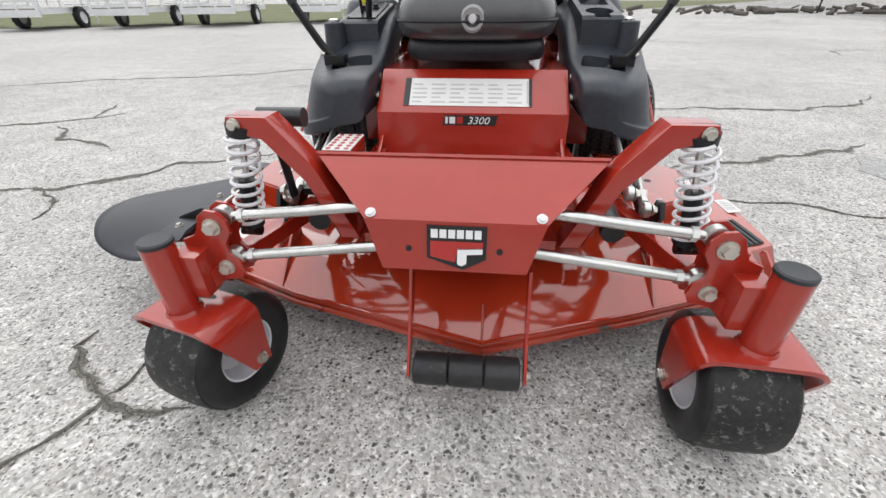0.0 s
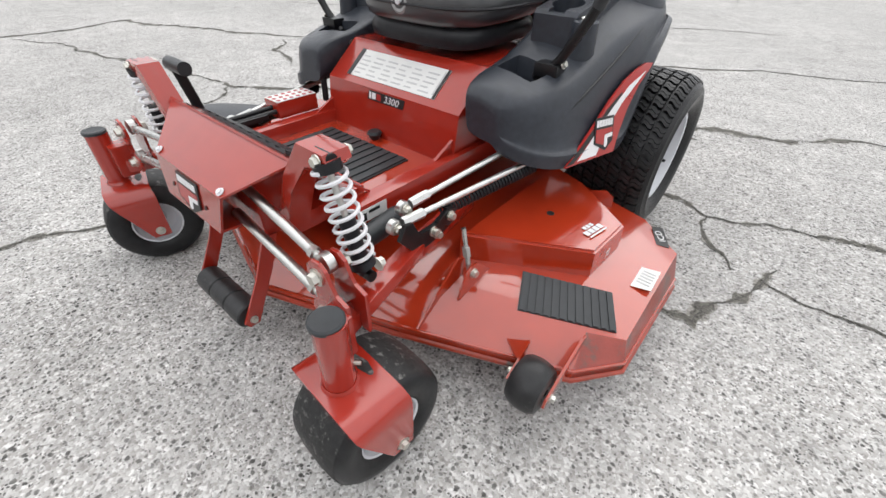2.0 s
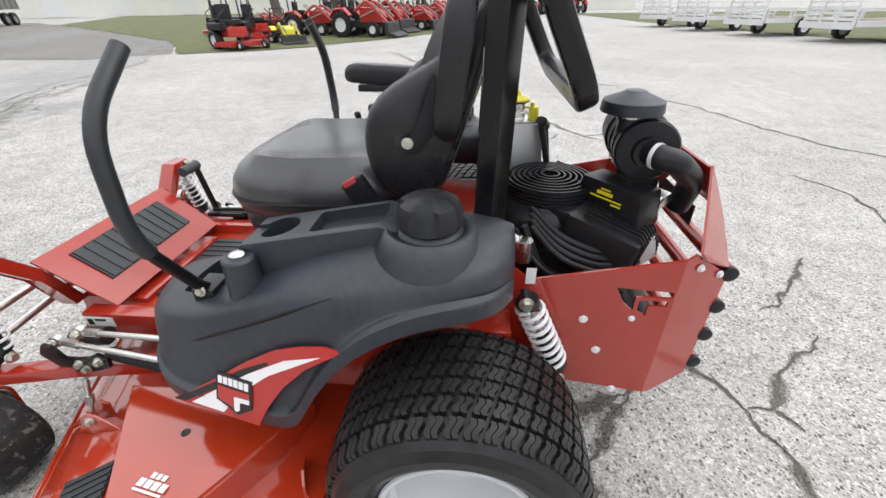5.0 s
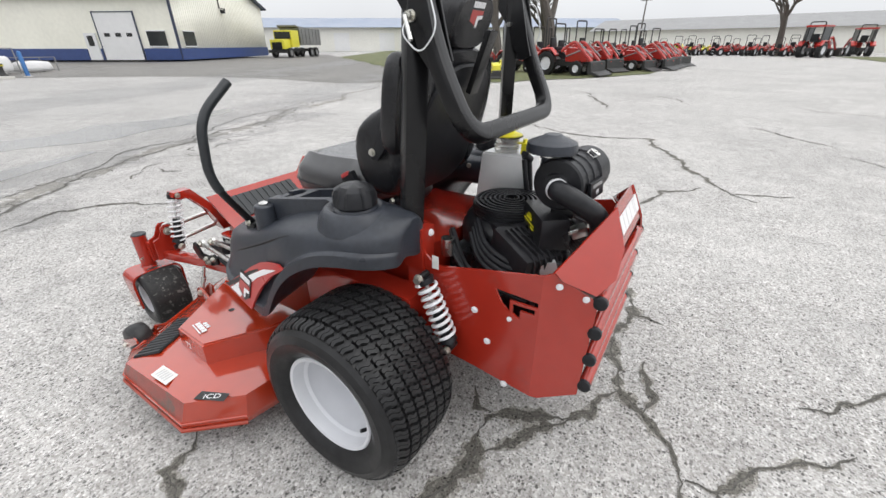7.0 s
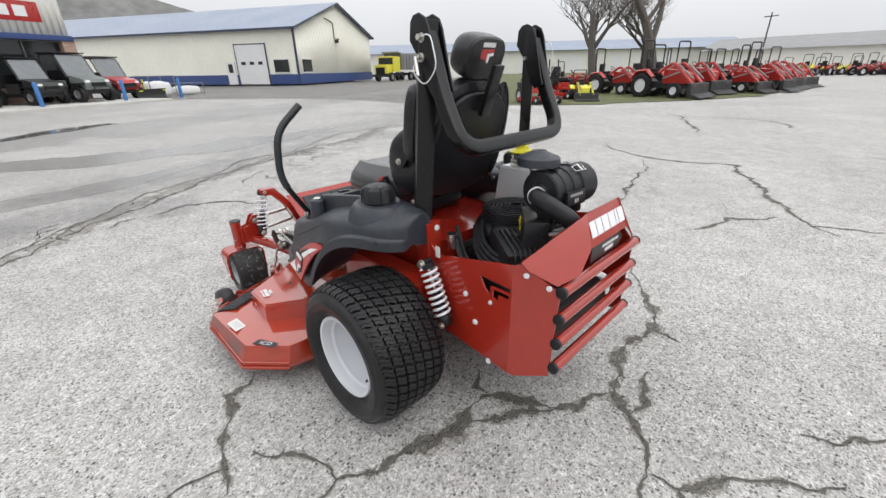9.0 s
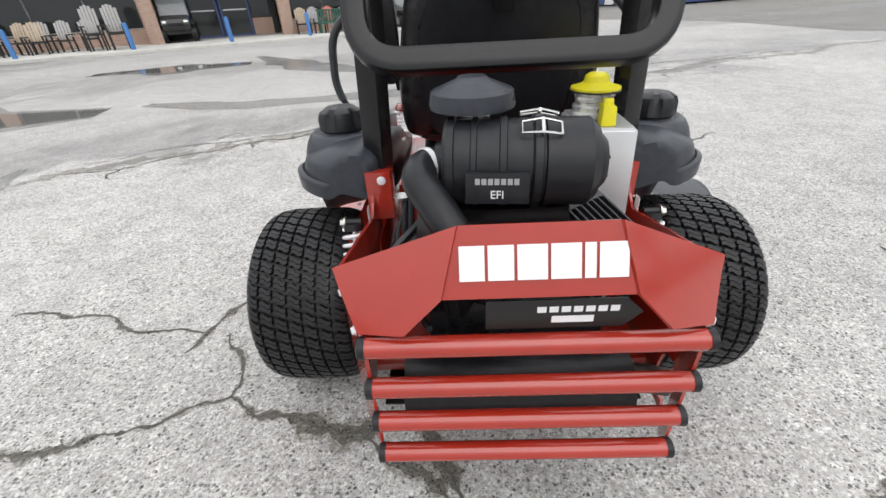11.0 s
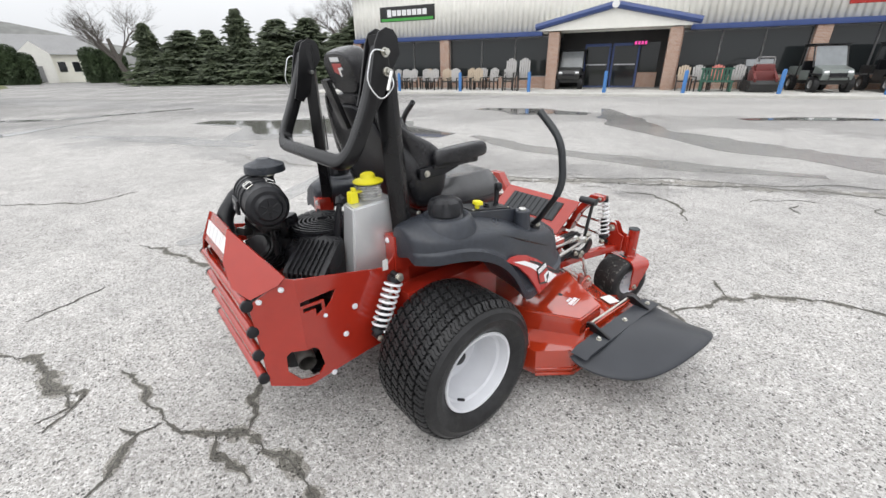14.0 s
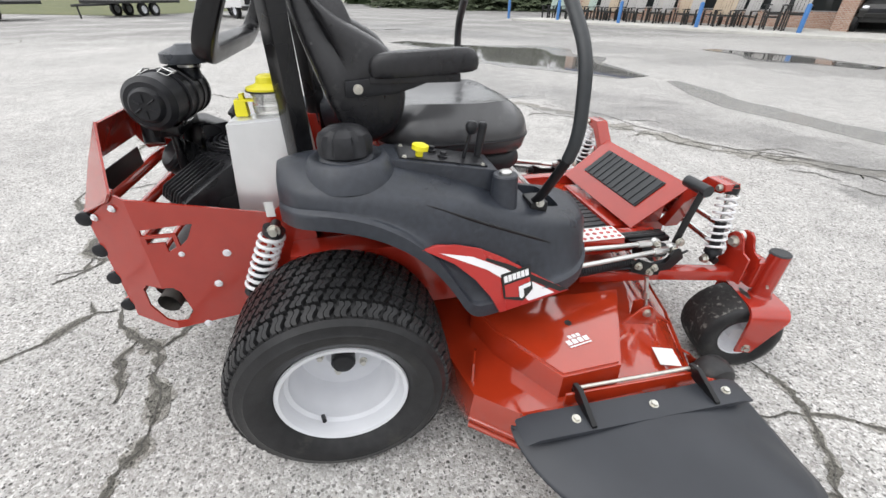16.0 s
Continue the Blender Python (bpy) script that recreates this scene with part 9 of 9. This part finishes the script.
add_prism(bm, [(-0.82, 0), (0.82, 0), (0.75, 0.9), (-0.75, 0.9)], 0.03, Matrix.Translation((0, -2.0, 1.33)) @ Matrix.Rotation(radians(51), 4, "X"))
part("windscreen", bm, GLASS, cab)
box_part("grille", (0, -2.95, 0.85), (1.5, 0.06, 0.3), BLACK, cab)
box_part("front_bumper", (0, -2.98, 0.52), (1.95, 0.12, 0.22), DARK, cab)
for k in (-1, 1):
    box_part("side_window", (k * 0.98, -0.95, 1.65), (0.03, 0.7, 0.5), GLASS, cab)
    box_part("mirror", (k * 1.15, -1.6, 1.6), (0.2, 0.08, 0.35), BLACK, cab)
    add_wheel(bt, (k * 0.85, -2.0, 0.38), 0.38, 0.24, 0.2, RIM)
    add_wheel(bt, (k * 0.85, 1.9, 0.38), 0.38, 0.4, 0.2, RIM)
    for i in range(2):
        box_part("side_lettering", (k * 1.105, 1.4 + 0.1 * i, 2.2 - 0.3 * i), (0.01, 1.3 - 0.5 * i, 0.2), BLUE_TRIM, bt)
for i in range(6):
    box_part("front_letter", (-0.62 + 0.25 * i, -1.105, 2.78), (0.19, 0.012, 0.2), BLACK_INK, bt)
box_part("chassis", (0, 0.5, 0.55), (0.9, 5.2, 0.2), DARK, bt)

car = thing("parked_car", "dark red saloon car parked by the road", "car", (56, 9.5, 0), -70)
bm = bmesh.new()
add_prism(bm, [(-2.1, 0.35), (-2.15, 0.65), (-1.2, 0.85), (-0.6, 1.35), (0.7, 1.38), (1.4, 0.95), (2.1, 0.88), (2.15, 0.4)], 1.7, YZ, 0.1)
part("body", bm, UTV_RED, car)
for k in (-1, 1):
    box_part("side_window", (k * 0.86, 0.1, 1.12), (0.02, 1.5, 0.3), GLASS, car)
    for y in (-1.35, 1.35):
        add_wheel(car, (k * 0.75, y, 0.32), 0.32, 0.2, 0.2, RIM)

house = thing("far_house", "small cream cottage with grey roof behind hedges", "house", (92, 5.0, 0), 92)
box_part("wall", (0, 0, 2.0), (13, 8, 4.0), SIDING, house)
bm = bmesh.new()
add_prism(bm, [(-4.6, 3.9), (4.6, 3.9), (0, 6.8)], 13.6, YZ)
part("roof", bm, STEEL_GREY, house)
bm = bmesh.new()
add_prism(bm, [(-1.8, 0.0), (1.8, 0.0), (1.8, 4.0), (0, 5.6), (-1.8, 4.0)], 2.0, Matrix.Translation((0, 4.6, 0)) @ XZ)
part("porch", bm, SIDING_W, house)
for x in (-4.5, -2.8, 2.8, 4.5):
    box_part("window", (x, 4.03, 2.2), (0.9, 0.06, 1.4), GLASS, house)
box_part("door", (0, 5.65, 1.2), (1.0, 0.06, 2.2), STEEL_GREY, house)


# ---- trees ----
def make_bare_tree(name, label, seed, height, spread, at, group):
    """A leafless broad tree: tapered trunk, limbs and fine twigs."""
    r = random.Random(seed)
    o = thing(name, label, "tree", at, group=group)
    trunk, twigs = bmesh.new(), bmesh.new()

    def grow(bm, p, d, length, rad, level):
        pts, rr = [p], [rad]
        n = 4
        for i in range(n):
            d = (d + Vector((r.uniform(-1, 1), r.uniform(-1, 1), r.uniform(-0.3, 0.6))) * 0.16).normalized()
            p = p + d * length / n
            pts.append(p)
            rr.append(rad * (1 - 0.5 * (i + 1) / n))
        add_tube(bm, pts, rr, 7 if level < 2 else 4, caps=False)
        if level >= 5:
            return
        for k in range(r.randint(4, 5)):
            i = r.randint(2, n)
            a = r.uniform(0, 2 * math.pi)
            side = Vector((math.cos(a), math.sin(a), r.uniform(0.1, 0.9)))
            nd = (d * r.uniform(0.4, 1.0) + side * spread).normalized()
            grow(trunk if level < 1 else twigs, pts[i], nd, length * r.uniform(0.55, 0.78), rr[i] * r.uniform(0.55, 0.75), level + 1)

    grow(trunk, Vector((0, 0, -0.1)), Vector((0, 0, 1)), height * 0.34, height * 0.026, 0)
    part("trunk", trunk, BARK, o)
    part("crown", twigs, BARK, o, "bare twiggy crown")
    return o


oak = make_bare_tree("bare_tree", "leafless broad tree standing on the lawn", 4, 15.0, 0.85, (-31.5, -14.6, 0), "bare trees")
t2 = make_bare_tree("bare_tree", "leafless broad tree with a thick trunk on the lawn", 9, 15.5, 0.75, (-28.5, -9.2, 0), "bare trees")
copy_thing(oak, pose(-44, -15.2, 0, 0, 0, 120))
copy_thing(t2, pose(-62, 5.5, 0, 0, 0, 40))
copy_thing(oak, pose(63, -4.0, 0, 0, 0, 200))
copy_thing(t2, pose(50, -27, 0, 0, 0, 70))
copy_thing(oak, pose(60, -28, 0, 0, 0, 10))


def make_spruce(label, seed, height, width, at, group):
    """A conifer: trunk with whorls of drooping boughs made of many needle tufts."""
    r = random.Random(seed)
    o = thing("spruce_tree", label, "tree", at, group=group)
    bm = bmesh.new()
    add_rod(bm, (0, 0, -0.1), (0, 0, height * 0.95), height * 0.018, 0.03, seg=7)
    part("trunk", bm, BARK, o)
    verts, faces = [], []
    z = height * 0.04
    while z < height * 0.985:
        f = 1 - z / height
        reach = width * (f ** 0.8) * r.uniform(0.5, 1.25) + 0.12
        for k in range(int(10 + 12 * f)):
            a = r.uniform(0, 2 * math.pi)
            ln = reach * r.uniform(0.6, 1.1)
            for j in range(int(3 + 7 * f)):
                t = (j + r.uniform(0.2, 1.0)) / (3 + 7 * f)
                px, py = ln * t * math.cos(a), ln * t * math.sin(a)
                pz = z - 0.16 * ln * t + 0.10 * ln * t * t + r.uniform(-0.08, 0.08)
                s = (0.40 + 0.25 * (1 - t)) * (0.6 + 0.6 * f) * r.uniform(0.7, 1.3)
                b = a + r.uniform(-0.9, 0.9)
                c, d = math.cos(b), math.sin(b)
                i = len(verts)
                dz = r.uniform(-0.5, 0.1) * s
                verts += [(px - d * s * 0.35, py + c * s * 0.35, pz + 0.1 * s), (px + d * s * 0.35, py - c * s * 0.35, pz - 0.1 * s), (px + c * s * 1.3, py + d * s * 1.3, pz + dz), (px + c * s * 0.4, py + d * s * 0.4, pz + 0.35 * s)]
                faces += [(i, i + 1, i + 2), (i, i + 2, i + 3), (i + 1, i + 3, i + 2)]
        z += height * 0.022 * (0.6 + f)
    seg = 14
    base = len(verts)
    for j in range(9):
        f = j / 8
        for k in range(seg):
            a = 2 * math.pi * k / seg
            q = (width * 0.50 * (1 - f) ** 0.85 + 0.05) * r.uniform(0.75, 1.1)
            verts.append((q * math.cos(a), q * math.sin(a), height * (0.02 + 0.93 * f) + r.uniform(-0.2, 0.2)))
    for j in range(8):
        for k in range(seg):
            k1 = (k + 1) % seg
            faces.append((base + j * seg + k, base + j * seg + k1, base + (j + 1) * seg + k1, base + (j + 1) * seg + k))
    me = bpy.data.meshes.new("crown")
    me.from_pydata(verts, [], faces)
    me.materials.append(NEEDLES)
    ob = new("crown", me)
    ob.parent = o
    return o


sp1 = make_spruce("dark green spruce tree at the edge of the lot", 1, 6.3, 3.5, (59.0, -6.2, 0), "spruce trees")
sp2 = make_spruce("tall dark green spruce tree at the edge of the lot", 2, 7.5, 3.9, (52.0, -14.2, 0), "spruce trees")
for i, (x, y, k, a) in enumerate(((55.5, -9.4, 0.86, 30), (48.0, -17.0, 0.98, 80), (47.5, -20.3, 0.92, 140), (44.5, -22.6, 0.9, 200), (56.5, -12.0, 0.72, 260), (50.5, -11.2, 0.62, 310), (46.0, -15.2, 0.60, 20), (43.5, -19.0, 0.62, 60), (42.0, -23.5, 0.85, 110), (61, -8.5, 0.75, 170), (54.0, -7.2, 0.5, 210))):
    copy_thing(sp1 if i % 2 else sp2, pose(x, y, 0, 0, 0, a)).scale = (k * 1.75, k * 1.75, k * (0.85 + 0.25 * ((i * 37) % 10) / 10))


def make_hedge(label, at, group):
    """A clipped upright evergreen of many small leaf clumps."""
    r = random.Random(8)
    o = thing("arborvitae", label, "shrub", at, group=group)
    verts, faces = [], []
    for i in range(2600):
        z = r.uniform(0.02, 1) ** 0.9
        a = r.uniform(0, 2 * math.pi)
        q = (1.0 if z < 0.8 else math.sqrt(max(0, 1 - ((z - 0.8) / 0.2) ** 2))) * r.uniform(0.8, 1.05)
        p = Vector((1.25 * q * math.cos(a), 1.25 * q * math.sin(a), z * 4.6))
        s = r.uniform(0.12, 0.3)
        k = len(verts)
        for _ in range(3):
            verts.append(tuple(p + Vector((r.uniform(-1, 1), r.uniform(-1, 1), r.uniform(-0.4, 1.4))) * s))
        faces.append((k, k + 1, k + 2))
    me = bpy.data.meshes.new("foliage")
    me.from_pydata(verts, [], faces)
    me.materials.append(HEDGE)
    ob = new("foliage", me)
    ob.parent = o
    box = bmesh.new()
    add_lathe(box, [(1.0, 0), (1.05, 2.0), (1.0, 3.6), (0.6, 4.3), (0.0, 4.45)], None, 12)
    part("inner_growth", box, HEDGE, o)
    return o


hd = make_hedge("clipped dark green arborvitae beside the cottage", (78, 7.2, 0), "arborvitae hedge")
for x, y, k in ((79, 9.0, 0.88), (80, 10.8, 0.82), (78, 5.6, 0.80), (77, -1.3, 0.95), (77, -2.9, 0.92), (77.5, -4.4, 0.78)):
    copy_thing(hd, pose(x, y, 0)).scale = (k, k, k)

# utility poles
for i, (x, y) in enumerate(((-92, -14.0),)):
    po = thing("utility_pole", "grey wooden utility pole with a cross arm", "pole", (x, y, 0), 60, group="utility poles")
    bm = bmesh.new()
    add_rod(bm, (0, 0, 0), (0, 0, 9.0), 0.15, 0.10, seg=8)
    part("mast", bm, BARK, po)
    box_part("cross_arm", (0, 0, 8.4), (2.4, 0.12, 0.14), BARK, po)

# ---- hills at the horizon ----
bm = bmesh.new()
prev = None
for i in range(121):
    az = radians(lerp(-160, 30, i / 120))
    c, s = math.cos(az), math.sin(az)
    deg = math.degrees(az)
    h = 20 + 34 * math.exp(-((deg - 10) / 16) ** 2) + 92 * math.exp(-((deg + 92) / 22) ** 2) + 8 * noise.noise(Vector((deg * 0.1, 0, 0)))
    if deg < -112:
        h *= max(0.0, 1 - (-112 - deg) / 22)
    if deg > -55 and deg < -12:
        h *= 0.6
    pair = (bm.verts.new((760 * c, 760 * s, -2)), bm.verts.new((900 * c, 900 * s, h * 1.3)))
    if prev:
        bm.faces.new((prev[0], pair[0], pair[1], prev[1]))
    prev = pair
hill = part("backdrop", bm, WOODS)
tagged(hill, "wooded hill on the horizon with distance haze put into its colour", "hill", kind="structure")
